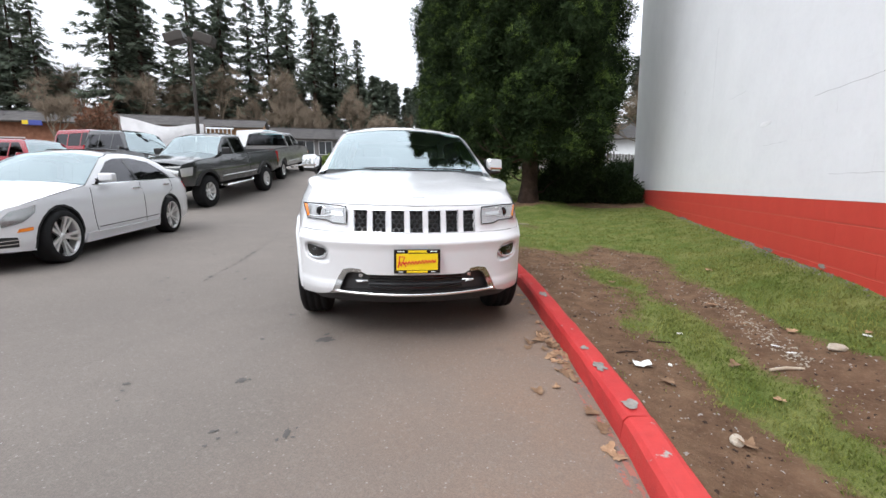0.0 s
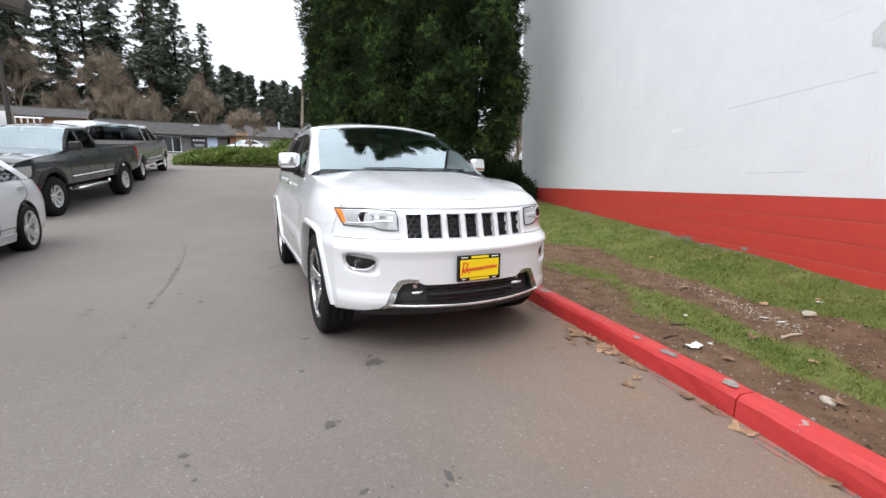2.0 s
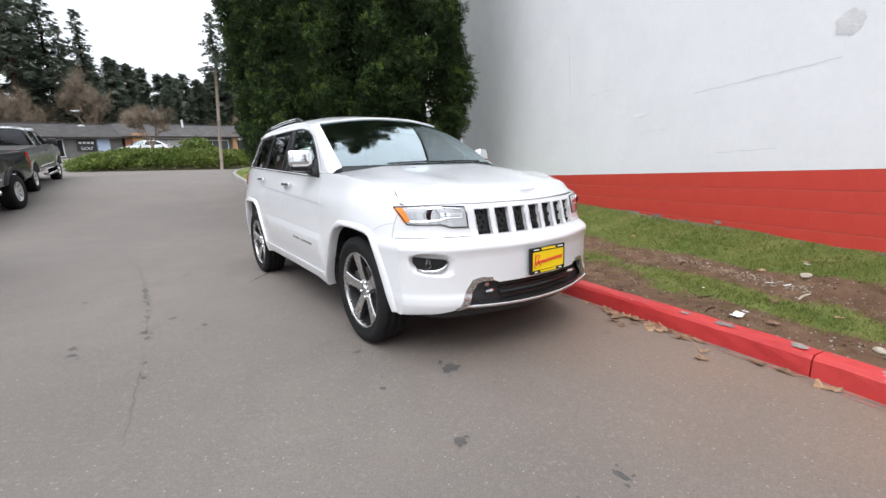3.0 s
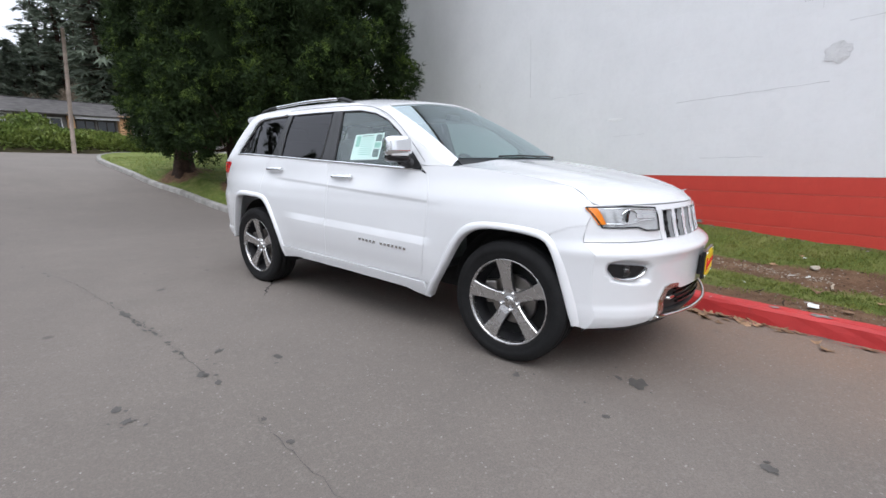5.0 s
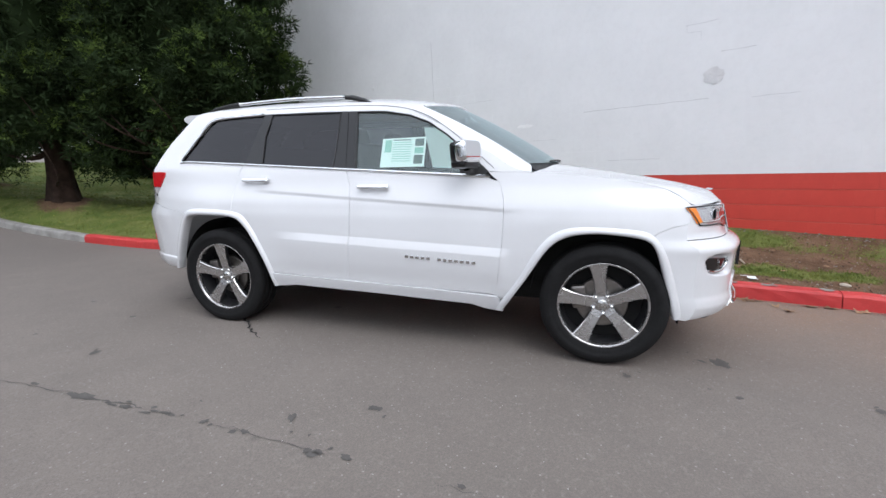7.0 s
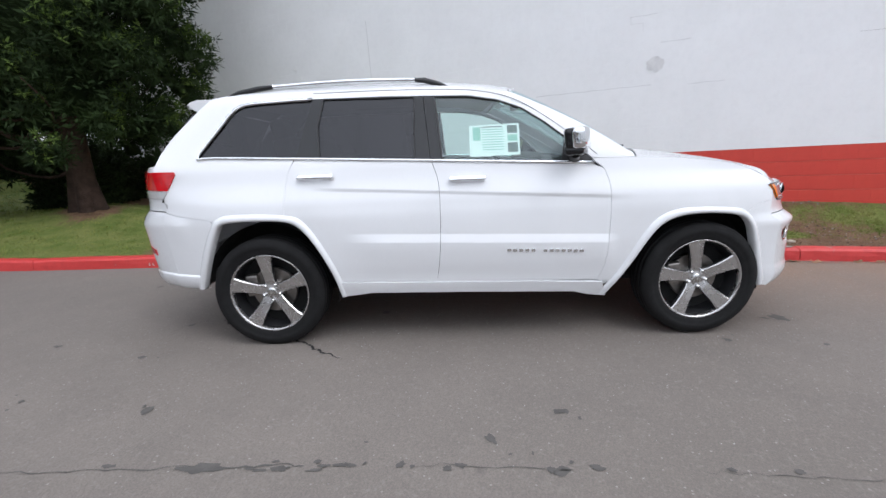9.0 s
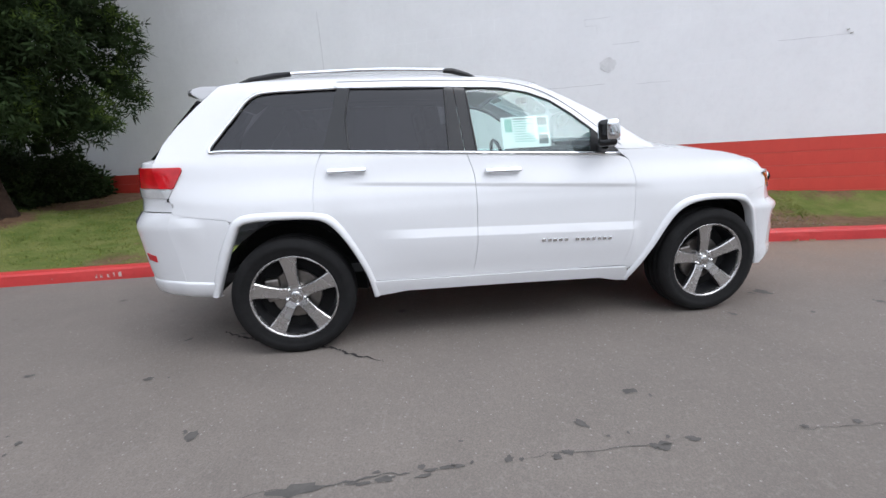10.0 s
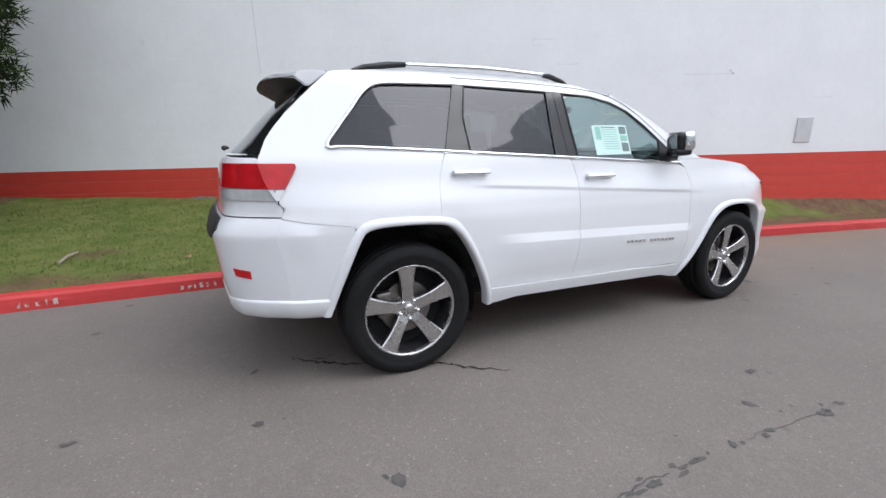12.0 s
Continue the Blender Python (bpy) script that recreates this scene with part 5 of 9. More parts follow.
rear_panel("rear_bumper", mirror_poly([(0, 0.955)] + [(rear_e(z), z) for z in (0.955, 0.935, 0.92, 0.905, 0.89, 0.876, 0.87, 0.864, 0.845, 0.82, 0.78, 0.72, 0.66, 0.62, 0.54, 0.505)] + [(0.4, 0.505), (0, 0.505)]), CAR_WHITE, gap=-0.003, step=0.022)
# the valance below it, swept round the corner with a crease along its top
lip = [(x, side_y(x, 0.47), 0.02 * (x - 3.4)) for x in np.linspace(3.366, re_x(0.47) - 0.01, 10)]
lip += [(rear_x(y, 0.47), y, 0.006) for y in np.linspace(rear_e(0.47), 0, 12)]
lip = resample3(lip + [(x, -y, z) for x, y, z in lip[::-1][1:]], 90)
bm, rows = bmesh.new(), []
for off, z in ((-0.03, 0.528), (0.010, 0.526), (0.019, 0.520), (0.020, 0.512), (0.016, 0.480), (0.006, 0.448), (-0.006, 0.428), (-0.024, 0.417), (-0.07, 0.417)):
    row = []
    for k, p in enumerate(lip):
        a, b = lip[max(k - 1, 0)], lip[min(k + 1, len(lip) - 1)]
        d = Vector((a[1] - b[1], b[0] - a[0])).normalized()
        row.append(bm.verts.new((p[0] + d.x * off, p[1] + d.y * off, p[2] + z)))
    rows.append(row)
for r0, r1 in zip(rows, rows[1:]):
    for k in range(len(lip) - 1):
        bm.faces.new((r0[k], r0[k + 1], r1[k + 1], r1[k]))
bmesh.ops.recalc_face_normals(bm, faces=bm.faces)
part("bumper_valance", bm, CAR_WHITE, jeep, smooth=True)
rear_panel("inner_rear", mirror_poly([(0, 0.92), (0.80, 0.92), (0.83, 0.70), (0.81, 0.515), (0, 0.515)]), CAR_WHITE, -0.010, 0.006, 0, 0.03)
rear_panel("step_pad", mirror_poly([(0, 0.952), (0.62, 0.952), (0.66, 0.90), (0.60, 0.845), (0, 0.845)]), BLACK_TRIM, 0.012, 0.012, 0)
rear_panel("lower_bumper", mirror_poly([(0, 0.46), (0.50, 0.46), (0.46, 0.41), (0, 0.41)]), BLACK_TRIM, -0.07, 0.02, 0)
part("rear_wiper", tube([(rear_x(0, 1.29) - 0.005, 0.34, 1.296), (rear_x(0, 1.29) + 0.012, 0.05, 1.30), (rear_x(0, 1.29) + 0.02, 0.0, 1.295)], [0.007, 0.012, 0.016], 8), BLACK_TRIM, jeep)
for sgn in (1, -1):
    tl = side_panel("tail_light", [(3.482, 1.222), (3.476, 1.203), (3.536, 1.100), (re_x(1.10) + 0.004, 1.102), (re_x(1.15) + 0.004, 1.15), (re_x(1.222) + 0.004, 1.224)], RED_LENS, sgn, 0.010, 0.014, 0, 0.03, label="red tail light with clear lower strip")
    side_panel("clear_strip", [(3.539, 1.096), (3.572, 1.042), (re_x(1.045) + 0.004, 1.043), (re_x(1.095) + 0.004, 1.097)], CLEAR_LENS, sgn, 0.008, 0.012, 0, 0.03, tl)
    side_panel("lamp_shadow_gap", [(3.568, 1.046), (3.580, 1.026), (re_x(1.03) + 0.004, 1.026), (re_x(1.04) + 0.004, 1.042)], GLOSS_BLACK, sgn, 0.009, 0.010, 0, 0.03, tl)
    rear_panel("tail_light_inner", [(sgn * y, z) for y, z in ((rear_e(1.224) + 0.012, 1.224), (rear_e(1.15) + 0.012, 1.15), (rear_e(1.102) + 0.012, 1.102), (0.56, 1.108), (0.52, 1.20), (0.53, 1.224))], RED_LENS, 0.012, 0.012, 0, 0.04, "", tl)
    rear_panel("clear_inner", [(sgn * y, z) for y, z in ((rear_e(1.06) + 0.006, 1.097), (rear_e(1.06) + 0.006, 1.043), (0.60, 1.05), (0.58, 1.100))], CLEAR_LENS, 0.010, 0.012, 0, 0.04, "", tl)
    rear_panel("reflector", [(sgn * y, z) for y, z in ((0.795, 0.690), (0.735, 0.702), (0.74, 0.660), (0.793, 0.648))], RED_LENS, 0.006, 0.008, 0, 0.03)

# dark underside, floor, and the cabin
part("underbody", box((3.9, 1.24, 0.17), (1.25, 0, 0.385), 0.04), UNDERBODY, jeep)
part("engine_bay", box((1.1, 1.3, 0.45), (-0.05, 0, 0.68), 0.03), UNDERBODY, jeep)
part("cabin_floor", box((2.9, 1.50, 0.06), (2.05, 0, 0.50)), DASH, jeep)
part("cargo_cover", box((0.75, 1.45, 0.03), (3.18, 0, 1.16)), DASH, jeep)
part("headliner", sheet([(0.04, -0.9), (0.96, -0.9), (0.96, 0.9), (0.04, 0.9)], lambda u, w: tuple(Vector(roof_pt(u, w)) - Vector((0, 0, 0.05))), 0.15, 0, -1), LINER, jeep)
bm = bmesh.new()
add_box(bm, (0.50, 1.50, 0.22), pose(0.80, 0, 1.115, 0, -6, 0), 0.06, 3)
part("dashboard", bm, DASH, jeep, smooth=True)
part("steering_wheel", tube([(1.20 + 0.10 * math.sin(t) * 0.5, -0.37 + 0.185 * math.cos(t), 1.12 + 0.175 * math.sin(t)) for t in np.linspace(0, math.tau, 26)], 0.016, 8), BLACK_TRIM, jeep, smooth=True)
part("steering_hub", box((0.06, 0.16, 0.10), (1.18, -0.37, 1.12), 0.02), BLACK_TRIM, jeep)


def seat(name, x, y, w):
    bm = bmesh.new()
    add_box(bm, (0.52, w, 0.16), pose(x, y, 0.78, 0, -6, 0), 0.05, 3)
    add_box(bm, (0.15, w * 0.96, 0.66), pose(x + 0.30, y, 1.10, 0, 14, 0), 0.05, 3)
    ob = part(name, bm, SEAT_DARK, jeep, smooth=True)
    for dy in ([0] if w < 0.8 else [-0.42, 0.42]):
        bm = bmesh.new()
        add_box(bm, (0.10, 0.25, 0.17), pose(x + 0.42, y + dy, 1.47, 0, 10, 0), 0.04, 3)
        part("headrest", bm, SEAT_DARK, ob, smooth=True)


seat("front_seat", 1.50, 0.37, 0.52)
seat("front_seat", 1.50, -0.37, 0.52)
seat("rear_seat", 2.45, 0.0, 1.30)
# price sheet stuck inside the passenger's window
on_glass = lambda d: (lambda x, z: (x, side_y(x, z) - d, z))
st = part("window_sticker", sheet([(1.187, 1.247), (1.513, 1.242), (1.513, 1.440), (1.187, 1.447)], on_glass(0.016), 0.1, 0.001, -1), PAPER, jeep, "white price sheet inside the window")
for x0, x1, z0, z1, c in ((1.44, 1.49, 1.345, 1.43, PRINT_GREEN), (1.30, 1.43, 1.425, 1.432, PRINT_DARK), (1.20, 1.265, 1.385, 1.435, PRINT_DARK), (1.20, 1.265, 1.335, 1.375, PRINT_GREEN), (1.20, 1.265, 1.265, 1.325, PRINT_DARK)) + tuple((1.29, 1.43, 1.41 - 0.016 * k, 1.415 - 0.016 * k, PRINT_GREEN) for k in range(9)):
    part("print_bar", sheet([(x0, z0), (x1, z0), (x1, z1), (x0, z1)], on_glass(0.0145), 0.1, 0, -1), c, st)


# wheels
def jeep_wheel():
    prof = [(0.272, -0.105), (0.30, -0.112), (0.345, -0.118), (0.372, -0.108), (0.384, -0.088), (0.386, -0.06), (0.379, -0.056), (0.379, -0.046), (0.387, -0.042), (0.387, -0.004), (0.379, 0.0), (0.379, 0.008), (0.387, 0.012), (0.387, 0.050), (0.379, 0.054), (0.379, 0.062), (0.386, 0.066), (0.384, 0.088), (0.374, 0.106), (0.345, 0.119), (0.322, 0.121), (0.318, 0.118), (0.30, 0.116), (0.285, 0.112), (0.272, 0.105)]
    barrel = lathe([(0.24, -0.10), (0.262, -0.09), (0.262, 0.05), (0.258, 0.085), (0.262, 0.100), (0.272, 0.108), (0.275, 0.102), (0.272, 0.09)], 56)
    w = part("wheel", barrel, RIM_FACE, jeep, "five-spoke polished alloy wheel", True)
    part("tyre", lathe(prof, 72), RUBBER, w, "black road tyre", True)
    part("rim_barrel", lathe([(0.255, 0.075), (0.246, 0.02), (0.24, -0.09)], 48), RIM_DARK, w, smooth=True)
    part("brake_disc", lathe([(0.001, 0.012), (0.155, 0.012), (0.160, 0.006), (0.160, -0.010), (0.001, -0.010)], 40), DISC_STEEL, w, smooth=False)
    part("caliper", box((0.09, 0.06, 0.15), (0.135, 0.02, 0.05), 0.015), DISC_STEEL, w)
    part("rim_back", lathe([(0.001, -0.03), (0.25, -0.03)], 40), UNDERBODY, w)
    for k in range(5):
        a = math.pi / 2 + k * math.tau / 5
        bm = bmesh.new()
        rings = []
        for r, hw, y in ((0.045, 0.040, 0.060), (0.085, 0.034, 0.072), (0.15, 0.037, 0.084), (0.21, 0.045, 0.092), (0.262, 0.056, 0.098)):
            rings.append([bm.verts.new((r * math.cos(a) - s_ * math.sin(a), y + dy, r * math.sin(a) + s_ * math.cos(a))) for s_, dy in ((-hw, -0.034), (-hw, -0.006), (-hw * 0.86, 0.0), (hw * 0.86, 0.0), (hw, -0.006), (hw, -0.034))])
        for r0, r1 in zip(rings, rings[1:]):
            for j in range(5):
                f = bm.faces.new((r0[j], r1[j], r1[j + 1], r0[j + 1]))
                f.material_index = 1 if j in (0, 4) else 0
        bmesh.ops.recalc_face_normals(bm, faces=bm.faces)
        part("spoke", bm, [RIM_FACE, RIM_DARK], w)
        b = a + math.pi / 5
        bm = lathe([(0.001, 0.020), (0.010, 0.018), (0.013, 0.006), (0.013, -0.012)], 10)
        bmesh.ops.translate(bm, verts=bm.verts, vec=(0.058 * math.cos(b), 0.060, 0.058 * math.sin(b)))
        part("lug_nut", bm, CHROME, w, smooth=True)
    part("hub_cap", lathe([(0.001, 0.078), (0.026, 0.077), (0.034, 0.071), (0.037, 0.05)], 24), SILVER_TRIM, w, smooth=True)
    part("hub", lathe([(0.03, 0.062), (0.060, 0.060), (0.075, 0.045), (0.078, 0.01)], 30), RIM_FACE, w, smooth=True)
    return w


w0 = jeep_wheel()
places = [(0.0, 0.812, 0.381, 1, 8), (2.915, 0.815, 0.381, 1, 4), (0.0, -0.812, 0.381, -1, 20), (2.915, -0.815, 0.381, -1, 55)]
for i, (x, y, z, sg, spin) in enumerate(places):
    m = pose(x, y, z, 0, 0, 0 if sg > 0 else 180) @ pose(0, 0, 0, 0, spin, 0)
    if i:
        copy_thing(w0, m)
    else:
        w0.matrix_basis = m


# ---- plants ----
def cloud(name, tv, tf, spots, material, parent=None, seed=1, lo=0.7, hi=1.3, tilt=math.pi, hang=None):
    """One mesh of many copies of a small leaf spray, turned at random; spots: (x, y, z) rows."""
    r = np.random.default_rng(seed)
    tv, spots = np.array(tv, float), np.array(spots, float)
    n, k = len(spots), len(tv)
    a, b, c = r.uniform(0, math.tau, n), r.uniform(-tilt, tilt, n), r.uniform(-tilt, tilt, n)
    ca, sa, cb, sb, cc, sc = np.cos(a), np.sin(a), np.cos(b), np.sin(b), np.cos(c), np.sin(c)
    o, z = np.ones(n), np.zeros(n)
    rz = np.array([[ca, -sa, z], [sa, ca, z], [z, z, o]]).transpose(2, 0, 1)
    ry = np.array([[cb, z, sb], [z, o, z], [-sb, z, cb]]).transpose(2, 0, 1)
    rx = np.array([[o, z, z], [z, cc, -sc], [z, sc, cc]]).transpose(2, 0, 1)
    if hang is not None:
        h = np.array(hang, float)
        ca, sa = np.cos(h), np.sin(h)
        rz = np.array([[ca, -sa, z], [sa, ca, z], [z, z, o]]).transpose(2, 0, 1)
    m = rz @ ry @ rx
    s = r.uniform(lo, hi, n)[:, None, None]
    vs = (np.einsum("nij,kj->nki", m, tv) * s + spots[:, None, :]).reshape(-1, 3)
    fs = np.array(tf, int)
    w = fs.shape[1]
    fa = (fs[None] + (np.arange(n) * k)[:, None, None]).reshape(-1, w)
    me = bpy.data.meshes.new(name)
    me.vertices.add(len(vs)), me.loops.add(fa.size), me.polygons.add(len(fa))
    me.vertices.foreach_set("co", vs.ravel())
    me.loops.foreach_set("vertex_index", fa.ravel())
    me.polygons.foreach_set("loop_start", np.arange(len(fa)) * w)
    me.update(calc_edges=True)
    me.materials.append(material)
    ob = new(name, me)
    if parent:
        ob.parent = parent
    return ob


def spray(n, length, width, spread_, seed):
    """A spray of n bent leaves out of one point."""
    r = random.Random(seed)
    vs, fs = [], []
    for _ in range(n):
        d = Vector((r.gauss(0, 1), r.gauss(0, 1), r.gauss(0, 1) + 0.6)).normalized()
        u = d.cross(Vector((r.random(), r.random(), r.random() + 0.1))).normalized()
        st = d * spread_ * r.random()
        l, w = length * r.uniform(0.7, 1.2), width * r.uniform(0.7, 1.2)
        k = len(vs)
        nn = d.cross(u)
        vs += [tuple(st), tuple(st + d * l * 0.5 + u * w / 2 + nn * w * 0.2), tuple(st + d * l + nn * w * 0.4), tuple(st + d * l * 0.5 - u * w / 2 + nn * w * 0.2)]
        fs.append((k, k + 1, k + 2, k + 3))
    return vs, fs


def tuft(n, length, width, spread_, seed):
    """A tuft of n slim pointed scales out of one point."""
    r = random.Random(seed)
    vs, fs = [], []
    for k in range(n):
        d = Vector((r.gauss(0, 1), r.gauss(0, 1), r.gauss(0, 1) + 0.6)).normalized()
        u = d.cross(Vector((r.random(), r.random(), r.random() + 0.1))).normalized() * width * r.uniform(0.35, 0.6)
        st = d * spread_ * r.random()
        vs += [tuple(st - u), tuple(st + u), tuple(st + d * length * r.uniform(0.7, 1.2))]
        fs.append((3 * k, 3 * k + 1, 3 * k + 2))
    return vs, fs


SPRAY = spray(20, 0.12, 0.040, 0.20, 3)
CORE = spray(16, 0.13, 0.036, 0.24, 5)
FROND = tuft(15, 0.105, 0.030, 0.10, 3)
LIT_FROND = tuft(15, 0.095, 0.028, 0.08, 8)


def evergreen(at, base, height, radius, shift, seed, low, label):
    """A columnar evergreen: fluted trunk, bare low limbs, and billows of fine foliage on upswept boughs, with dark gaps between them."""
    r = random.Random(seed)
    x0, y0 = at
    tree = thing("tree", pose(x0, y0, base), label, "tree", "evergreen trees on the lawn")
    bm = bmesh.new()
    trunk = [(0, 0, -0.25), (0.0, 0.0, 0.05), (0.02, 0.02, 0.5), (0.05, -0.03, 1.6), (0.02, 0.02, height * 0.5), (0, 0, height * 0.9)]
    add_tube(bm, trunk, [0.34, 0.26, 0.20, 0.17, 0.11, 0.03], 18)
    for v in bm.verts:
        a = math.atan2(v.co.y, v.co.x)
        k = 1 + 0.14 * math.sin(a * 5 + v.co.z) + 0.08 * math.sin(a * 9)
        v.co.x *= k
        v.co.y *= k
    part("trunk", bm, BARK, tree, "reddish-brown fluted trunk", True)
    for _ in range(11):
        a, z = r.uniform(0, math.tau), r.uniform(0.35, 1.9)
        l = radius * r.uniform(0.5, 0.85)
        pts = [(0.1 * math.cos(a), 0.1 * math.sin(a), z), (l * 0.4 * math.cos(a), l * 0.4 * math.sin(a), z - 0.12), (l * 0.8 * math.cos(a + 0.15), l * 0.8 * math.sin(a + 0.15), z + 0.1), (l * math.cos(a), l * math.sin(a), z + r.uniform(0.3, 0.8))]
        part("limb", tube(curve_pts(pts, 3), [0.035 - 0.003 * k for k in range(10)], 6), BARK, tree)
    # billows on upswept boughs, over a close dark core; above the eye's reach they are fewer and larger
    puffs, z = [], low
    turn = r.uniform(0, 6)
    while z < height:
        t = (z - low) / (height - low)
        env = radius * min(1.0, 0.84 + 1.6 * t) * (1.0 if t < 0.5 else max(0.10, ((1 - t) / 0.5) ** 0.7))
        big = 1.0 if z < 8.0 else 1.5
        n = max(3, int(env * 4.6 / big))
        turn += 0.7
        for k in range(n):
            a = turn + (k + r.uniform(-0.3, 0.3)) * math.tau / n
            lobe_ = 1 + 0.10 * math.sin(3 * a + seed) + 0.07 * math.sin(5 * a + 0.6 * z + seed)
            pr = r.uniform(0.26, 0.52) * big
            d = (env - pr * 0.8) * lobe_ * r.uniform(0.74, 1.03)
            puffs.append((d * math.cos(a) + shift[0], d * math.sin(a) + shift[1], z + r.uniform(-0.2, 0.2), pr, a, big))
        z += 0.48 * big
    pts, lit_pts, core = [], [], []
    for px, py, pz, pr, a, big in puffs:
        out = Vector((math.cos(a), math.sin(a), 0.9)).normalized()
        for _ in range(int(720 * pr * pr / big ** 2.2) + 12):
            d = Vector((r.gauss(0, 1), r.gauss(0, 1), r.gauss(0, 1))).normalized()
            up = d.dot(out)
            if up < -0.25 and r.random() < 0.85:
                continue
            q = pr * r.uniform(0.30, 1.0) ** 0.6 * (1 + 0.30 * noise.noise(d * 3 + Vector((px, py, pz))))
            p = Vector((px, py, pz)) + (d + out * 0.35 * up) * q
            # tufts that face up and out get the lit colour
            (lit_pts if up > 0.30 and r.random() < 0.60 * up else pts).append(tuple(p))
    # solid filler lumps added inside each billow and round the trunk, to block light and sight
    ball = bmesh.new()
    bmesh.ops.create_icosphere(ball, subdivisions=1, radius=1.0)
    bv, bf = [v.co.copy() for v in ball.verts], [tuple(v.index for v in f.verts) for f in ball.faces]
    ball.free()
    mv, mf = [], []
    for px, py, pz, pr, a, big in puffs:
        k = len(mv)
        mv += [tuple(Vector((px, py, pz)) + Vector((v.x, v.y, v.z * 1.05)) * pr * (0.30 + 0.30 * noise.noise(v * 1.7 + Vector((px, py, pz))))) for v in bv]
        mf += [tuple(k + q for q in f) for f in bf]
    k, ns = len(mv), 14
    zs = np.arange(low + 0.25, height * 0.8, 0.5)
    for z in zs:
        rad = radius * 0.40 * min(1.0, 0.55 + (z - low) * 0.8) * min(1.0, (height - z) / (0.5 * height))
        mv += [((rad * (1 + 0.25 * noise.noise((math.cos(q) * 2, math.sin(q) * 2, z * 0.9 + seed)))) * math.cos(q) + shift[0], (rad * (1 + 0.25 * noise.noise((math.cos(q) * 2, math.sin(q) * 2, z * 0.9 + seed)))) * math.sin(q) + shift[1], float(z)) for q in (math.tau * i / ns for i in range(ns))]
    for i in range(len(zs) - 1):
        mf += [(k + i * ns + j, k + i * ns + (j + 1) % ns, k + (i + 1) * ns + (j + 1) % ns, k + (i + 1) * ns + j) for j in range(ns)]
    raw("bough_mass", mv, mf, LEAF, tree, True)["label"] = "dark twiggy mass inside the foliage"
    for _ in range(int(1250 * radius)):
        z = low + 0.15 + (min(height, 13.0) - low) * r.random()
        a, d = r.uniform(0, math.tau), radius * (1 if z < 7 else 0.8) * 0.74 * r.random() ** 0.25
        core.append((d * math.cos(a) + shift[0], d * math.sin(a) + shift[1], z))
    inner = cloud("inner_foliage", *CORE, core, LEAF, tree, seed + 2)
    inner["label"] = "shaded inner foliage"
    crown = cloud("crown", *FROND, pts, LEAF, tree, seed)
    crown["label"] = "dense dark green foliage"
    cloud("crown_tip", *LIT_FROND, lit_pts, LIT_LEAF, tree, seed + 1, 0.6, 1.1)
    return tree


def foot(x, y):
    q = min(((KERB[k][0] - x) ** 2 + (KERB[k][1] - y) ** 2, k) for k in range(len(KERB)))[1]
    s = KS[q]
    best = min(np.linspace(s - 1.5, s + 1.5, 60), key=lambda w: abs(kerb_at(w)[0].y - y))
    p, nrm = kerb_at(best)
    e = p + nrm * KERB_W
    return lawn_z(x, y, e.x, road_z(p.x, p.y) + KERB_H - 0.02)


evergreen(TREE_A, foot(*TREE_A), 18.0, 2.35, (0.32, 0.45), 11, 1.15, "broad dark evergreen tree beside the white wall")
evergreen(TREE_B, foot(*TREE_B), 19.0, 1.90, (0.0, 0.1), 12, 0.95, "tall dense evergreen tree between two others on the lawn")
evergreen(TREE_C, foot(*TREE_C), 19.0, 1.65, (0.1, 0.1), 13, 0.90, "tall dense evergreen tree at the lawn's far end")


def bush(at, size, n, material, label, seed, leaf=SPRAY, group=""):
    r = random.Random(seed)
    b = thing("bush", pose(*at), label, "bush", group)
    bm = bmesh.new()
    for _ in range(7):
        a = r.uniform(0, math.tau)
        add_tube(bm, [(0, 0, -0.1), (size[0] * 0.3 * math.cos(a), size[1] * 0.3 * math.sin(a), size[2] * 0.5), (size[0] * 0.6 * math.cos(a), size[1] * 0.6 * math.sin(a), size[2] * 0.8)], [0.03, 0.02, 0.008], 5)
    part("stems", bm, BARK, b)
    pts = []
    while len(pts) < n:
        d = Vector((r.gauss(0, 1), r.gauss(0, 1), abs(r.gauss(0, 1)))).normalized()
        q = r.uniform(0.6, 1.0) * (1 + 0.3 * noise.noise(d * 2.5 + Vector(at)))
        pts.append((d.x * q * size[0], d.y * q * size[1], max(0.03, d.z * q * size[2])))
    cloud("foliage", *leaf, pts, material, b, seed, 0.7, 1.3)
    return b


for i, (x, y, sx, h) in enumerate(((0.75, 15.9, 0.9, 0.95), (1.75, 16.3, 0.9, 0.95), (2.55, 16.2, 0.75, 0.9))):
    bush((x, y, foot(x, y)), (sx, 0.7, h), 620, LEAF, "low dark clipped shrub between the tree and the wall", 30 + i, SPRAY, "shrubs by the wall")

for i, (x, y, sx, h) in enumerate(((0.9, 19.9, 1.0, 0.9), (2.1, 19.6, 1.0, 0.8), (3.2, 19.9, 1.0, 0.9))):
    bush((x, y, foot(x, y)), (sx, 0.9, h), 800, LEAF, "dark unclipped evergreen shrub behind the trees", 34 + i, SPRAY, "shrubs by the wall")

# the bank of ground cover at the end of the drive
bank = thing("hedge", pose(-9.6, 29.3, road_z(-9.6, 29.3)), "low sprawling green hedge on a bank at the driveway's end", "hedge")
r = random.Random(9)


def bank_h(u, w):
    return (1.0 - abs(u) ** 4) * (1 - w * w) ** 0.6 * (1.0 + 0.16 * noise.noise((u * 5, w * 2, 1)) + 0.10 * noise.noise((u * 14, w * 5, 4)))


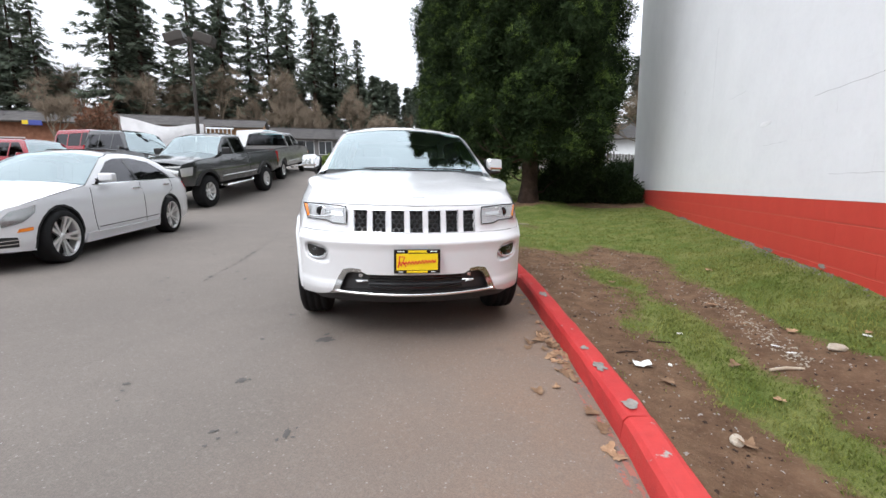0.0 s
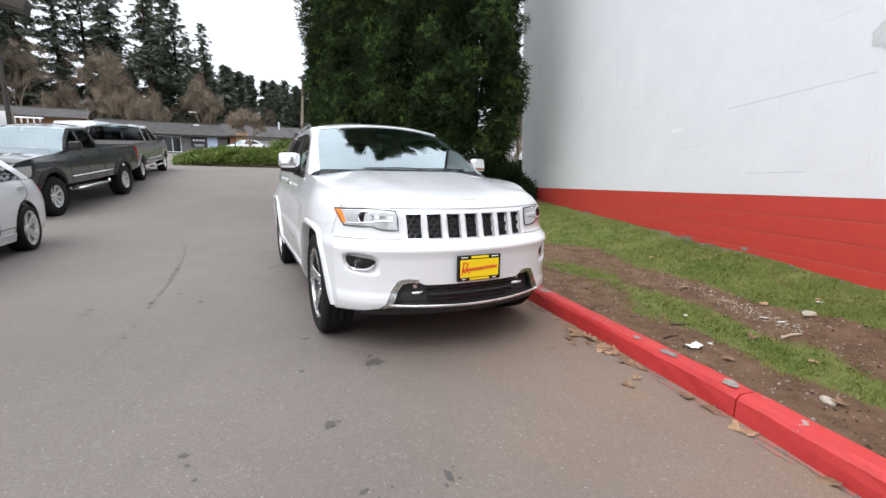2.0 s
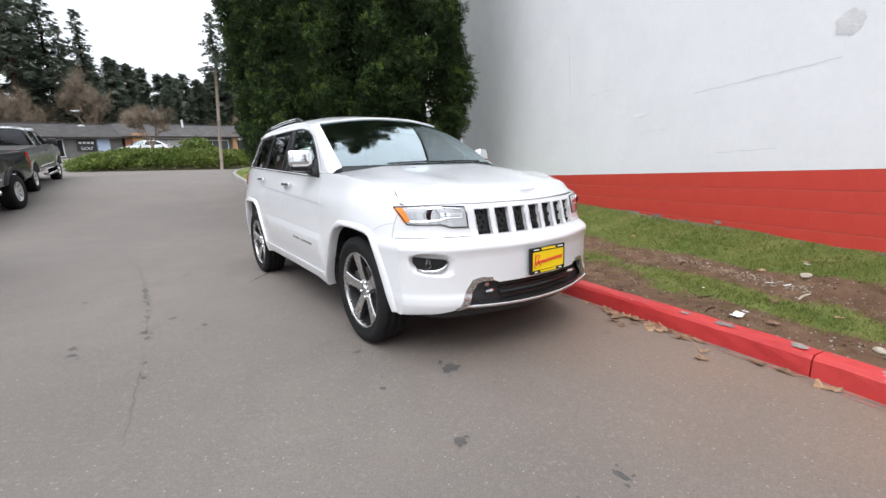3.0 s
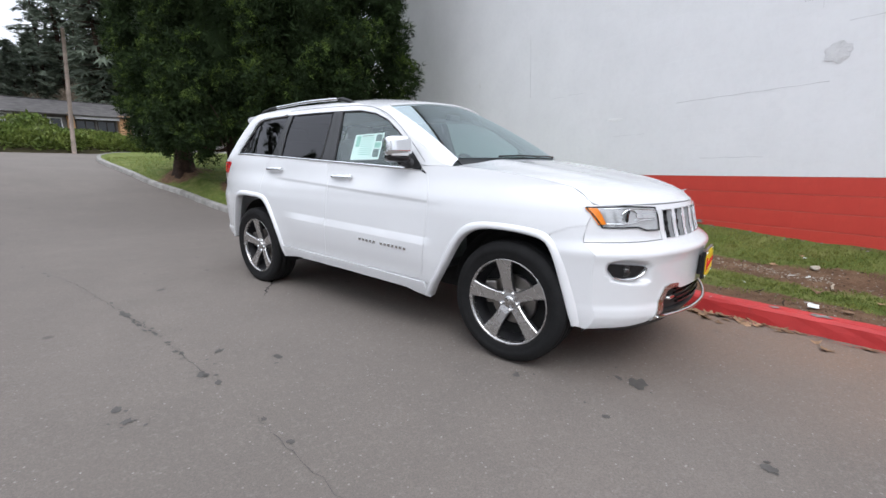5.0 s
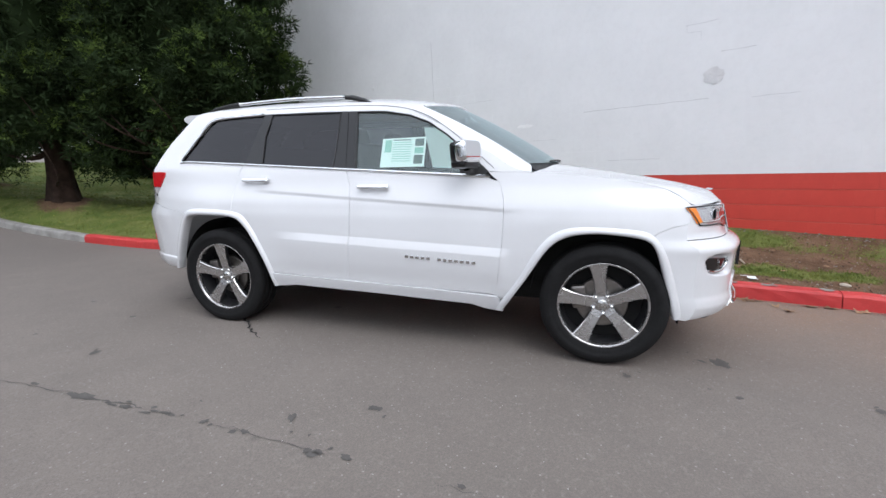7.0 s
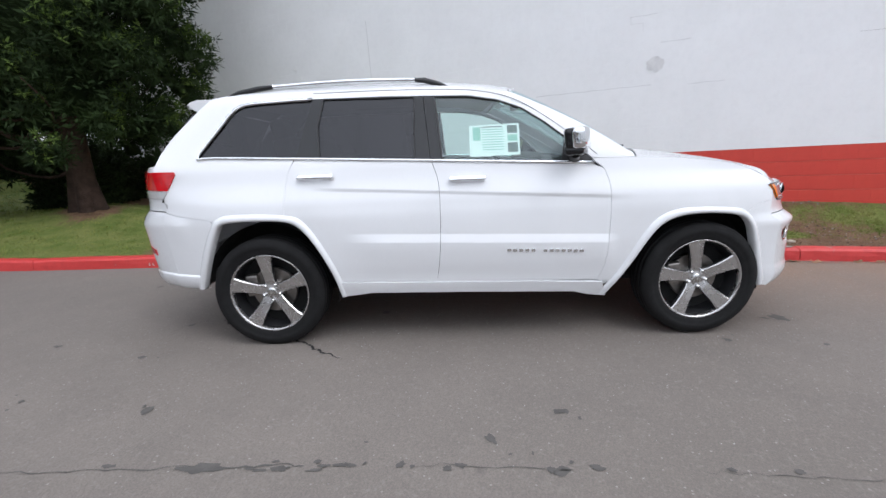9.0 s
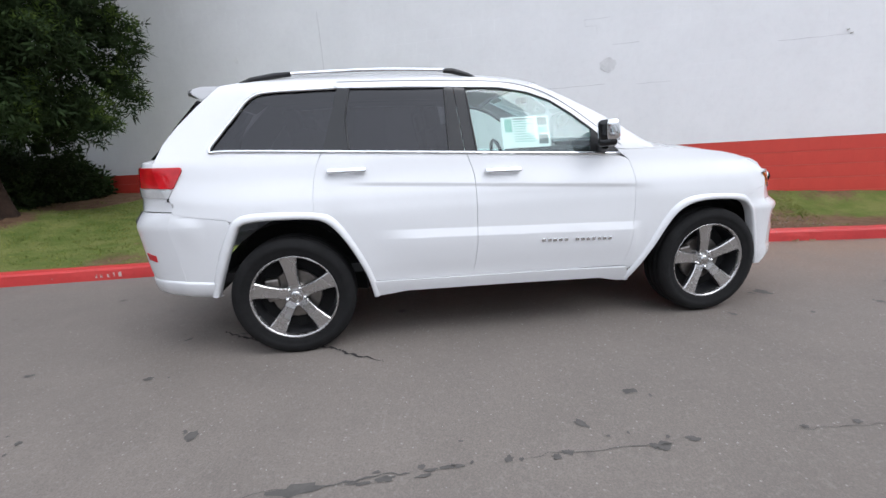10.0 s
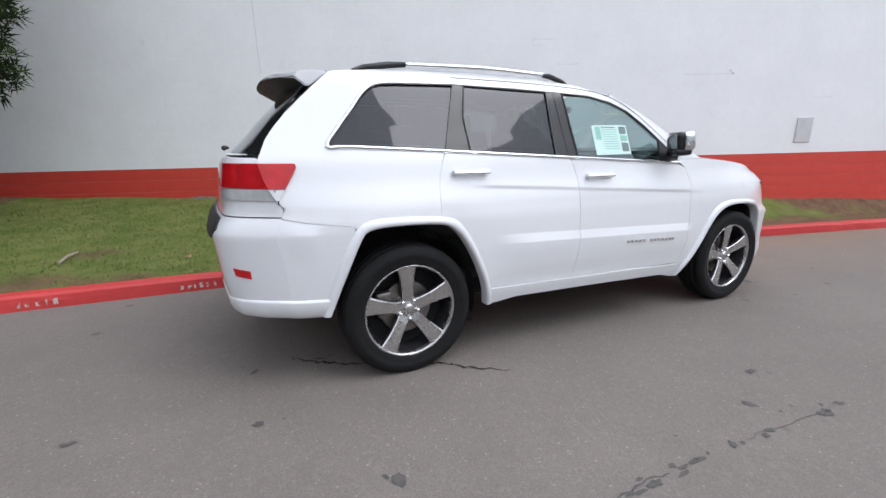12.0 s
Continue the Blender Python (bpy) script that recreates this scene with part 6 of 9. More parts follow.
def bank_pt(u, w):
    d, nrm = Vector((0.868, 0.496)), Vector((-0.496, 0.868))
    q = d * u * 5.4 + nrm * (w * 2.1)
    return q.x, q.y, road_z(-9.6 + q.x, 29.3 + q.y) - road_z(-9.6, 29.3) + bank_h(u, w) * 0.74


v, f = grid(list(np.linspace(-1, 1, 50)), list(np.linspace(-1, 1, 18)), bank_pt)
raw("bank", v, f, EARTH, bank, True)
pts = []
for _ in range(5200):
    p = bank_pt(r.uniform(-0.99, 0.99), r.uniform(-0.97, 0.97))
    pts.append((p[0], p[1], p[2] + r.uniform(-0.02, 0.10)))
cloud("foliage", *spray(9, 0.20, 0.09, 0.16, 4), pts, HEDGE_LEAF, bank, 6, 0.7, 1.3, 0.7)
bush((-10.9, 35.6, road_z(-10.9, 35.6)), (1.3, 1.25, 1.6), 900, HEDGE_LEAF, "rounded clipped green shrub behind the bank", 44, spray(9, 0.22, 0.1, 0.2, 7))

# ---- the wood behind: firs, and bare winter trees ----
def fir_parts(name, height, radius, seed, bare, material, density=1.0):
    """A fir: straight trunk, drooping boughs in loose whorls, each a fan of needle sprays. Returns the thing, standing at the origin."""
    r = random.Random(seed)
    t = thing(name, Matrix(), "tall dark fir tree in the wood behind the buildings", "tree", "firs behind the buildings")
    bm = bmesh.new()
    add_tube(bm, [(0, 0, -1), (0, 0, height * 0.4), (0, 0, height)], [height * 0.014, height * 0.010, 0.02], 7)
    boughs, hang, scale = [], [], []
    z = height * bare
    while z < height * 0.985:
        k = (z / height - bare) / (1 - bare)
        reach = radius * (1 - k) ** 0.75 * r.uniform(0.62, 1.08) + 0.25
        for j in range(r.choice((3, 4, 4, 5))):
            a = r.uniform(0, math.tau)
            l = reach * r.uniform(0.55, 1.1)
            droop = -0.22 * l + 0.10 * l * k
            add_tube(bm, [(0, 0, z), (l * 0.9 * math.cos(a), l * 0.9 * math.sin(a), z + droop)], [0.05, 0.012], 4, False)
            m = max(2, int(l * 3.2 * density))
            for i in range(m):
                d = (i + 0.8) / m
                for _ in range(2):
                    boughs.append((l * d * math.cos(a) + r.gauss(0, 0.16), l * d * math.sin(a) + r.gauss(0, 0.16), z + droop * d + r.gauss(-0.10, 0.14)))
                    hang.append(a + r.gauss(0, 0.6))
        z += height * 0.017 * r.uniform(0.6, 1.4)
    part("trunk", bm, BARK, t, "straight brown trunk")
    vs, fs = [], []
    for q in range(5):
        a = -1.1 + 2.2 * q / 4
        l, w = 0.72 - 0.1 * abs(a), 0.115
        k = len(vs)
        d, u = Vector((math.cos(a), math.sin(a), -0.28 - 0.1 * (q % 2))), Vector((-math.sin(a), math.cos(a), 0))
        vs += [tuple(u * w), tuple(d * l), tuple(-u * w)]
        fs.append((k, k + 1, k + 2))
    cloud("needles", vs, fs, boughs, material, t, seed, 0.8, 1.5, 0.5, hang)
    return t


def bare_tree(height, seed, label, category="tree", group="bare trees behind the buildings", leafy=None):
    """A leafless winter tree: forking limbs and a haze of fine twigs."""
    r = random.Random(seed)
    t = thing("bare_tree", Matrix(), label, category, group)
    bm = bmesh.new()
    ends = []

    def limb(p, d, l, rad, depth):
        q = p + d * l
        mid_ = p + d * l * 0.5 + Vector((r.gauss(0, 0.04), r.gauss(0, 0.04), 0)) * l
        add_tube(bm, [p, mid_, q], [rad, rad * 0.8, rad * 0.6], 5 if depth < 2 else 3, False)
        if depth == 4:
            ends.append((q, d))
            return
        for _ in range(3 if depth else 5):
            e = (d + Vector((r.gauss(0, 0.42), r.gauss(0, 0.42), r.gauss(0.12, 0.22)))).normalized()
            limb(p + d * l * r.uniform(0.55, 1.0), e, l * r.uniform(0.55, 0.8), rad * 0.55, depth + 1)

    limb(Vector((0, 0, -0.3)), Vector((0, 0, 1)), height * 0.30, height * 0.016, 0)
    part("trunk", bm, TWIG, t)
    pts = [tuple(q + Vector((r.gauss(0, 0.3), r.gauss(0, 0.3), r.gauss(0, 0.3))) * height * 0.06) for q, d in ends]
    vs, fs = [], []
    for q in range(30):
        d = Vector((r.gauss(0, 0.45), r.gauss(0, 0.6), r.uniform(0.1, 1))).normalized()
        u = d.cross(Vector((0.3, 0.5, 0.2))).normalized()
        k = len(vs)
        l = height * 0.11 * r.uniform(0.5, 1.1)
        vs += [tuple(-u * 0.012), tuple(u * 0.012), tuple(d * l)]
        fs.append((k, k + 1, k + 2))
    cloud("crown", vs, fs, pts, TWIG, t, seed, 0.7, 1.3, 0.5)
    if leafy:
        cloud("dead_leaves", *spray(6, 0.2, 0.12, 0.2, 5), [tuple(q + Vector((r.gauss(0, 0.4), r.gauss(0, 0.4), r.gauss(0, 0.4)))) for q, d in ends for _ in range(6)], leafy, t, seed)
    return t


def plant(kinds, rows, seed, slim=1.0):
    """Stands copies of the kinds at (x, y, height) rows, each turned and scaled a little differently."""
    r = random.Random(seed)
    used = set()
    for i, (x, y, h) in enumerate(rows):
        k, h0 = kinds[i % len(kinds)]
        s = h / h0
        m = pose(x, y, road_z(x, y) - 0.3, 0, 0, r.uniform(0, 360)) @ Matrix.Diagonal((slim * s * r.uniform(0.9, 1.1), slim * s * r.uniform(0.9, 1.1), s, 1))
        if k.name in used:
            c = copy_thing(k, m)
            c.matrix_basis = m
        else:
            k.matrix_basis = m
            used.add(k.name)


FIRS = [(fir_parts("fir", 30, 5.6, 50, 0.12, HAZED_NEEDLE, 0.62), 30), (fir_parts("fir", 30, 4.6, 51, 0.26, HAZED_NEEDLE, 0.55), 30), (fir_parts("fir", 30, 6.6, 52, 0.08, HAZED_NEEDLE, 0.62), 30), (fir_parts("fir", 30, 3.6, 53, 0.38, HAZED_NEEDLE, 0.6), 30)]
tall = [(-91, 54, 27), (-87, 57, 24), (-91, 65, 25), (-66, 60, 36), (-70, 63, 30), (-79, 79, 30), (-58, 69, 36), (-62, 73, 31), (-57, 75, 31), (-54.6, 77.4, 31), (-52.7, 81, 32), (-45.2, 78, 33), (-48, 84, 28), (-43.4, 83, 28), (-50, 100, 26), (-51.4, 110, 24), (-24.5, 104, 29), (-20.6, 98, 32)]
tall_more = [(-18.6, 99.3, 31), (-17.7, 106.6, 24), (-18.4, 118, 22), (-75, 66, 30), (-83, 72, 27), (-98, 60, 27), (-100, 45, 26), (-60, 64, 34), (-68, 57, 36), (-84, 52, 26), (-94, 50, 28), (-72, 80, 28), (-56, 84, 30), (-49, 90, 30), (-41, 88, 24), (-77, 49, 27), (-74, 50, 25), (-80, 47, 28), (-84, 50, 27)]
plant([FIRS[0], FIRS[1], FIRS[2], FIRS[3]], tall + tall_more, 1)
SMALL_FIRS = [(fir_parts("fir", 16, 3.0, 61, 0.05, HAZED_NEEDLE, 0.5), 16), (fir_parts("fir", 16, 2.5, 62, 0.08, HAZED_NEEDLE, 0.5), 16)]
rows = []
r = random.Random(21)
for i in range(70):
    t = i / 69
    rows.append((-46 + 50 * t + r.uniform(-2, 2), 96 + 16 * math.sin(t * 2.6) + r.uniform(-6, 6), r.uniform(12.5, 18.5)))
for i in range(16):
    rows.append((8 + i * 4.5 + r.uniform(-2, 2), 84 - i * 1.0 + r.uniform(-5, 5), r.uniform(12, 20)))
for i in range(9):
    rows.append((-13 + i * 2.4 + r.uniform(-1, 1), 78 + r.uniform(-4, 6), r.uniform(25, 31)))
for i in range(26):
    rows.append((-72 + 50 * i / 25 + r.uniform(-1.5, 1.5), 74 + 14 * i / 25 + r.uniform(-3, 5), r.uniform(11, 16)))
plant(SMALL_FIRS, rows, 2)
# firs added out of view behind the lot, for the car windows to reflect
ring = [(60 * math.cos(a) - 12 + r.uniform(-5, 5), 48 * math.sin(a) + 2 + r.uniform(-5, 5), r.uniform(17, 27)) for a in np.linspace(math.radians(150), math.radians(285), 20)]
plant([FIRS[2], FIRS[0]], ring, 3)
BARE = [(bare_tree(9, 71, "leafless brown winter tree behind the low buildings"), 9), (bare_tree(9, 72, "leafless brown winter tree behind the low buildings"), 9), (bare_tree(9, 73, "leafless brown winter tree behind the low buildings"), 9)]
rows = []
for i in range(66):
    t = i / 65
    rows.append((-82 + 66 * t + r.uniform(-3, 3), 44 + 42 * t + r.uniform(-2, 9) + 4, r.choice((10, 12, 13, 15, 17, 20)) * r.uniform(0.9, 1.1) * (1 if t < 0.68 else 0.55)))
plant(BARE, rows, 4, 0.62)
near = bare_tree(8, 80, "bare pale-barked tree beyond the wall's end", group="")
near.matrix_basis = pose(5.0, 27.0, road_z(5.0, 27.0))
a = bare_tree(6.5, 81, "small bare tree on the bank before the shops", group="")
a.matrix_basis = pose(-17.0, 44.5, road_z(-17, 44.5))
rus = bare_tree(6.2, 82, "small winter tree with dead russet leaves", group="", leafy=RUSSET)
rus.matrix_basis = pose(-34.6, 28.4, road_z(-34.6, 28.4)) @ Matrix.Diagonal((0.7, 0.7, 1.05, 1))
c = bare_tree(9, 83, "bare tree among the parked cars", group="")
c.matrix_basis = pose(-42.0, 30.0, road_z(-42, 30))


# ---- the other vehicles ----
def car_frame(front, rear, z_f, z_r, half, right=True):
    """A frame with x from the front to the rear axle, y to the car's right, z up, from two wheel feet on one side."""
    f, q = Vector((*front, z_f)), Vector((*rear, z_r))
    x = (q - f).normalized()
    y = Vector((0, 0, 1)).cross(x).normalized()
    z = x.cross(y)
    o = f - y * half * (1 if right else -1)
    return Matrix(((x.x, y.x, z.x, o.x), (x.y, y.y, z.y, o.y), (x.z, y.z, z.z, o.z), (0, 0, 0, 1)))


def road_wheel(parent, r, rim, width, spokes, bright, wide=0.35, pairs=False):
    tyre = [(rim * 1.0, -width / 2), (r * 0.93, -width / 2 - 0.008), (r * 0.985, -width * 0.42), (r, -width * 0.3), (r, width * 0.3), (r * 0.985, width * 0.42), (r * 0.93, width / 2 + 0.008), (rim * 1.0, width / 2)]
    w = part("wheel", lathe([(rim, -width * 0.4), (rim * 0.95, width * 0.3), (rim, width * 0.5), (rim * 1.02, width * 0.46)], 36), bright, parent, "alloy wheel", True)
    part("tyre", lathe(tyre, 44), RUBBER, w, "black tyre", True)
    part("rim_back", lathe([(0.001, -0.02), (rim * 0.97, -0.02)], 30), UNDERBODY, w)
    for k in range(spokes):
        a = (k // 2 * 2 + (0.5 if k % 2 else -0.5) * 0.62) * math.tau / spokes if pairs else k * math.tau / spokes
        bm = bmesh.new()
        rings = []
        for q, hw, y in ((0.12, wide * 0.30, width * 0.28), (0.5, wide * 0.24, width * 0.34), (0.98, wide * 0.34, width * 0.44)):
            rr = rim * q
            rings.append([bm.verts.new((rr * math.cos(a) - s_ * math.sin(a), y + dy, rr * math.sin(a) + s_ * math.cos(a))) for s_, dy in ((-hw * rim, -0.03), (-hw * rim, 0), (hw * rim, 0), (hw * rim, -0.03))])
        for r0, r1 in zip(rings, rings[1:]):
            for j in range(3):
                bm.faces.new((r0[j], r1[j], r1[j + 1], r0[j + 1]))
        bmesh.ops.recalc_face_normals(bm, faces=bm.faces)
        part("spoke", bm, bright, w)
    part("hub_cap", lathe([(0.001, width * 0.36), (rim * 0.16, width * 0.34), (rim * 0.2, width * 0.2)], 16), bright, w, smooth=True)
    return w


class Shell:
    """A car's skin: half-width by height, drawn in at the nose and tail; panels are cut from it."""

    def __init__(self, ob, half, table, x0, x1, nose=0.14, tail=0.10, ln=0.7, lt=0.6):
        self.ob, self.half, self.t, self.x0, self.x1, self.nose, self.tail, self.ln, self.lt = ob, half, soft_table(table, 0.03), x0, x1, nose, tail, ln, lt

    def y(self, x, z):
        b = self.half * self.t(z)
        if x < self.x0 + self.ln:
            b -= self.nose * min(1.3, (self.x0 + self.ln - x) / self.ln) ** 2.2
        if x > self.x1 - self.lt:
            b -= self.tail * min(1.3, (x - self.x1 + self.lt) / self.lt) ** 2.2
        return b

    def side(self, name, poly, material, off=0.0, thick=0.02, step=0.08, label="", parent=None, sides=(1, -1)):
        obs = []
        for sg in sides:
            bm = sheet(poly, lambda x, z: (x, sg * (self.y(x, z) + off), z), step, thick, -sg, step * 1.6)
            if not thick:
                face_out(bm, (1.4, 0, 0.7))
            obs.append(part(name, bm, material, parent or self.ob, label))
        return obs

    def over(self, name, line, material, crown=0.03, off=0.0, w0=-1.0, w1=1.0, n=13, label="", parent=None, bow=0.0, power=2.6):
        """A panel carried across the car along the (x, z) line; bow: how far its middle leads its ends, in x."""
        line = curve_pts(line, 4)
        bm, rows = bmesh.new(), []
        for x, z in line:
            row = []
            for k in range(n):
                w = w0 + (w1 - w0) * k / (n - 1)
                row.append(bm.verts.new((x - bow * (1 - w * w), w * (self.y(x, z) - 0.004 + off * 0), z + off + crown * (1 - abs(w) ** power))))
            rows.append(row)
        for r0, r1 in zip(rows, rows[1:]):
            for k in range(n - 1):
                bm.faces.new((r0[k], r0[k + 1], r1[k + 1], r1[k]))
        return part(name, face_out(bm, ((self.x0 + self.x1) / 2, 0, 0.6)), material, parent or self.ob, label, True)


def arch_line(cx, cz, r, zb, n=12, flat=1.0):
    a0 = math.asin(min(1, max(-1, (zb - cz) / r)))
    return [(cx + r * math.cos(t) * flat, cz + r * math.sin(t)) for t in np.linspace(a0, math.pi - a0, n)]


def seam(sh, pts, parent, material=UNDERBODY, rad=0.004):
    for sg in (1, -1):
        part("door_seam", tube([(x, sg * (sh.y(x, z) + 0.001), z) for x, z in curve_pts(pts, 3)], rad, 4), material, parent)


def handle(sh, x, z, material, parent):
    for sg in (1, -1):
        part("door_handle", box((0.20, 0.03, 0.03), (x, sg * (sh.y(x, z) + 0.018), z), 0.01), material, parent)


def side_mirror(sh, x, z, material, parent, size=(0.12, 0.2, 0.14)):
    for sg in (1, -1):
        bm = bmesh.new()
        add_box(bm, size, pose(x, sg * (sh.y(x, z) + size[1] * 0.72), z + 0.04), 0.035, 3)
        mm = part("door_mirror", bm, material, parent, smooth=True)
        part("mirror_arm", box((0.06, 0.14, 0.05), (x, sg * (sh.y(x, z) + 0.03), z), 0.015), BLACK_TRIM, mm)


def wheels(ob, kind, axles, y, r, spin=(10, 30, 50, 70)):
    i = 0
    for x in axles:
        for sg in (1, -1):
            m = pose(x, sg * y, r, 0, 0, 0 if sg > 0 else 180) @ pose(0, 0, 0, 0, spin[i], 0)
            if i:
                copy_thing(kind, m)
            else:
                kind.matrix_basis = m
            i += 1


def sedan(m, paint, label, name="sedan", scale_len=1.0, amber=True):
    ob = thing(name, m, label, "car")
    sh = Shell(ob, 0.885, [(0.2, 0.93), (0.35, 0.985), (0.6, 1.0), (0.78, 0.985), (0.92, 0.93), (1.15, 0.80), (1.36, 0.66), (1.45, 0.5)], -0.80, 3.80, 0.20, 0.16)
    R, WB = 0.325, 2.76
    af, ar = arch_line(0, R, 0.385, 0.22), arch_line(WB, R, 0.385, 0.22)
    lower = [(-0.74, 0.25), (-0.79, 0.42), (-0.76, 0.60), (-0.66, 0.72), (-0.2, 0.82), (0.35, 0.90), (0.62, 0.935), (1.5, 0.955), (2.4, 0.985), (3.0, 1.0), (3.55, 1.005), (3.76, 0.975), (3.80, 0.70), (3.78, 0.45), (3.70, 0.28)] + ar + [(2.2, 0.20), (0.6, 0.19)] + af
    sh.side("body_side", lower, paint, label="")
    sh.side("wheel_lip", [(p[0], p[1]) for p in arch_line(0, R, 0.40, 0.24)] + arch_line(0, R, 0.372, 0.24)[::-1], UNDERBODY, 0.001, 0.05)
    sh.side("wheel_lip", arch_line(WB, R, 0.40, 0.24) + arch_line(WB, R, 0.372, 0.24)[::-1], UNDERBODY, 0.001, 0.05)
    glass_frame = [(0.60, 0.93), (0.95, 1.12), (1.32, 1.315), (1.62, 1.385), (2.1, 1.405), (2.6, 1.375), (2.95, 1.27), (3.32, 1.02), (3.10, 0.995), (2.90, 1.13), (2.60, 1.28), (2.1, 1.335), (1.66, 1.32), (1.40, 1.265), (1.05, 1.085), (0.80, 0.945)]
    sh.side("window_frame", glass_frame, paint)
    sh.side("front_side_window", [(0.80, 0.945), (1.05, 1.085), (1.40, 1.265), (1.66, 1.32), (1.87, 1.33), (1.90, 0.965)], TINTED, -0.006, 0, 0.15)
    sh.side("rear_side_window", [(1.94, 0.965), (1.92, 1.332), (2.1, 1.335), (2.60, 1.28), (2.90, 1.13), (3.02, 0.995)], TINTED, -0.006, 0, 0.15)
    sh.side("centre_pillar", [(1.89, 0.96), (1.86, 1.335), (1.93, 1.337), (1.95, 0.96)], GLOSS_BLACK, -0.002, 0.01)
    sh.side("window_moulding", [(0.75, 0.938), (1.9, 0.962), (3.2, 0.998), (3.2, 1.012), (1.9, 0.976), (0.75, 0.952)], CHROME, 0.004, 0.006)
    sh.over("front_bumper", [(-0.76, 0.20), (-0.80, 0.35), (-0.79, 0.50), (-0.74, 0.62), (-0.66, 0.70)], paint, 0.0, bow=0.16)
    sh.over("hood", [(-0.66, 0.70), (-0.45, 0.77), (-0.1, 0.84), (0.30, 0.90), (0.58, 0.935)], paint, 0.07, bow=0.14)
    sh.over("windscreen", [(0.60, 0.945), (1.0, 1.16), (1.30, 1.31), (1.42, 1.345)], SCREEN, 0.06, bow=0.16).visible_shadow = False
    sh.over("roof", [(1.42, 1.345), (1.65, 1.390), (2.1, 1.405), (2.6, 1.372)], paint, 0.05, bow=0.10)
    sh.over("rear_window", [(2.6, 1.372), (2.85, 1.305), (3.1, 1.17), (3.32, 1.02)], TINTED, 0.05, bow=0.05).visible_shadow = False
    sh.over("boot_lid", [(3.32, 1.02), (3.55, 1.015), (3.77, 0.985), (3.80, 0.72), (3.79, 0.45), (3.70, 0.28)], paint, 0.03, bow=-0.10)
    part("cabin", box((2.3, 1.2, 0.5), (1.9, 0, 0.72), 0.05), DASH, ob)
    part("underbody", box((4.0, 1.45, 0.25), (1.4, 0, 0.34), 0.04), UNDERBODY, ob)
    for sx in (1.45, 2.35):
        for sy in (0.36, -0.36):
            bm = bmesh.new()
            add_box(bm, (0.14, 0.46, 0.62), pose(sx, sy, 0.95, 0, 14, 0), 0.05)
            part("seat", bm, SEAT_DARK, ob, smooth=True)
    seam(sh, [(0.66, 0.90), (0.60, 0.7), (0.62, 0.45), (0.70, 0.26)], ob)
    seam(sh, [(1.92, 0.95), (1.90, 0.6), (1.93, 0.26)], ob)
    seam(sh, [(2.98, 1.0), (2.90, 0.80), (2.52, 0.62), (2.34, 0.3)], ob)
    sh.side("side_skirt", [(0.44, 0.30), (2.34, 0.30), (2.36, 0.19), (0.42, 0.18)], paint, 0.028, 0.04)
    part("sunroof", box((0.55, 0.8, 0.012), (2.05, 0, 1.462), 0.004), GLOSS_BLACK, ob)
    seam(sh, [(0.7, 0.36), (1.5, 0.37), (2.32, 0.38)], ob, BLACK_TRIM, 0.006)
    handle(sh, 1.72, 0.86, CHROME, ob)
    handle(sh, 2.72, 0.89, CHROME, ob)
    side_mirror(sh, 0.92, 1.0, paint, ob, (0.13, 0.19, 0.12))
    for hl in sh.side("headlight", [(-0.70, 0.52), (-0.72, 0.60), (-0.62, 0.69), (-0.35, 0.745), (-0.38, 0.66), (-0.52, 0.56)], SILVER_TRIM, 0.004, 0.01, 0.04, "clear headlight"):
        pass
    sh.side("lamp_cover", [(-0.70, 0.52), (-0.72, 0.60), (-0.62, 0.69), (-0.35, 0.745), (-0.38, 0.66), (-0.52, 0.56)], LAMP_GLASS, 0.014, 0.008, 0.04)
    if amber:
        sh.side("side_marker", [(-0.58, 0.45), (-0.56, 0.49), (-0.42, 0.50), (-0.42, 0.46)], AMBER, 0.006, 0.008, 0.04)
    sh.side("air_intake", [(-0.76, 0.30), (-0.77, 0.42), (-0.58, 0.40), (-0.56, 0.29)], BLACK_TRIM, 0.003, 0.006, 0.04)
    for z in (0.325, 0.365):
        sh.side("intake_bar", [(-0.76, z), (-0.57, z), (-0.57, z + 0.01), (-0.76, z + 0.01)], CHROME, 0.007, 0.004, 0.04)
    sh.side("tail_light", [(3.72, 0.74), (3.71, 0.92), (3.48, 0.93), (3.55, 0.80)], RED_LENS, 0.005, 0.01, 0.04)
    w = road_wheel(ob, R, 0.248, 0.22, 10, ALLOY, 0.26, True)
    wheels(ob, w, (0, WB), 0.79, R)
    return ob


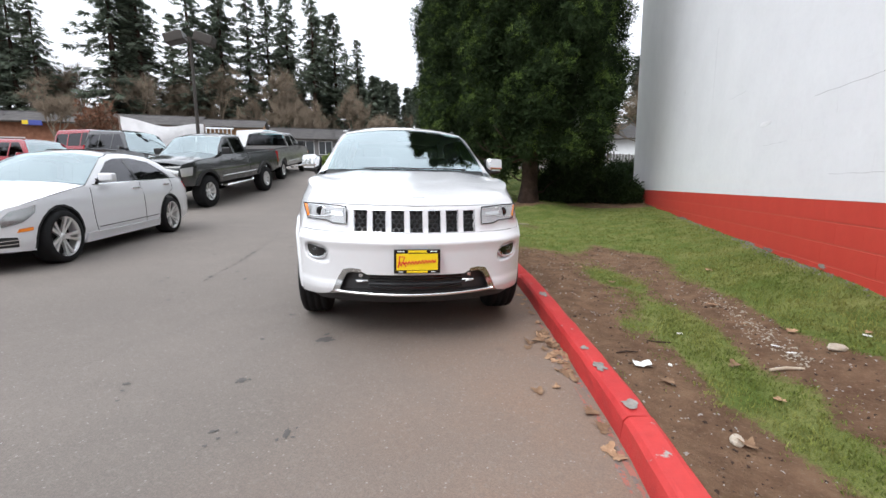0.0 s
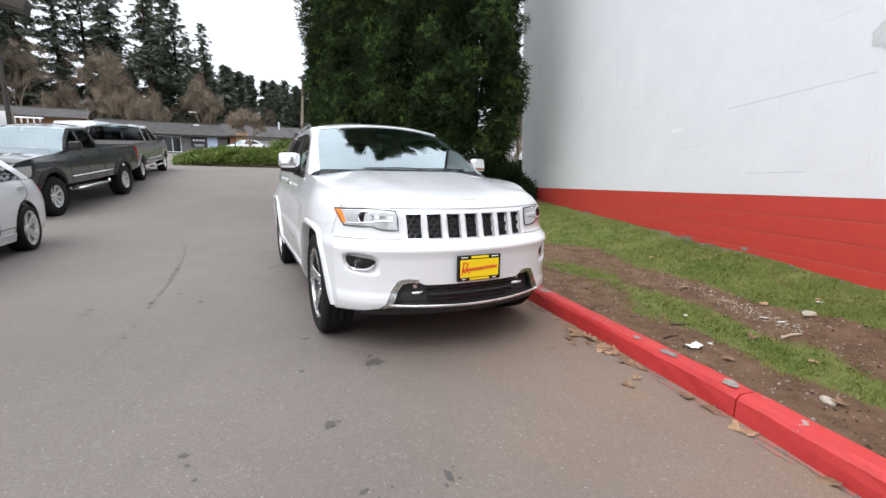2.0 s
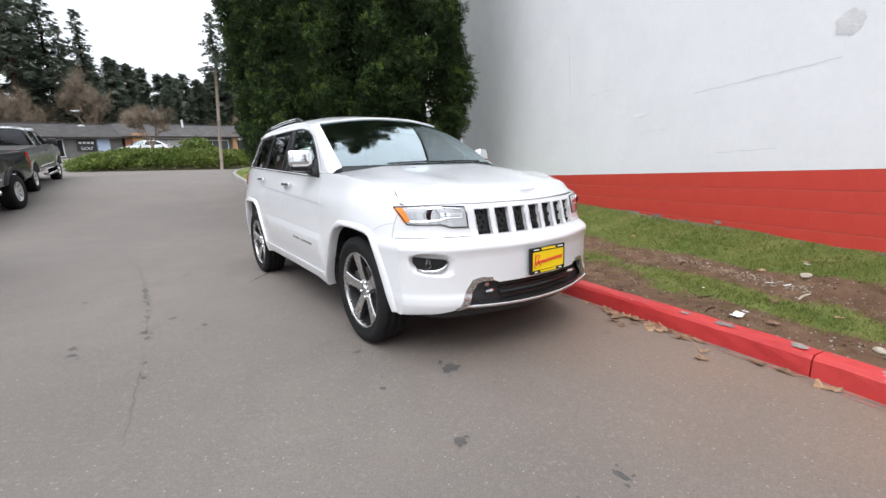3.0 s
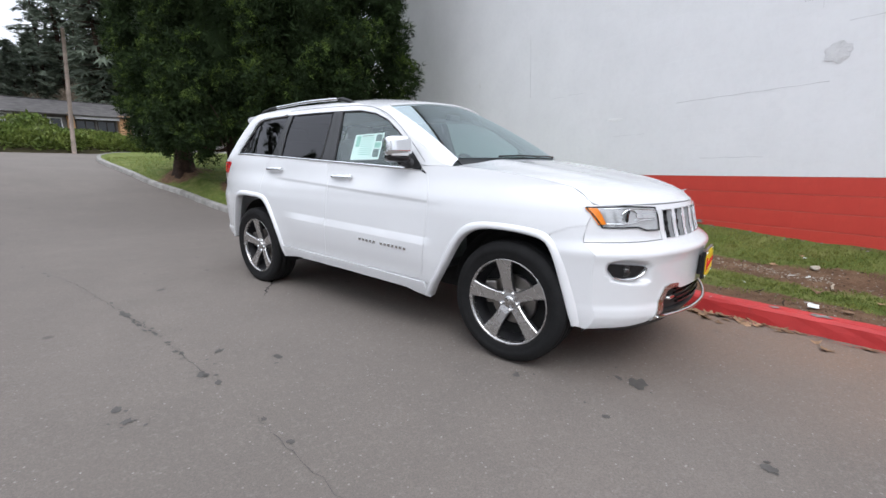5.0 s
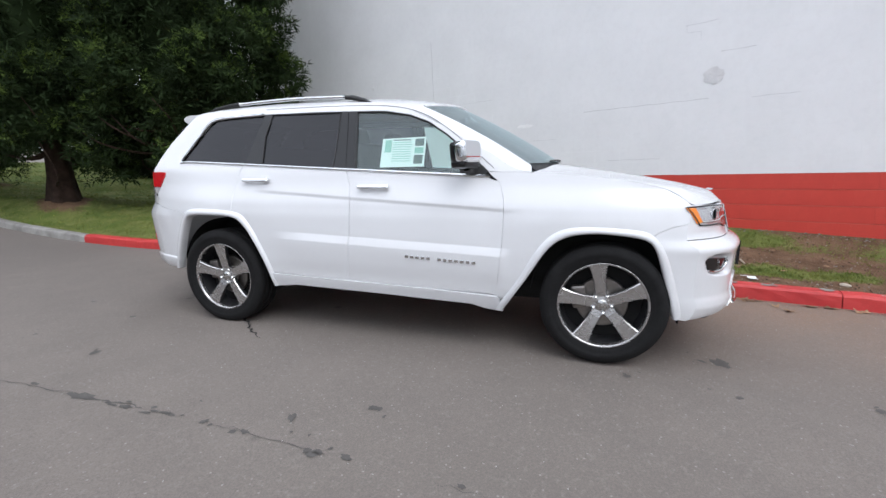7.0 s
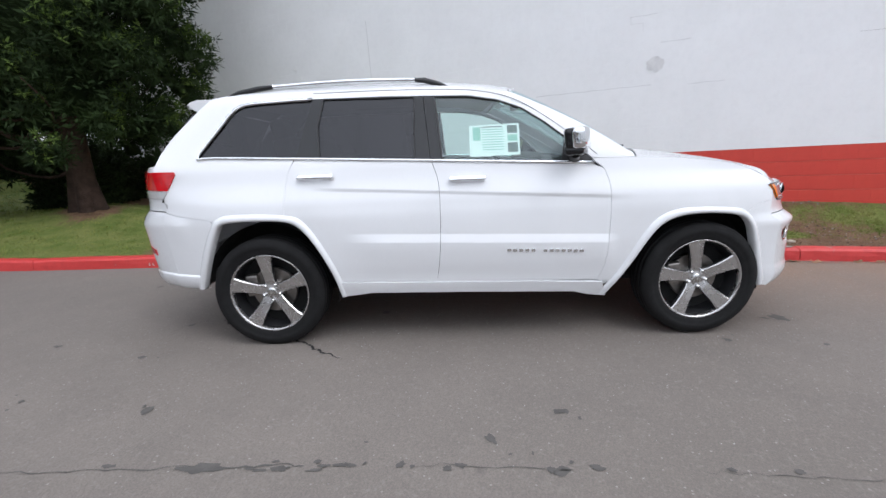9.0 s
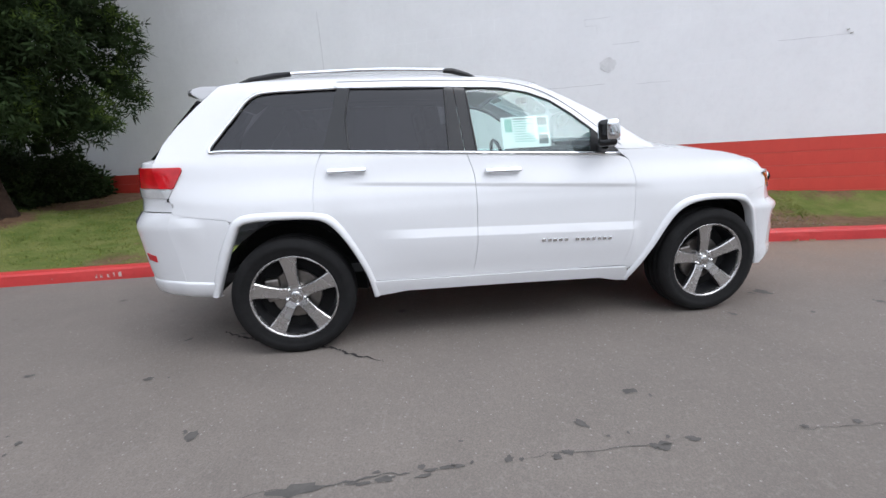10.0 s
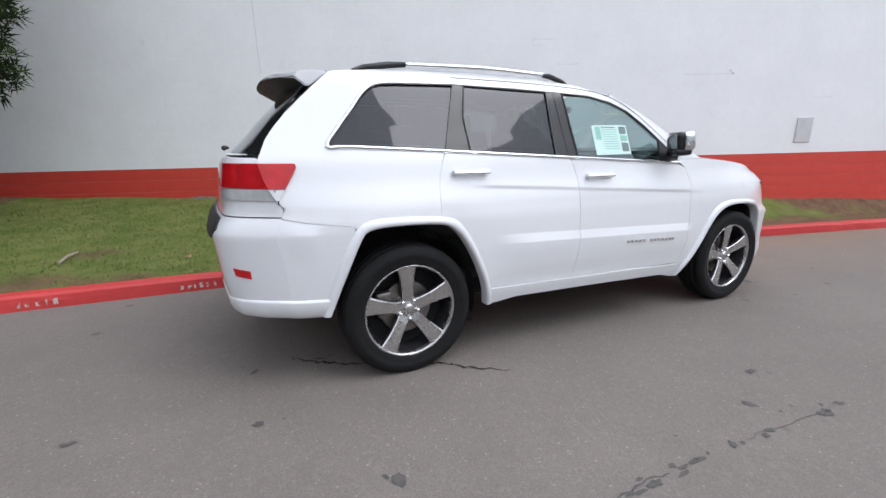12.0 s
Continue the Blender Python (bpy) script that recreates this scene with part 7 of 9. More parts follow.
def pickup(m, paint, label, R, lift, WB, tail, chrome_step=True, flare=False, cab_end=2.55, name="pickup_truck"):
    """A four-door pickup with an open bed. All heights ride on lift."""
    ob = thing(name, m, label, "truck")
    x0, x1 = -0.98, WB + 1.22
    z = lambda q: q + lift
    sh = Shell(ob, 0.985, [(z(0.4), 0.95), (z(0.55), 0.985), (z(0.85), 1.0), (z(1.05), 0.985), (z(1.22), 0.94), (z(1.5), 0.83), (z(1.78), 0.74), (z(1.86), 0.6)], x0, x1, 0.16, 0.04, 0.6, 0.3)
    ra = R + 0.09
    af, ar = arch_line(0, R + 0.02, ra, z(0.46)), arch_line(WB, R + 0.02, ra, z(0.46))
    cab = [(-0.93, z(0.50)), (-0.95, z(0.80)), (-0.90, z(1.06)), (-0.3, z(1.13)), (0.42, z(1.19)), (0.75, z(1.235)), (cab_end, z(1.245)), (cab_end, z(0.45)), (ra + 0.04, z(0.45))] + af
    sh.side("cab_side", cab, paint)
    bed0 = cab_end + 0.04
    sh.side("bed_side", [(bed0, z(1.20)), (x1 - 0.04, z(1.20)), (x1, z(1.0)), (x1, z(0.58)), (WB + ra + 0.04, z(0.46))] + ar + [(bed0, z(0.45))], paint, 0, 0.06)
    for cx in (0, WB):
        lip = arch_line(cx, R + 0.02, ra + (0.075 if flare else 0.03), z(0.47)) + arch_line(cx, R + 0.02, ra - 0.015, z(0.47))[::-1]
        sh.side("wheel_arch_trim", lip, BLACK_TRIM if flare else paint, 0.035 if flare else 0.012, 0.10)
    glass_frame = [(0.72, z(1.235)), (1.05, z(1.52)), (1.36, z(1.73)), (1.6, z(1.785)), (2.2, z(1.80)), (cab_end - 0.06, z(1.74)), (cab_end, z(1.245)), (cab_end - 0.10, z(1.25)), (cab_end - 0.16, z(1.62)), (cab_end - 0.3, z(1.69)), (1.6, z(1.70)), (1.42, z(1.65)), (1.12, z(1.46)), (0.90, z(1.25))]
    sh.side("window_frame", glass_frame, paint)
    xm = 0.55 * cab_end + 0.30
    sh.side("front_side_window", [(0.90, z(1.25)), (1.12, z(1.46)), (1.42, z(1.65)), (1.6, z(1.70)), (xm - 0.05, z(1.70)), (xm - 0.04, z(1.25))], TINTED, -0.006, 0, 0.15)
    sh.side("rear_side_window", [(xm + 0.05, z(1.25)), (xm + 0.04, z(1.70)), (cab_end - 0.3, z(1.69)), (cab_end - 0.16, z(1.62)), (cab_end - 0.10, z(1.25))], TINTED, -0.006, 0, 0.15)
    sh.side("centre_pillar", [(xm - 0.06, z(1.24)), (xm - 0.06, z(1.71)), (xm + 0.06, z(1.71)), (xm + 0.06, z(1.24))], paint, 0.0, 0.02)
    sh.over("hood", [(-0.90, z(1.04)), (-0.7, z(1.10)), (-0.2, z(1.15)), (0.42, z(1.19)), (0.74, z(1.22))], paint, 0.10, bow=0.12)
    sh.over("windscreen", [(0.74, z(1.235)), (1.05, z(1.50)), (1.30, z(1.69)), (1.42, z(1.74))], SCREEN, 0.05, bow=0.12).visible_shadow = False
    sh.over("roof", [(1.42, z(1.735)), (1.7, z(1.79)), (2.2, z(1.80)), (cab_end - 0.06, z(1.74))], paint, 0.06, bow=0.06)
    sh.over("rear_window", [(cab_end - 0.06, z(1.735)), (cab_end - 0.02, z(1.5)), (cab_end, z(1.26))], TINTED, 0.0, w0=-0.9, w1=0.9).visible_shadow = False
    sh.over("cab_back", [(cab_end + 0.002, z(1.27)), (cab_end + 0.004, z(0.9)), (cab_end + 0.004, z(0.5))], paint, 0.0)
    sh.over("front_face", [(-0.98, z(0.62)), (-0.99, z(0.80)), (-0.96, z(0.98)), (-0.90, z(1.04))], paint, 0.0, bow=0.10)
    sh.over("front_bumper", [(-1.0, z(0.34)), (-1.06, z(0.42)), (-1.07, z(0.56)), (-1.0, z(0.64))], CHROME if flare is False else paint, 0.0, bow=0.10)
    gr = sh.over("grille", [(-1.0, z(0.68)), (-1.0, z(0.84)), (-0.975, z(0.97))], BLACK_TRIM, 0.0, w0=-0.55, w1=0.55, bow=0.115, label="dark grille with bright bars")
    for a, b in ((0.64, 0.68), (0.97, 1.01)):
        sh.over("grille_surround", [(-1.012, z(a)), (-1.02, z((a + b) / 2)), (-1.0, z(b))], CHROME, 0.0, w0=-0.60, w1=0.60, bow=0.118, parent=gr)
    for q in (0.76, 0.84, 0.91):
        sh.over("grille_bar", [(-1.012, z(q)), (-1.012, z(q + 0.02))], CHROME, 0.0, w0=-0.54, w1=0.54, bow=0.12, parent=gr)
    sh.over("grille_bar", [(-1.015, z(0.66)), (-1.0, z(0.99))], CHROME, 0.0, w0=-0.05, w1=0.05, n=3, bow=0.12, parent=gr)
    for sg in (1, -1):
        hl = sh.over("headlight", [(-0.99, z(0.72)), (-1.0, z(0.82)), (-0.95, z(0.97))], SILVER_TRIM, 0.0, w0=sg * 0.58, w1=sg * 0.97, n=7, bow=0.12, label="clear headlight with amber corner")
        sh.side("lamp_wrap", [(-0.97, z(0.74)), (-0.97, z(0.96)), (-0.62, z(0.98)), (-0.68, z(0.76))], CLEAR_LENS, 0.006, 0.01, 0.06, "", hl, (sg,))
        if not flare:
            sh.side("amber_corner", [(-0.67, z(0.79)), (-0.66, z(0.93)), (-0.62, z(0.935)), (-0.65, z(0.80))], AMBER, 0.010, 0.008, 0.06, "", hl, (sg,))
        tl = part("tail_light", box((0.10, 0.16, 0.42), (x1 - 0.02, sg * (sh.y(x1, z(0.95)) - 0.06), z(0.98)), 0.02), RED_LENS, ob, "red tail light")
        if chrome_step:
            part("side_step", tube([(ra + 0.1, sg * 1.0, z(0.36)), (0.8, sg * 1.05, z(0.33)), (cab_end - 0.1, sg * 1.05, z(0.33)), (cab_end + 0.1, sg * 0.98, z(0.36))], 0.04, 8), CHROME, ob, "chrome side step", True)
    # the open bed
    part("bed_floor", box((x1 - bed0 - 0.1, 1.7, 0.05), ((bed0 + x1) / 2, 0, z(0.72))), UNDERBODY, ob)
    sh.over("tailgate", [(x1 - 0.02, z(1.20)), (x1 + 0.01, z(0.95)), (x1, z(0.62))], paint, 0.0, w0=-0.86, w1=0.86)
    part("tailgate_cap", box((0.06, 1.7, 0.05), (x1 - 0.04, 0, z(1.195)), 0.015), BLACK_TRIM, ob)
    for sg in (1, -1):
        part("bed_rail", box((x1 - bed0 - 0.06, 0.09, 0.04), ((bed0 + x1) / 2, sg * (sh.y(2.8, z(1.2)) - 0.04), z(1.205)), 0.012), BLACK_TRIM, ob)
    sh.over("rear_bumper", [(x1 + 0.02, z(0.60)), (x1 + 0.09, z(0.56)), (x1 + 0.10, z(0.42)), (x1 + 0.02, z(0.36))], CHROME, 0.0)
    part("chassis", box((x1 - x0 - 0.4, 1.1, 0.28), ((x0 + x1) / 2, 0, z(0.42)), 0.04), UNDERBODY, ob)
    part("cabin", box((cab_end - 0.9, 1.5, 0.5), (0.5 * cab_end + 0.42, 0, z(0.9)), 0.05), DASH, ob)
    for sx in (1.55, cab_end - 0.45):
        for sy in (0.42, -0.42):
            bm = bmesh.new()
            add_box(bm, (0.16, 0.5, 0.75), pose(sx, sy, z(1.22), 0, 10, 0), 0.05)
            part("seat", bm, SEAT_DARK, ob, smooth=True)
    seam(sh, [(0.82, z(1.23)), (0.78, z(0.9)), (0.82, z(0.48))], ob)
    seam(sh, [(xm, z(1.24)), (xm, z(0.8)), (xm, z(0.48))], ob)
    seam(sh, [(0.8, z(0.62)), (1.6, z(0.62)), (cab_end, z(0.62)), (WB - ra - 0.1, z(0.62))], ob, SILVER_TRIM, 0.012)
    handle(sh, xm - 0.18, z(1.08), BLACK_TRIM, ob)
    handle(sh, cab_end - 0.2, z(1.08), BLACK_TRIM, ob)
    side_mirror(sh, 0.98, z(1.30), BLACK_TRIM, ob, (0.13, 0.24, 0.20))
    w = road_wheel(ob, R, R * 0.56, 0.29 if flare else 0.26, 8 if flare else 6, ALLOY, 0.44)
    wheels(ob, w, (0, WB), 0.84 if flare else 0.80, R)
    return ob


def wagon(m, paint, label, L, H, half, name="suv", R=0.36, van=False, glass_=TINTED, front_slope=0.75):
    """A boxy closed car: SUV or van."""
    ob = thing(name, m, label, "van" if van else "car")
    WB = L * (0.60 if van else 0.585)
    x0, x1 = -0.88, L - 0.88
    zb = H * (0.56 if not van else 0.53)
    zh = zb * 0.97
    sh = Shell(ob, half, [(0.25, 0.93), (0.4, 0.985), (zb * 0.8, 1.0), (zb, 0.965), (H * 0.8, 0.90 if van else 0.84), (H * 0.96, 0.84 if van else 0.74), (H, 0.6)], x0, x1, 0.18, 0.06, 0.7, 0.3)
    af, ar = arch_line(0, R, R + 0.06, 0.28), arch_line(WB, R, R + 0.06, 0.28)
    xw = 0.45 if van else 0.68
    xt = xw + (H - zb) * (1.05 if van else front_slope * 1.15)
    top = [(xw + 0.02, zh + 0.03), (xt - 0.12, H * 0.93), (xt + 0.15, H * 0.975)]
    sh.side("body_side", [(-0.80, 0.32), (-0.86, 0.55), (-0.80, zh * 0.86), (-0.1, zh * 0.95), (xw, zh)] + ([(xw + 0.02, zb)] + [(x1 - 0.02, zb)] if not van else top + [(x1 - 0.10, H * 0.975), (x1, H * 0.90)]) + [(x1, 0.5), (x1 - 0.05, 0.32)] + ar + [(WB - R - 0.2, 0.27), (R + 0.2, 0.26)] + af, paint)
    if not van:
        fr = top + [(x1 - 0.30, H * 0.965), (x1 - 0.12, H * 0.90), (x1, zb), (x1 - 0.14, zb), (x1 - 0.24, H * 0.86), (xt + 0.12, H * 0.90), (xw + 0.24, zb)]
        sh.side("window_frame", fr, paint)
        a, b = xw + 0.24, x1 - 0.14
        cuts = [a, a + (b - a) * 0.36, a + (b - a) * 0.68, b]
        tops = lambda x: min(H * 0.90, zb + (x - a) / max(xt + 0.12 - a, 0.01) * (H * 0.90 - zb))
        for i in range(3):
            p, q = cuts[i] + 0.02, cuts[i + 1] - 0.02
            poly = [(p, zb), (p, max(tops(p), zb + 0.02)), (max(p, xt + 0.12), H * 0.90), (q if i < 2 else q - 0.10, H * 0.90 if i < 2 else H * 0.86), (q, zb)]
            if abs(poly[1][0] - poly[2][0]) < 1e-3:
                poly.pop(1)
            sh.side("side_window", poly, glass_, -0.006, 0, 0.2)
            if i:
                sh.side("window_pillar", [(cuts[i] - 0.03, zb), (cuts[i] - 0.03, H * 0.905), (cuts[i] + 0.03, H * 0.905), (cuts[i] + 0.03, zb)], paint, 0, 0.02)
    else:
        sh.side("side_window", [(xw + 0.30, zb * 1.02), (xt - 0.02, H * 0.82), (xt + 0.55, H * 0.82), (xt + 0.55, zb * 1.02)], TINTED, 0.004, 0.006, 0.2)
        seam(sh, [(xt + 0.68, H * 0.86), (xt + 0.68, 0.4)], ob)
        seam(sh, [(xt + 1.9, H * 0.86), (xt + 1.9, 0.4)], ob)
        seam(sh, [(0.6, zb * 0.72), (2.0, zb * 0.72), (x1 - 0.2, zb * 0.72)], ob, BLACK_TRIM, 0.02)
    sh.over("front_bumper", [(-0.82, 0.30), (-0.88, 0.42), (-0.88, 0.58), (-0.84, zh * 0.72)], paint if not van else BLACK_TRIM, 0.0, bow=0.14)
    sh.over("grille", [(-0.86, 0.55), (-0.85, zh * 0.70), (-0.80, zh * 0.85)], BLACK_TRIM, 0, w0=-0.5, w1=0.5, bow=0.16)
    sh.over("hood", [(-0.86, zh * 0.70), (-0.80, zh * 0.87), (-0.4, zh * 0.94), (xw, zh)], paint, 0.05, bow=0.12)
    sh.over("windscreen", [(xw, zh + 0.01), ((xw + xt) / 2 - 0.02, (zb + H * 0.95) / 2 + 0.03), (xt + 0.02, H * 0.955)], SCREEN, 0.04, bow=0.12).visible_shadow = False
    sh.over("roof", [(xt + 0.02, H * 0.955), (xt + 0.4, H * 0.985), (L * 0.55, H * 0.99), (x1 - 0.14, H * 0.955)], paint, 0.04, bow=0.05)
    sh.over("rear_face", [(x1 - 0.12, H * 0.955), (x1 - 0.02, zb), (x1 + 0.02, 0.7), (x1, 0.36)], paint, 0.0, bow=-0.05)
    if not van:
        sh.over("rear_window", [(x1 - 0.09, H * 0.90), (x1 - 0.004, zb + 0.02)], TINTED, 0.0, w0=-0.85, w1=0.85, bow=-0.062)
    for sg in (1, -1):
        part("tail_light", box((0.06, 0.14, 0.34), (x1 + 0.0, sg * (sh.y(x1, zb * 0.9) - 0.05), zb * 0.92), 0.02), RED_LENS, ob)
    sh.side("headlight", [(-0.80, zh * 0.70), (-0.76, zh * 0.86), (-0.45, zh * 0.90), (-0.52, zh * 0.74)], CLEAR_LENS, 0.005, 0.01, 0.06)
    part("underbody", box((L - 0.4, half * 1.6, 0.25), (L / 2 - 0.88, 0, 0.40), 0.04), UNDERBODY, ob)
    part("cabin", box((L * 0.55, half * 1.5, 0.4), (L * 0.38, 0, zb * 0.75), 0.05), DASH, ob)
    seam(sh, [(xw + 0.1, zb * 0.98), (xw + 0.04, 0.6), (xw + 0.1, 0.32)], ob)
    seam(sh, [(xw + 1.12, zb * 0.98), (xw + 1.12, 0.32)], ob)
    side_mirror(sh, xw + 0.3, zb + 0.04, BLACK_TRIM if van else paint, ob)
    w = road_wheel(ob, R, R * 0.62, 0.22, 6, ALLOY, 0.40)
    wheels(ob, w, (0, WB), half - 0.12, R)
    return ob


DARK_PAINT = plain("dark_grey_truck_paint", (0.06, 0.0632, 0.064), 0.22, 0.35, 0.08, 3, 0.8)
SILVER_PAINT = plain("silver_grey_truck_paint", (0.30, 0.295, 0.29), 0.28, 0.35, 0.06, 3, 0.8)
RED_PAINT = plain("red_car_paint", (0.26, 0.012, 0.022), 0.25, 0, 0.08, 3, 0.8)
BLACK_PAINT = plain("black_car_paint", (0.014, 0.014, 0.017), 0.2, 0, 0.1, 3, 0.8)


def on_road(front, rear):
    return car_frame(front, rear, road_z(*front), road_z(*rear), 0.0)


def stand(front, rear, half, right, lift_=0.0):
    return car_frame(front, rear, road_z(*front) + lift_, road_z(*rear) + lift_, half, right)


sedan(stand((-5.25, 5.27), (-6.33, 7.86), 0.75, False), CAR_WHITE, "white four-door sedan with silver multi-spoke wheels, parked")
pickup(stand((-8.88, 11.75), (-9.62, 15.25), 0.98, False), DARK_PAINT, "dark grey lifted pickup truck with chrome wheels, parked", 0.45, 0.20, 3.57, True, True, True, 2.45)
pickup(stand((-11.75, 21.1), (-10.5, 17.5), 0.94, True), SILVER_PAINT, "silver-grey crew-cab pickup truck with chrome side steps, parked", 0.40, 0.08, 3.75, True, True, False, 2.75)
wagon(stand((-15.2, 14.95), (-17.85, 15.3), 0.92, True), BLACK_PAINT, "black sport utility car parked beyond the pickup trucks", 4.6, 1.8, 0.92)
wagon(stand((-20.0, 17.5), (-22.6, 17.5), 0.90, True), RED_PAINT, "red sport utility car with dark windows, parked by the shops", 4.6, 1.92, 0.90)
wagon(stand((-16.9, 12.75), (-19.5, 12.6), 0.88, True), RED_PAINT, "low red crossover car parked behind the white sedan", 4.3, 1.55, 0.88, "crossover_car", 0.33)
wagon(stand((-20.4, 30.8), (-23.8, 31.56), 0.96, True), CAR_WHITE, "white high-sided cargo van on the lane beyond the pickup trucks", 5.7, 2.45, 0.96, "cargo_van", 0.35, True)
sedan(stand((-20.9, 47.9), (-19.6, 50.3), 0.88, True), CAR_WHITE, "white sedan parked beside the shops beyond the hedge")


# ---- the low shops beyond the parking lot ----
def lettering(name, text, size, at, material, parent, depth=0.02):
    """Built-in font letters as a mesh; they face -y and stand in the x-z plane."""
    cu = bpy.data.curves.new(name, "FONT")
    cu.body, cu.size, cu.extrude, cu.align_x = text, size, depth, "CENTER"
    tmp = bpy.data.objects.new(name, cu)
    me = bpy.data.meshes.new_from_object(tmp)
    bpy.data.objects.remove(tmp)
    me.materials.append(material)
    ob = new(name, me)
    ob.parent = parent
    ob.matrix_basis = pose(*at, 90, 0, 0)
    return ob


def shop_window(parent, x0, x1, z0, z1, bays, frame_mat, name="window"):
    """A glazed bay with its frame, sill and panes, set on the front wall (y = 0)."""
    w = part(name, box((x1 - x0 + 0.16, 0.10, 0.10), ((x0 + x1) / 2, -0.05, z1 + 0.04), 0.01), frame_mat, parent)
    part("sill", box((x1 - x0 + 0.2, 0.16, 0.08), ((x0 + x1) / 2, -0.07, z0 - 0.03), 0.01), frame_mat, w)
    step = (x1 - x0) / bays
    for k in range(bays + 1):
        part("mullion", box((0.08, 0.10, z1 - z0), (x0 + k * step, -0.05, (z0 + z1) / 2), 0.008), frame_mat, w)
    for k in range(bays):
        part("pane", box((step - 0.08, 0.03, z1 - z0), (x0 + (k + 0.5) * step, -0.018, (z0 + z1) / 2)), SHOP_GLASS, w)
    return w


def garage_door(parent, x0, x1, z1, material):
    d = part("garage_door", box((x1 - x0, 0.05, 0.06), ((x0 + x1) / 2, -0.03, z1 - 0.03)), material, parent, "white sectional garage door")
    n, h = 5, z1 - 0.04
    for k in range(n):
        part("panel", box((x1 - x0 - 0.04, 0.06, h / n - 0.02), ((x0 + x1) / 2, -0.035, h / n * (k + 0.5)), 0.012), material, d)
    for sg in (x0 - 0.06, x1 + 0.06):
        part("door_post", box((0.12, 0.09, z1 + 0.02), (sg, -0.045, z1 / 2), 0.01), TRIM_WHITE, d)
    return d


def shop_row(a, b, eave, ridge, depth, wall_mat, label, gable_mat=TAN_BRICK, over=0.7):
    """A long low building: local x along its front from a to b, y back, z up from the ground."""
    ax, bx = Vector(a), Vector(b)
    d = bx - ax
    L = d.length
    base = min(road_z(*a), road_z(*b)) - 0.6
    h = thing("shop_building", Matrix.Translation((a[0], a[1], base)) @ pose(0, 0, 0, 0, 0, math.degrees(math.atan2(d.y, d.x))), label, "building", "low shops beyond the parking lot")
    e, r = eave - base, ridge - base
    part("front_wall", box((L, 0.25, e), (L / 2, 0.125, e / 2)), wall_mat, h)
    part("back_wall", box((L, 0.25, e), (L / 2, depth - 0.125, e / 2)), wall_mat, h)
    for x in (0.13, L - 0.13):
        bm = bmesh.new()
        pts = [(0.25, 0), (0.25, e), (depth / 2, r - 0.06), (depth - 0.25, e), (depth - 0.25, 0)]
        rings = [[bm.verts.new((x + o, y, z)) for y, z in pts] for o in (-0.12, 0.12)]
        bm.faces.new(rings[0]), bm.faces.new(rings[1][::-1])
        for k in range(5):
            bm.faces.new((rings[0][k], rings[1][k], rings[1][(k + 1) % 5], rings[0][(k + 1) % 5]))
        bmesh.ops.recalc_face_normals(bm, faces=bm.faces)
        part("gable_wall", bm, gable_mat, h)
    slope = (r - e) / (depth / 2)
    for sg in (1, -1):
        y0, z0, y1, z1 = depth / 2 - sg * (depth / 2 + over), e - slope * over, depth / 2, r
        bm = bmesh.new()
        cols, rows = max(6, int(L / 0.9)), 12
        rr = random.Random(int(L * 10))
        v0 = []
        for j in range(rows + 1):
            t = j / rows
            y, z = y0 + (y1 - y0) * t, z0 + (z1 - z0) * t
            v0.append([bm.verts.new((-0.35 + (L + 0.7) * i / cols, y, z + 0.10 + rr.uniform(-0.015, 0.015))) for i in range(cols + 1)])
        for j in range(rows):
            for i in range(cols):
                bm.faces.new((v0[j][i], v0[j][i + 1], v0[j + 1][i + 1], v0[j + 1][i]))
        bmesh.ops.solidify(bm, geom=bm.faces[:], thickness=0.10)
        bmesh.ops.recalc_face_normals(bm, faces=bm.faces)
        roof = part("roof", bm, ROOF, h, "weathered grey shingle roof")
        part("gutter", box((L + 0.6, 0.12, 0.14), (L / 2, y0 + sg * -0.02, z0 + 0.02), 0.03), LAMP_METAL, roof)
    part("ridge_cap", box((L + 0.7, 0.3, 0.08), (L / 2, depth / 2, r + 0.12), 0.03), ROOF, h)
    return h, L, e, r


BA, BD = Vector((-33.5, 49.0)), Vector((0.856, 0.517))
AA, AD = Vector((-56.0, 31.0)), Vector((0.853, 0.522))
on_a = lambda s: tuple(AA + AD * s)
on_b = lambda s: tuple(BA + BD * s)

h, L, e, r = shop_row(on_a(-14), on_a(20.4), 8.15, 9.55, 9.0, BROWN_BRICK, "long low brick shop with a grey shingle roof")
for k in range(5):
    shop_window(h, 3 + k * 6.2, 6.6 + k * 6.2, 0.9, 3.0, 3, TRIM_WHITE)
    part("door", box((1.0, 0.08, 2.3), (8.2 + k * 6.2, -0.04, 1.15), 0.01), SIGN_DARK, h)
sg_ = part("fascia_sign", box((1.6, 0.12, 0.5), (L - 14.2, -0.75, e - 0.30), 0.02), BLUE_SIGN, h, "blue and yellow shop sign")
part("sign_panel", box((0.5, 0.04, 0.42), (L - 14.75, -0.83, e - 0.28), 0.01), YELLOW_SIGN, sg_)

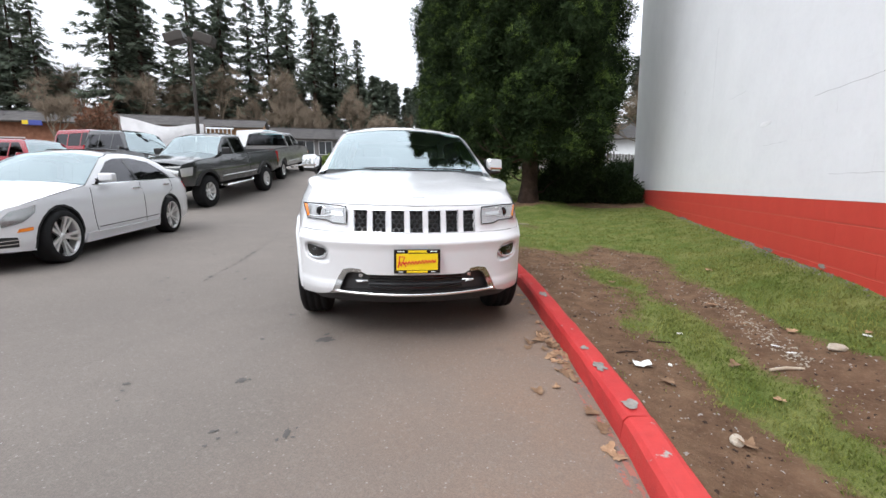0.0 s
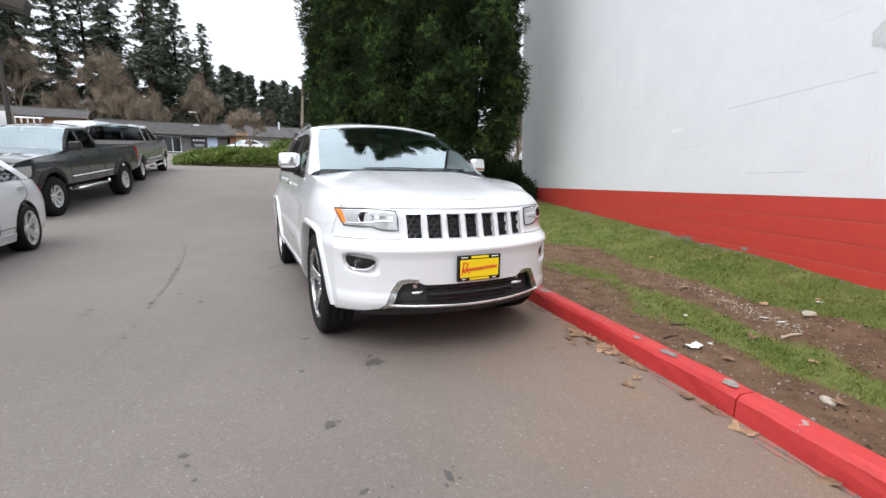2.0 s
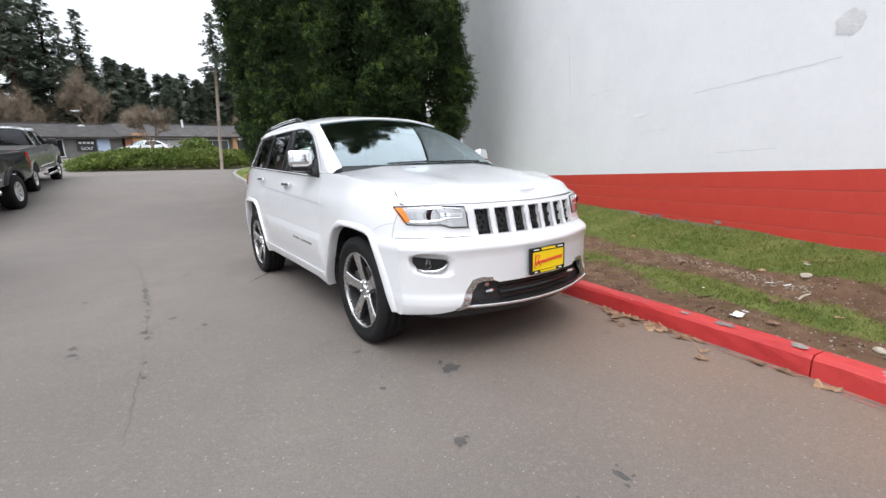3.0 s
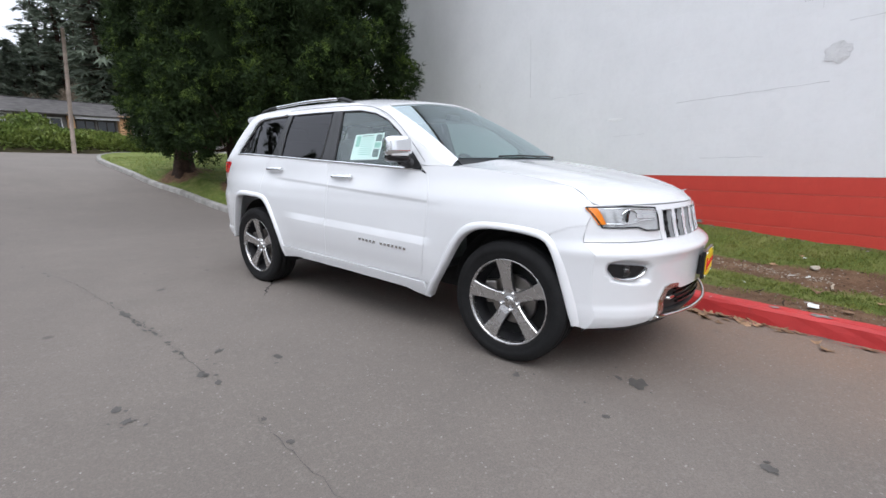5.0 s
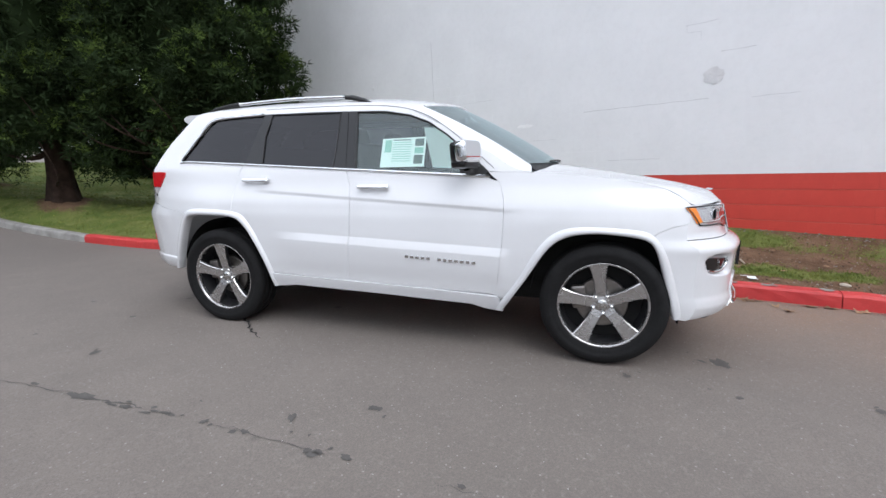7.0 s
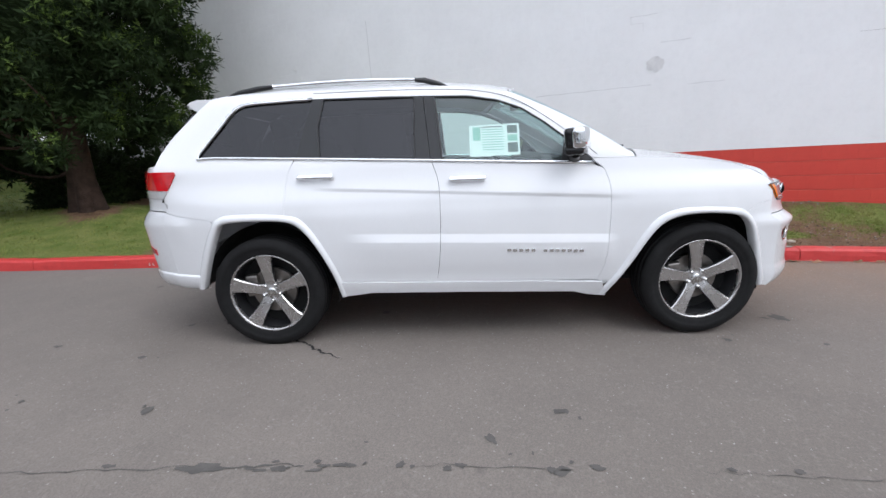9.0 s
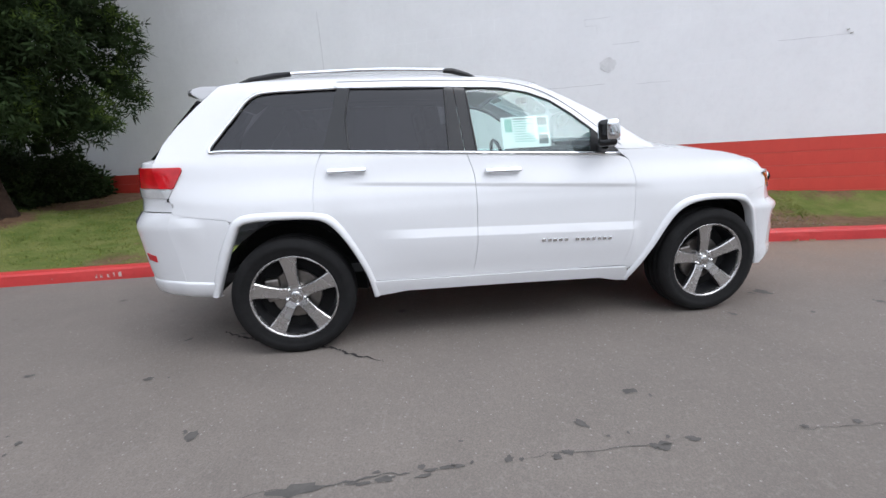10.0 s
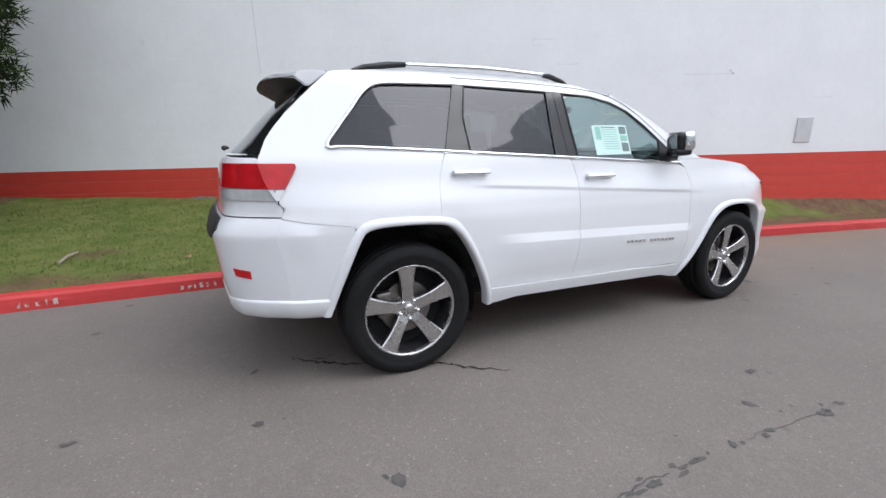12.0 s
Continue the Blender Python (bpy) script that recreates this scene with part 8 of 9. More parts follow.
h, L, e, r = shop_row(on_a(20.9), on_a(27.3), 8.1, 9.25, 8.0, TAN_BRICK, "low tan brick shop with a white awning and grey roof")
aw = part("awning", box((3.6, 1.0, 0.07), (1.9, -1.1, e - 0.35), 0.02, (12, 0, 0)), TRIM_WHITE, h, "white slatted awning")
for k in range(9):
    part("slat", box((0.10, 0.05, 0.55), (0.25 + k * 0.41, -1.58, e - 0.75), 0.01), TRIM_WHITE, aw)
shop_window(h, 0.4, 3.6, 0.7, 2.6, 3, TRIM_WHITE)
shop_window(h, 4.3, 5.6, 0.9, 2.6, 1, TRIM_WHITE)

h, L, e, r = shop_row(on_b(-0.9), on_b(11.5), 7.45, 8.95, 8.0, GREY_SIDING, "low grey shop with a dark lettered sign and pale blue banner", BROWN_BRICK)
x = 8.2
sg_ = part("sign_board", box((1.55, 0.10, 1.05), (x + 1.2, -0.10, e - 0.95), 0.02), SIGN_DARK, h, "dark sign board with white letters")
lettering("letters", "GOLF", 0.40, (x + 1.2, -0.17, e - 1.40), SIGN_WHITE, sg_)
for k in range(4):
    part("unreadable_row", box((0.24, 0.02, 0.2), (x + 0.72 + k * 0.32, -0.16, e - 0.72), 0.01), SIGN_WHITE, sg_)
part("banner", box((1.05, 0.05, 1.7), (x + 2.6, -0.08, e - 1.2), 0.01), PALE_BLUE, h, "pale blue banner")
part("fascia", box((4.2, 0.14, 0.22), (x + 1.6, -0.42, e - 0.20), 0.02), TRIM_WHITE, h)
shop_window(h, 2.4, 5.4, 0.9, 2.5, 3, TRIM_WHITE)
shop_window(h, 6.0, 7.6, 0.9, 2.5, 2, TRIM_WHITE)
part("roof_vent", lathe([(0.001, 0), (0.45, 0.0), (0.42, 0.25), (0.2, 0.42), (0.001, 0.45)], 14, pose(9.6, 3.2, r - 0.45)), TRIM_WHITE, h)
mast = part("lamp_mast", tube([(9.5, 3.4, r - 0.5), (9.5, 3.4, r + 1.3)], 0.05), LAMP_METAL, h)
part("lamp_head", box((0.75, 0.3, 0.14), (9.35, 3.4, r + 1.36), 0.03), SILVER_TRIM, mast)

h, L, e, r = shop_row(on_b(11.7), on_b(30.5), 7.55, 9.15, 8.4, GREY_SIDING, "low shop row with white garage doors and tan brick piers")
part("brick_pier", box((0.7, 0.35, e), (0.36, -0.17, e / 2)), BROWN_BRICK, h)
part("brick_pier", box((1.3, 0.50, e + 0.15), (1.37, -0.25, e / 2 + 0.07)), TAN_BRICK, h)
part("fascia", box((5.2, 0.12, 0.30), (4.1, -0.35, e - 0.28), 0.02), TRIM_WHITE, h)
garage_door(h, 2.2, 4.0, e - 0.5, DOOR_GREY)
garage_door(h, 4.2, 6.1, e - 0.5, DOOR_GREY)
part("door", box((1.0, 0.08, 2.3), (6.9, -0.04, 1.15), 0.01), SIGN_DARK, h)
shop_window(h, 7.7, 10.4, 0.9, 2.35, 3, TRIM_WHITE)
part("brick_pier", box((0.5, 0.4, e), (11.1, -0.2, e / 2)), TAN_BRICK, h)
part("fascia", box((4.0, 0.16, 0.28), (13.4, -0.5, e - 0.42), 0.02), TRIM_WHITE, h)
shop_window(h, 11.6, 13.2, 0.75, e - 0.7, 2, LAMP_METAL)
shop_window(h, 13.5, 15.1, 0.75, e - 0.7, 2, LAMP_METAL)
part("brick_pier", box((1.1, 0.5, e), (15.9, -0.25, e / 2)), TAN_BRICK, h)
shop_window(h, 16.9, 18.3, 0.9, 2.35, 2, TRIM_WHITE)
part("chimney_pipe", tube([(6.5, 3.0, r - 0.5), (6.5, 3.0, r + 0.55)], 0.12), TRIM_WHITE, h)

# a pale house, a mesh fence and a yellow notice beyond the wall's far corner
h, L, e, r = shop_row((2.5, 52.0), (16.0, 50.0), 6.3, 8.0, 8.0, TRIM_WHITE, "pale grey house with a low roof beyond the trees", GREY_SIDING)
h["label"] = "pale house with a low grey roof beyond the trees"
for k in range(4):
    shop_window(h, 1.0 + 3.0 * k, 2.4 + 3.0 * k, 1.0, 2.1, 2, TRIM_WHITE)
fence = thing("fence", pose(0, 0, 0), "grey board fence behind the shrubs by the wall", "fence")
for k in range(22):
    x, y = 1.6 + 0.15 * k, 25.6 + 0.02 * k
    part("board", box((0.13, 0.025, 1.5 + 0.03 * math.sin(k * 2.3)), (x, y, road_z(x, y) + 0.80), 0.005), GREY_SIDING, fence)
for x in (1.6, 3.1, 4.6):
    part("post", box((0.10, 0.10, 1.75), (x, 25.72, road_z(x, 25.7) + 0.82), 0.01), POST_WOOD, fence)
board = thing("notice_board", pose(2.62, 25.2, road_z(2.6, 25.2)), "yellow notice on a thin dark post", "sign")
part("post", tube([(0, 0, -0.05), (0, 0, 1.9)], 0.04), LAMP_METAL, board)
part("panel", box((0.62, 0.04, 0.42), (-0.05, -0.05, 1.95), 0.01), YELLOW_SIGN, board)

# ---- posts, lamp and tarpaulin ----
lx, ly = -15.7, 18.5
lamp = thing("street_lamp", pose(lx, ly, road_z(lx, ly), 0, 0, 25), "tall dark parking-lot lamp with two shoebox heads", "street lamp")
part("base", lathe([(0.001, 0), (0.28, 0), (0.28, 0.7), (0.24, 0.76), (0.001, 0.76)], 16), CONCRETE, lamp)
part("pole", tube([(0, 0, 0.7), (0, 0, 5.9)], [0.085, 0.06], 10), LAMP_METAL, lamp)
for sg in (1, -1):
    arm = part("arm", tube([(0, 0, 5.8), (sg * 0.15, 0, 5.88), (sg * 0.26, 0, 5.9)], 0.035), LAMP_METAL, lamp)
    part("lamp_head", box((0.82, 0.62, 0.42), (sg * 0.62, 0, 5.84), 0.05, (0, sg * 16, 0)), LAMP_METAL, arm)

px, py = -7.75, 27.75
post = thing("utility_post", pose(px, py, road_z(px, py)), "leaning weathered wooden post at the hedge's end", "post")
part("shaft", tube([(0, 0, -0.1), (0.13, 0.0, 1.6), (0.28, 0.0, 3.4), (0.42, 0.0, 5.2)], [0.085, 0.08, 0.072, 0.065], 10), POST_WOOD, post, smooth=True)
part("cap", tube([(0.42, 0.0, 5.2), (0.425, 0.0, 5.26)], [0.075, 0.03], 10), LAMP_METAL, post)

tarp = thing("tarpaulin", pose(0, 0, 0), "sagging white tarpaulin strung between two poles", "tarpaulin")
ta, tb = Vector((-21.0, 19.0, 4.95)), Vector((-18.9, 22.3, 4.85))


def tarp_point(u, w):
    p = ta.lerp(tb, u)
    sag = 0.32 * math.sin(math.pi * u) * (1 - 0.4 * u)
    return (p.x + 0.25 * w * math.sin(3 * u + w * 2), p.y, p.z - sag * (1 - w) - 1.5 * w + 0.06 * math.sin(9 * u + 4 * w))


v, f = grid(list(np.linspace(0, 1, 30)), list(np.linspace(0, 1, 12)), tarp_point)
raw("sheet", v, f, TARP, tarp, True)
for q in (ta, tb):
    g = road_z(q.x, q.y)
    part("pole", tube([(q.x, q.y, g - 0.05), (q.x, q.y, q.z + 0.05)], 0.04), POST_WOOD, tarp)


# ---- what lies on the road, the kerb, the lawn and the wall ----
def lap(y):
    """The kerb's back edge, x and height, by y on the near lawn."""
    k = min(max((y + 7.0) / 0.05, 0), len(LAP) - 1)
    return LAP[int(k)]


LAP = []
for i in range(660):
    yy = -7.0 + 0.05 * i
    k = next((q for q in range(len(KERB) - 1) if KERB[q][1] <= yy <= KERB[q + 1][1]), len(KERB) - 2)
    t = (yy - KERB[k][1]) / max(KERB[k + 1][1] - KERB[k][1], 1e-6)
    p, nrm = kerb_at(KS[k] + (KS[k + 1] - KS[k]) * min(max(t, 0), 1))
    q = p + nrm * KERB_W
    LAP.append((q.x, road_z(p.x, p.y) + KERB_H - 0.02))


def turf_z(x, y):
    return lawn_z(x, y, *lap(y))


def grass(name, label, n, y0, y1, h, seed, least=0.50):
    """Single bent blades, standing only where the turf grows."""
    r = random.Random(seed)
    vs, fs = [], []
    while len(fs) < n * 2:
        y = r.uniform(y0, y1)
        xk = lap(y)[0]
        x = r.uniform(xk + 0.01, WALL_X - 0.01)
        t = turf_at(x, y)
        if t + r.uniform(-0.55, 0.42) < least:
            continue
        z = turf_z(x, y) - 0.004
        for _ in range(4):
            a, b = r.uniform(0, math.tau), r.uniform(0, math.tau)
            hh_, w = h * r.uniform(0.4, 1.3) * (0.5 + 0.5 * t), r.uniform(0.0016, 0.0034) * (1 + h * 10)
            bx, by = x + r.gauss(0, 0.018), y + r.gauss(0, 0.018)
            lean = r.uniform(0.2, 1.0) * hh_
            ca, sa, cb, sb = math.cos(a) * w, math.sin(a) * w, math.cos(b) * lean, math.sin(b) * lean
            i = len(vs)
            vs += [(bx - ca, by - sa, z), (bx + ca, by + sa, z), (bx + ca * 0.7 + cb * 0.4, by + sa * 0.7 + sb * 0.4, z + hh_ * 0.65), (bx - ca * 0.7 + cb * 0.4, by - sa * 0.7 + sb * 0.4, z + hh_ * 0.65), (bx + cb, by + sb, z + hh_ * 0.9)]
            fs += [(i, i + 1, i + 2, i + 3), (i + 3, i + 2, i + 4)]
    tagged(raw(name, vs, fs, BLADE), label, "grass", kind="stuff")


grass("grass", "short bright green grass in patches on bare soil", 26000, 2.2, 7.5, 0.030, 21)
grass("grass", "short green lawn grass beside the white wall", 26000, 7.5, 14.5, 0.034, 22)
grass("grass", "rough lawn grass under the evergreen trees", 16000, 14.5, 24.0, 0.05, 23)


def blot(at, rx, ry, rz, z, seed, n=14, rough=0.35):
    """A flat irregular patch with a ragged rim."""
    r = random.Random(seed)
    bm = bmesh.new()
    c = [bm.verts.new(at(0, 0, z))]
    rim = []
    ca, sa = math.cos(rz), math.sin(rz)
    for k in range(n):
        a = math.tau * k / n
        q = 1 + r.uniform(-rough, rough)
        u, w = rx * q * math.cos(a), ry * q * math.sin(a)
        rim.append(bm.verts.new(at(u * ca - w * sa, u * sa + w * ca, z)))
    for k in range(n):
        bm.faces.new((c[0], rim[k], rim[(k + 1) % n]))
    bmesh.ops.recalc_face_normals(bm, faces=bm.faces)
    return bm


def road_blot(x, y, rx, ry, rz, seed, name="oil_spot", material=OIL, z=0.003):
    # a spot and two or three drops beside it, on the road's own slope
    r = random.Random(seed)
    at = lambda u, w, h: (x + u, y + w, road_z(x + u, y + w) + h)
    part(name, blot(at, rx, ry, rz, z, seed), material, road)


SPOTS = [(-2.63, 5.46), (-3.05, 5.41), (-2.97, 5.24), (-3.38, 7.46), (-2.47, 8.36), (-2.98, 8.15), (-3.59, 8.24), (-0.99, 3.42), (-0.42, 3.04), (-1.57, 3.17), (-0.90, 4.25), (-2.62, 5.43), (-1.42, 4.55), (-1.29, 4.0), (-3.42, 5.16), (-3.36, 5.02), (-3.09, 8.95), (-3.16, 5.76), (-3.25, 6.0), (-3.33, 6.2), (-2.31, 8.02), (-5.24, 6.83), (-2.95, 5.7), (-3.04, 5.37), (-0.76, 2.95)]
r = random.Random(31)
for k, (x, y) in enumerate(SPOTS):
    a = r.uniform(0, 3)
    road_blot(x, y, r.uniform(0.018, 0.042), r.uniform(0.012, 0.024), a, 400 + k)
    for j in range(r.randint(0, 3)):
        road_blot(x + r.gauss(0, 0.07), y + r.gauss(0, 0.07), r.uniform(0.006, 0.014), r.uniform(0.005, 0.011), a, 600 + 9 * k + j)
road_blot(-3.58, 6.78, 0.10, 0.03, 2.0, 77)
road_blot(-0.86, 4.15, 0.07, 0.05, 0.4, 78)


def crack(pts, width, seed, name="crack", wob=0.012, material=CRACK):
    r = random.Random(seed)
    line = curve_pts(pts, 14)
    bm, prev = bmesh.new(), None
    for k, (x, y) in enumerate(line):
        a, b = line[max(k - 1, 0)], line[min(k + 1, len(line) - 1)]
        d = Vector((b[0] - a[0], b[1] - a[1])).normalized()
        o = r.uniform(-wob, wob)
        w = width * r.uniform(0.35, 1.2) * min(1, 6 * k / len(line) + 0.2, 6 * (len(line) - k) / len(line))
        cx, cy = x - d.y * o, y + d.x * o
        q = [bm.verts.new((cx - d.y * s_ * w, cy + d.x * s_ * w, road_z(cx, cy) + 0.003)) for s_ in (-0.5, 0.5)]
        if prev:
            bm.faces.new((prev[0], q[0], q[1], prev[1]))
        prev = q
    bmesh.ops.recalc_face_normals(bm, faces=bm.faces)
    part(name, bm, material, road)


crack([(-2.30, 8.2), (-2.36, 8.0), (-2.40, 7.75), (-2.41, 7.29), (-2.48, 7.09), (-2.54, 6.83)], 0.020, 5)
SEAM = [(-4.97, 9.45), (-4.55, 8.75), (-4.17, 8.10), (-3.83, 7.36), (-3.57, 6.78), (-3.40, 6.38), (-3.22, 5.93), (-3.03, 5.40), (-2.84, 4.85), (-2.70, 4.40), (-2.5, 3.77), (-2.4, 3.4)]
crack(SEAM[1:5], 0.006, 6, material=SEAM_STAIN)
crack(SEAM[4:6], 0.010, 7, material=SEAM_STAIN)
crack(SEAM[6:8], 0.004, 8, material=SEAM_STAIN)
crack(SEAM[8:11], 0.003, 9, material=SEAM_STAIN)
for k in range(16):
    t = r.uniform(3.5, 9)
    i = min(range(len(SEAM)), key=lambda q: abs(SEAM[q][1] - t))
    a, b = SEAM[max(i - 1, 0)], SEAM[i]
    u = r.random()
    road_blot(a[0] + (b[0] - a[0]) * u + r.gauss(0, 0.02), a[1] + (b[1] - a[1]) * u, r.uniform(0.012, 0.04), r.uniform(0.008, 0.016), 2.0, 800 + k)

# red paint spilt along the kerb's foot
for k in range(34):
    s = nearest_s(1.55, 1.5) + k * 0.11 + r.uniform(-0.05, 0.05)
    p, nrm = kerb_at(s)
    o = -0.015 - 0.06 * r.random() ** 2
    x, y = p.x + nrm.x * o, p.y + nrm.y * o
    ang = math.atan2(-nrm.x, nrm.y)
    road_blot(x, y, r.uniform(0.06, 0.15), r.uniform(0.006, 0.016), ang, 900 + k, "paint_spill", SPILL, 0.0025 + 0.0004 * (k % 4))

# concrete laid bare where the kerb's paint has broken away
for k, (x, y, rx, ry) in enumerate([(0.72, 5.55, 0.09, 0.05), (1.075, 4.02, 0.065, 0.035), (1.16, 3.62, 0.05, 0.04), (1.0, 4.30, 0.04, 0.025)]):
    kk = min(range(len(KERB)), key=lambda q: (KERB[q][1] - y) ** 2)
    p, nrm = kerb_at(KS[kk])
    c = p + nrm * (0.085 if k % 2 == 0 else 0.07)
    at = lambda u, w, h_: (c.x + u, c.y + w, road_z(p.x, p.y) + KERB_H + 0.0045)
    part("chip", blot(at, rx, min(ry, 0.04), math.atan2(-nrm.x, nrm.y), 0, 1000 + k, 16, 0.4), BARE_CONCRETE, red_kerb)


# worn white stencil marks on the kerb's face: unreadable, so plain strokes
def kerb_marks(s0, count, seed):
    rr = random.Random(seed)
    s = s0
    for k in range(count):
        p, nrm = kerb_at(s)
        d = Vector((nrm.y, -nrm.x))
        w, hh_ = rr.uniform(0.015, 0.035), rr.uniform(0.035, 0.06)
        bm = bmesh.new()
        q = [bm.verts.new((p.x + d.x * u - nrm.x * 0.004, p.y + d.y * u - nrm.y * 0.004, road_z(p.x, p.y) + zz)) for u, zz in ((0, 0.03), (w, 0.03), (w, 0.03 + hh_), (0, 0.03 + hh_ * 0.8))]
        bm.faces.new(q)
        bmesh.ops.recalc_face_normals(bm, faces=bm.faces)
        part("worn_mark", bm, CHALK, red_kerb)
        s += w + rr.uniform(0.015, 0.06)


CHALK = worn_paint("worn_white_paint", (0.62, 0.60, 0.58), (0.55, 0.40, 0.38), (0.52, 0.10, 0.08), 0.5, 0.8, 60, 30.0)
kerb_marks(nearest_s(-0.76, 9.42), 6, 1)
kerb_marks(nearest_s(-1.19, 10.53), 5, 2)


# ---- fallen leaves, litter and stones ----
def dead_leaf(seed, size):
    """A dry lobed leaf, curled, with its stalk."""
    r = random.Random(seed)
    n = 30
    vs = [(0, 0, 0)]
    cu, cv, tw = r.uniform(2, 7), r.uniform(-3, 7), r.uniform(-5, 5)
    bend = lambda x, y: (x, y, cu * x * x + cv * y * y + tw * x * y + 0.006)
    for k in range(n):
        a = math.tau * k / n
        lobe_ = 0.5 + (0.25 + 0.25 * math.sin(3.1 * a + seed)) * abs(math.cos(2.5 * a + 0.4 * math.sin(a + seed))) + r.uniform(-0.13, 0.13)
        vs.append((size * lobe_ * math.cos(a) * 0.9, size * lobe_ * math.sin(a), 0))
    vs = [bend(x, y) for x, y, _ in vs]
    fs = [(0, k + 1, (k + 1) % n + 1) for k in range(n)]
    i = len(vs)
    for q in range(5):
        t = q / 4
        x = -size * (0.3 + 0.9 * t)
        vs += [(x, -0.0012, bend(x * 0.6, 0)[2]), (x, 0.0012, bend(x * 0.6, 0)[2] + 0.001)]
    fs += [(i + 2 * q, i + 2 * q + 2, i + 2 * q + 3, i + 2 * q + 1) for q in range(4)]
    return vs, fs


LEAVES = []
for k in range(4):
    v, f = dead_leaf(50 + k, 0.044 + 0.007 * k)
    LEAVES.append((v, f))
spots = [(1.46, 4.0), (1.99, 3.95), (1.92, 4.37), (1.66, 3.44), (2.16, 5.64), (2.24, 5.15), (1.85, 6.51), (1.39, 6.34), (1.1, 7.2), (2.5, 5.0), (0.9, 8.3), (2.7, 4.1), (2.4, 3.6), (2.9, 4.9), (0.0, 10.0), (0.2, 9.3), (-0.2, 11.4), (1.7, 7.0), (2.5, 6.9)]
heap = [(0.50, 5.78), (0.86, 4.57), (0.74, 4.53), (0.95, 4.10), (0.73, 3.86), (1.07, 3.59), (0.91, 4.41), (0.80, 4.60), (0.83, 4.50), (0.88, 4.48), (0.78, 4.66), (0.86, 4.64), (0.71, 4.88), (0.60, 5.35), (0.55, 5.5), (0.66, 5.1), (0.92, 4.2), (1.02, 3.72), (1.12, 3.35), (1.2, 3.0), (1.26, 2.8), (0.7, 4.7), (0.9, 4.32)]
rr = random.Random(8)
for k in range(28):
    y = rr.gauss(4.55, 0.20) if k < 18 else rr.uniform(3.1, 6.1)
    heap.append((lap(y)[0] - KERB_W - 0.05 - abs(rr.gauss(0, 0.07)), y))
first = [None] * 4
for k, (x, y) in enumerate(spots + heap):
    on_lawn = k < len(spots)
    z = turf_z(x, y) + 0.012 if on_lawn else road_z(x, y) + 0.001
    m = pose(x, y, z, rr.uniform(-14, 14), rr.uniform(-14, 14), rr.uniform(0, 360)) @ Matrix.Diagonal((*[rr.uniform(0.7, 1.25)] * 3, 1))
    j = k % 4
    label = "curled dry brown leaf fallen on the lawn" if on_lawn else "curled dry brown leaf lying against the red kerb"
    if first[j] is None:
        first[j] = tagged(raw("fallen_leaf", *LEAVES[j], DRY_LEAF), label, "leaf", "fallen leaves")
        first[j].matrix_basis = m
    else:
        ob = copy_thing(first[j], m)
        if ob is not None:
            tagged(ob, label, "leaf", "fallen leaves")


def scrap(name, at, bm, material, label, category):
    ob = finish(name, bm, material)
    ob.matrix_basis = at
    return tagged(ob, label, category)


def rock(rx, ry, rz_, seed):
    r = random.Random(seed)
    bm = bmesh.new()
    bmesh.ops.create_icosphere(bm, subdivisions=2, radius=1.0)
    for q in bm.verts:
        d = 1 + 0.25 * noise.noise(q.co * 1.3 + Vector((seed, 0, 0))) + r.uniform(-0.05, 0.05)
        q.co = Vector((q.co.x * rx * d, q.co.y * ry * d, max(q.co.z, -0.5) * rz_ * d))
    return bm


lie = lambda x, y, a=0, up_=0.006: pose(x, y, turf_z(x, y) + up_, 0, 0, a)
scrap("concrete_chunk", lie(2.60, 4.66, 20, 0.018), rock(0.062, 0.045, 0.026, 2), PALE_STONE, "pale flat chunk of concrete on bare soil", "stone")
scrap("concrete_chunk", lie(1.63, 3.47, 70, 0.010), rock(0.05, 0.03, 0.022, 3), PALE_STONE, "small broken piece of concrete on the soil", "stone")
v, f = grid(list(np.linspace(-0.075, 0.075, 9)), list(np.linspace(-0.05, 0.05, 7)), lambda a, b: (a + 0.2 * b, b + (0.012 if a > 0 else 0), 0.010 + 0.02 * abs(math.sin(22 * a)) + 0.10 * b * b * 8 * (a > 0)))
ob = tagged(raw("paper_scrap", v, f, PAPER, None, True), "crumpled white paper scrap on bare soil", "litter")
ob.matrix_basis = lie(1.35, 4.18, 15, 0.004) @ Matrix.Diagonal((0.75, 0.75, 0.6, 1))
scrap("stick", lie(2.20, 4.36, 18, 0.012), tube([(-0.11, 0, 0), (0.0, 0.008, 0.006), (0.11, 0, 0.0)], [0.009, 0.011, 0.008], 7), DRY_STICK, "pale dry stick on the grass", "stick")
scrap("stick", lie(1.28, 4.36, 20, 0.006), tube([(-0.07, 0, 0), (0.0, 0.01, 0.005), (0.08, 0, 0.0)], [0.005, 0.006, 0.004], 6), BARK, "thin dark twig on bare soil", "stick")
scrap("stick", lie(1.54, 4.67, -5, 0.006), tube([(-0.08, 0, 0), (0.0, -0.012, 0.005), (0.08, 0.01, 0.0)], [0.005, 0.006, 0.004], 6), BARK, "thin dark twig beside the grass", "stick")
scrap("stick", lie(-0.07, 11.23, 15, 0.02), tube([(-0.22, 0, 0), (0.0, 0.012, 0.02), (0.22, 0, 0.01)], [0.014, 0.016, 0.012], 7), DRY_STICK, "pale dry stick on the lawn near the trees", "stick")
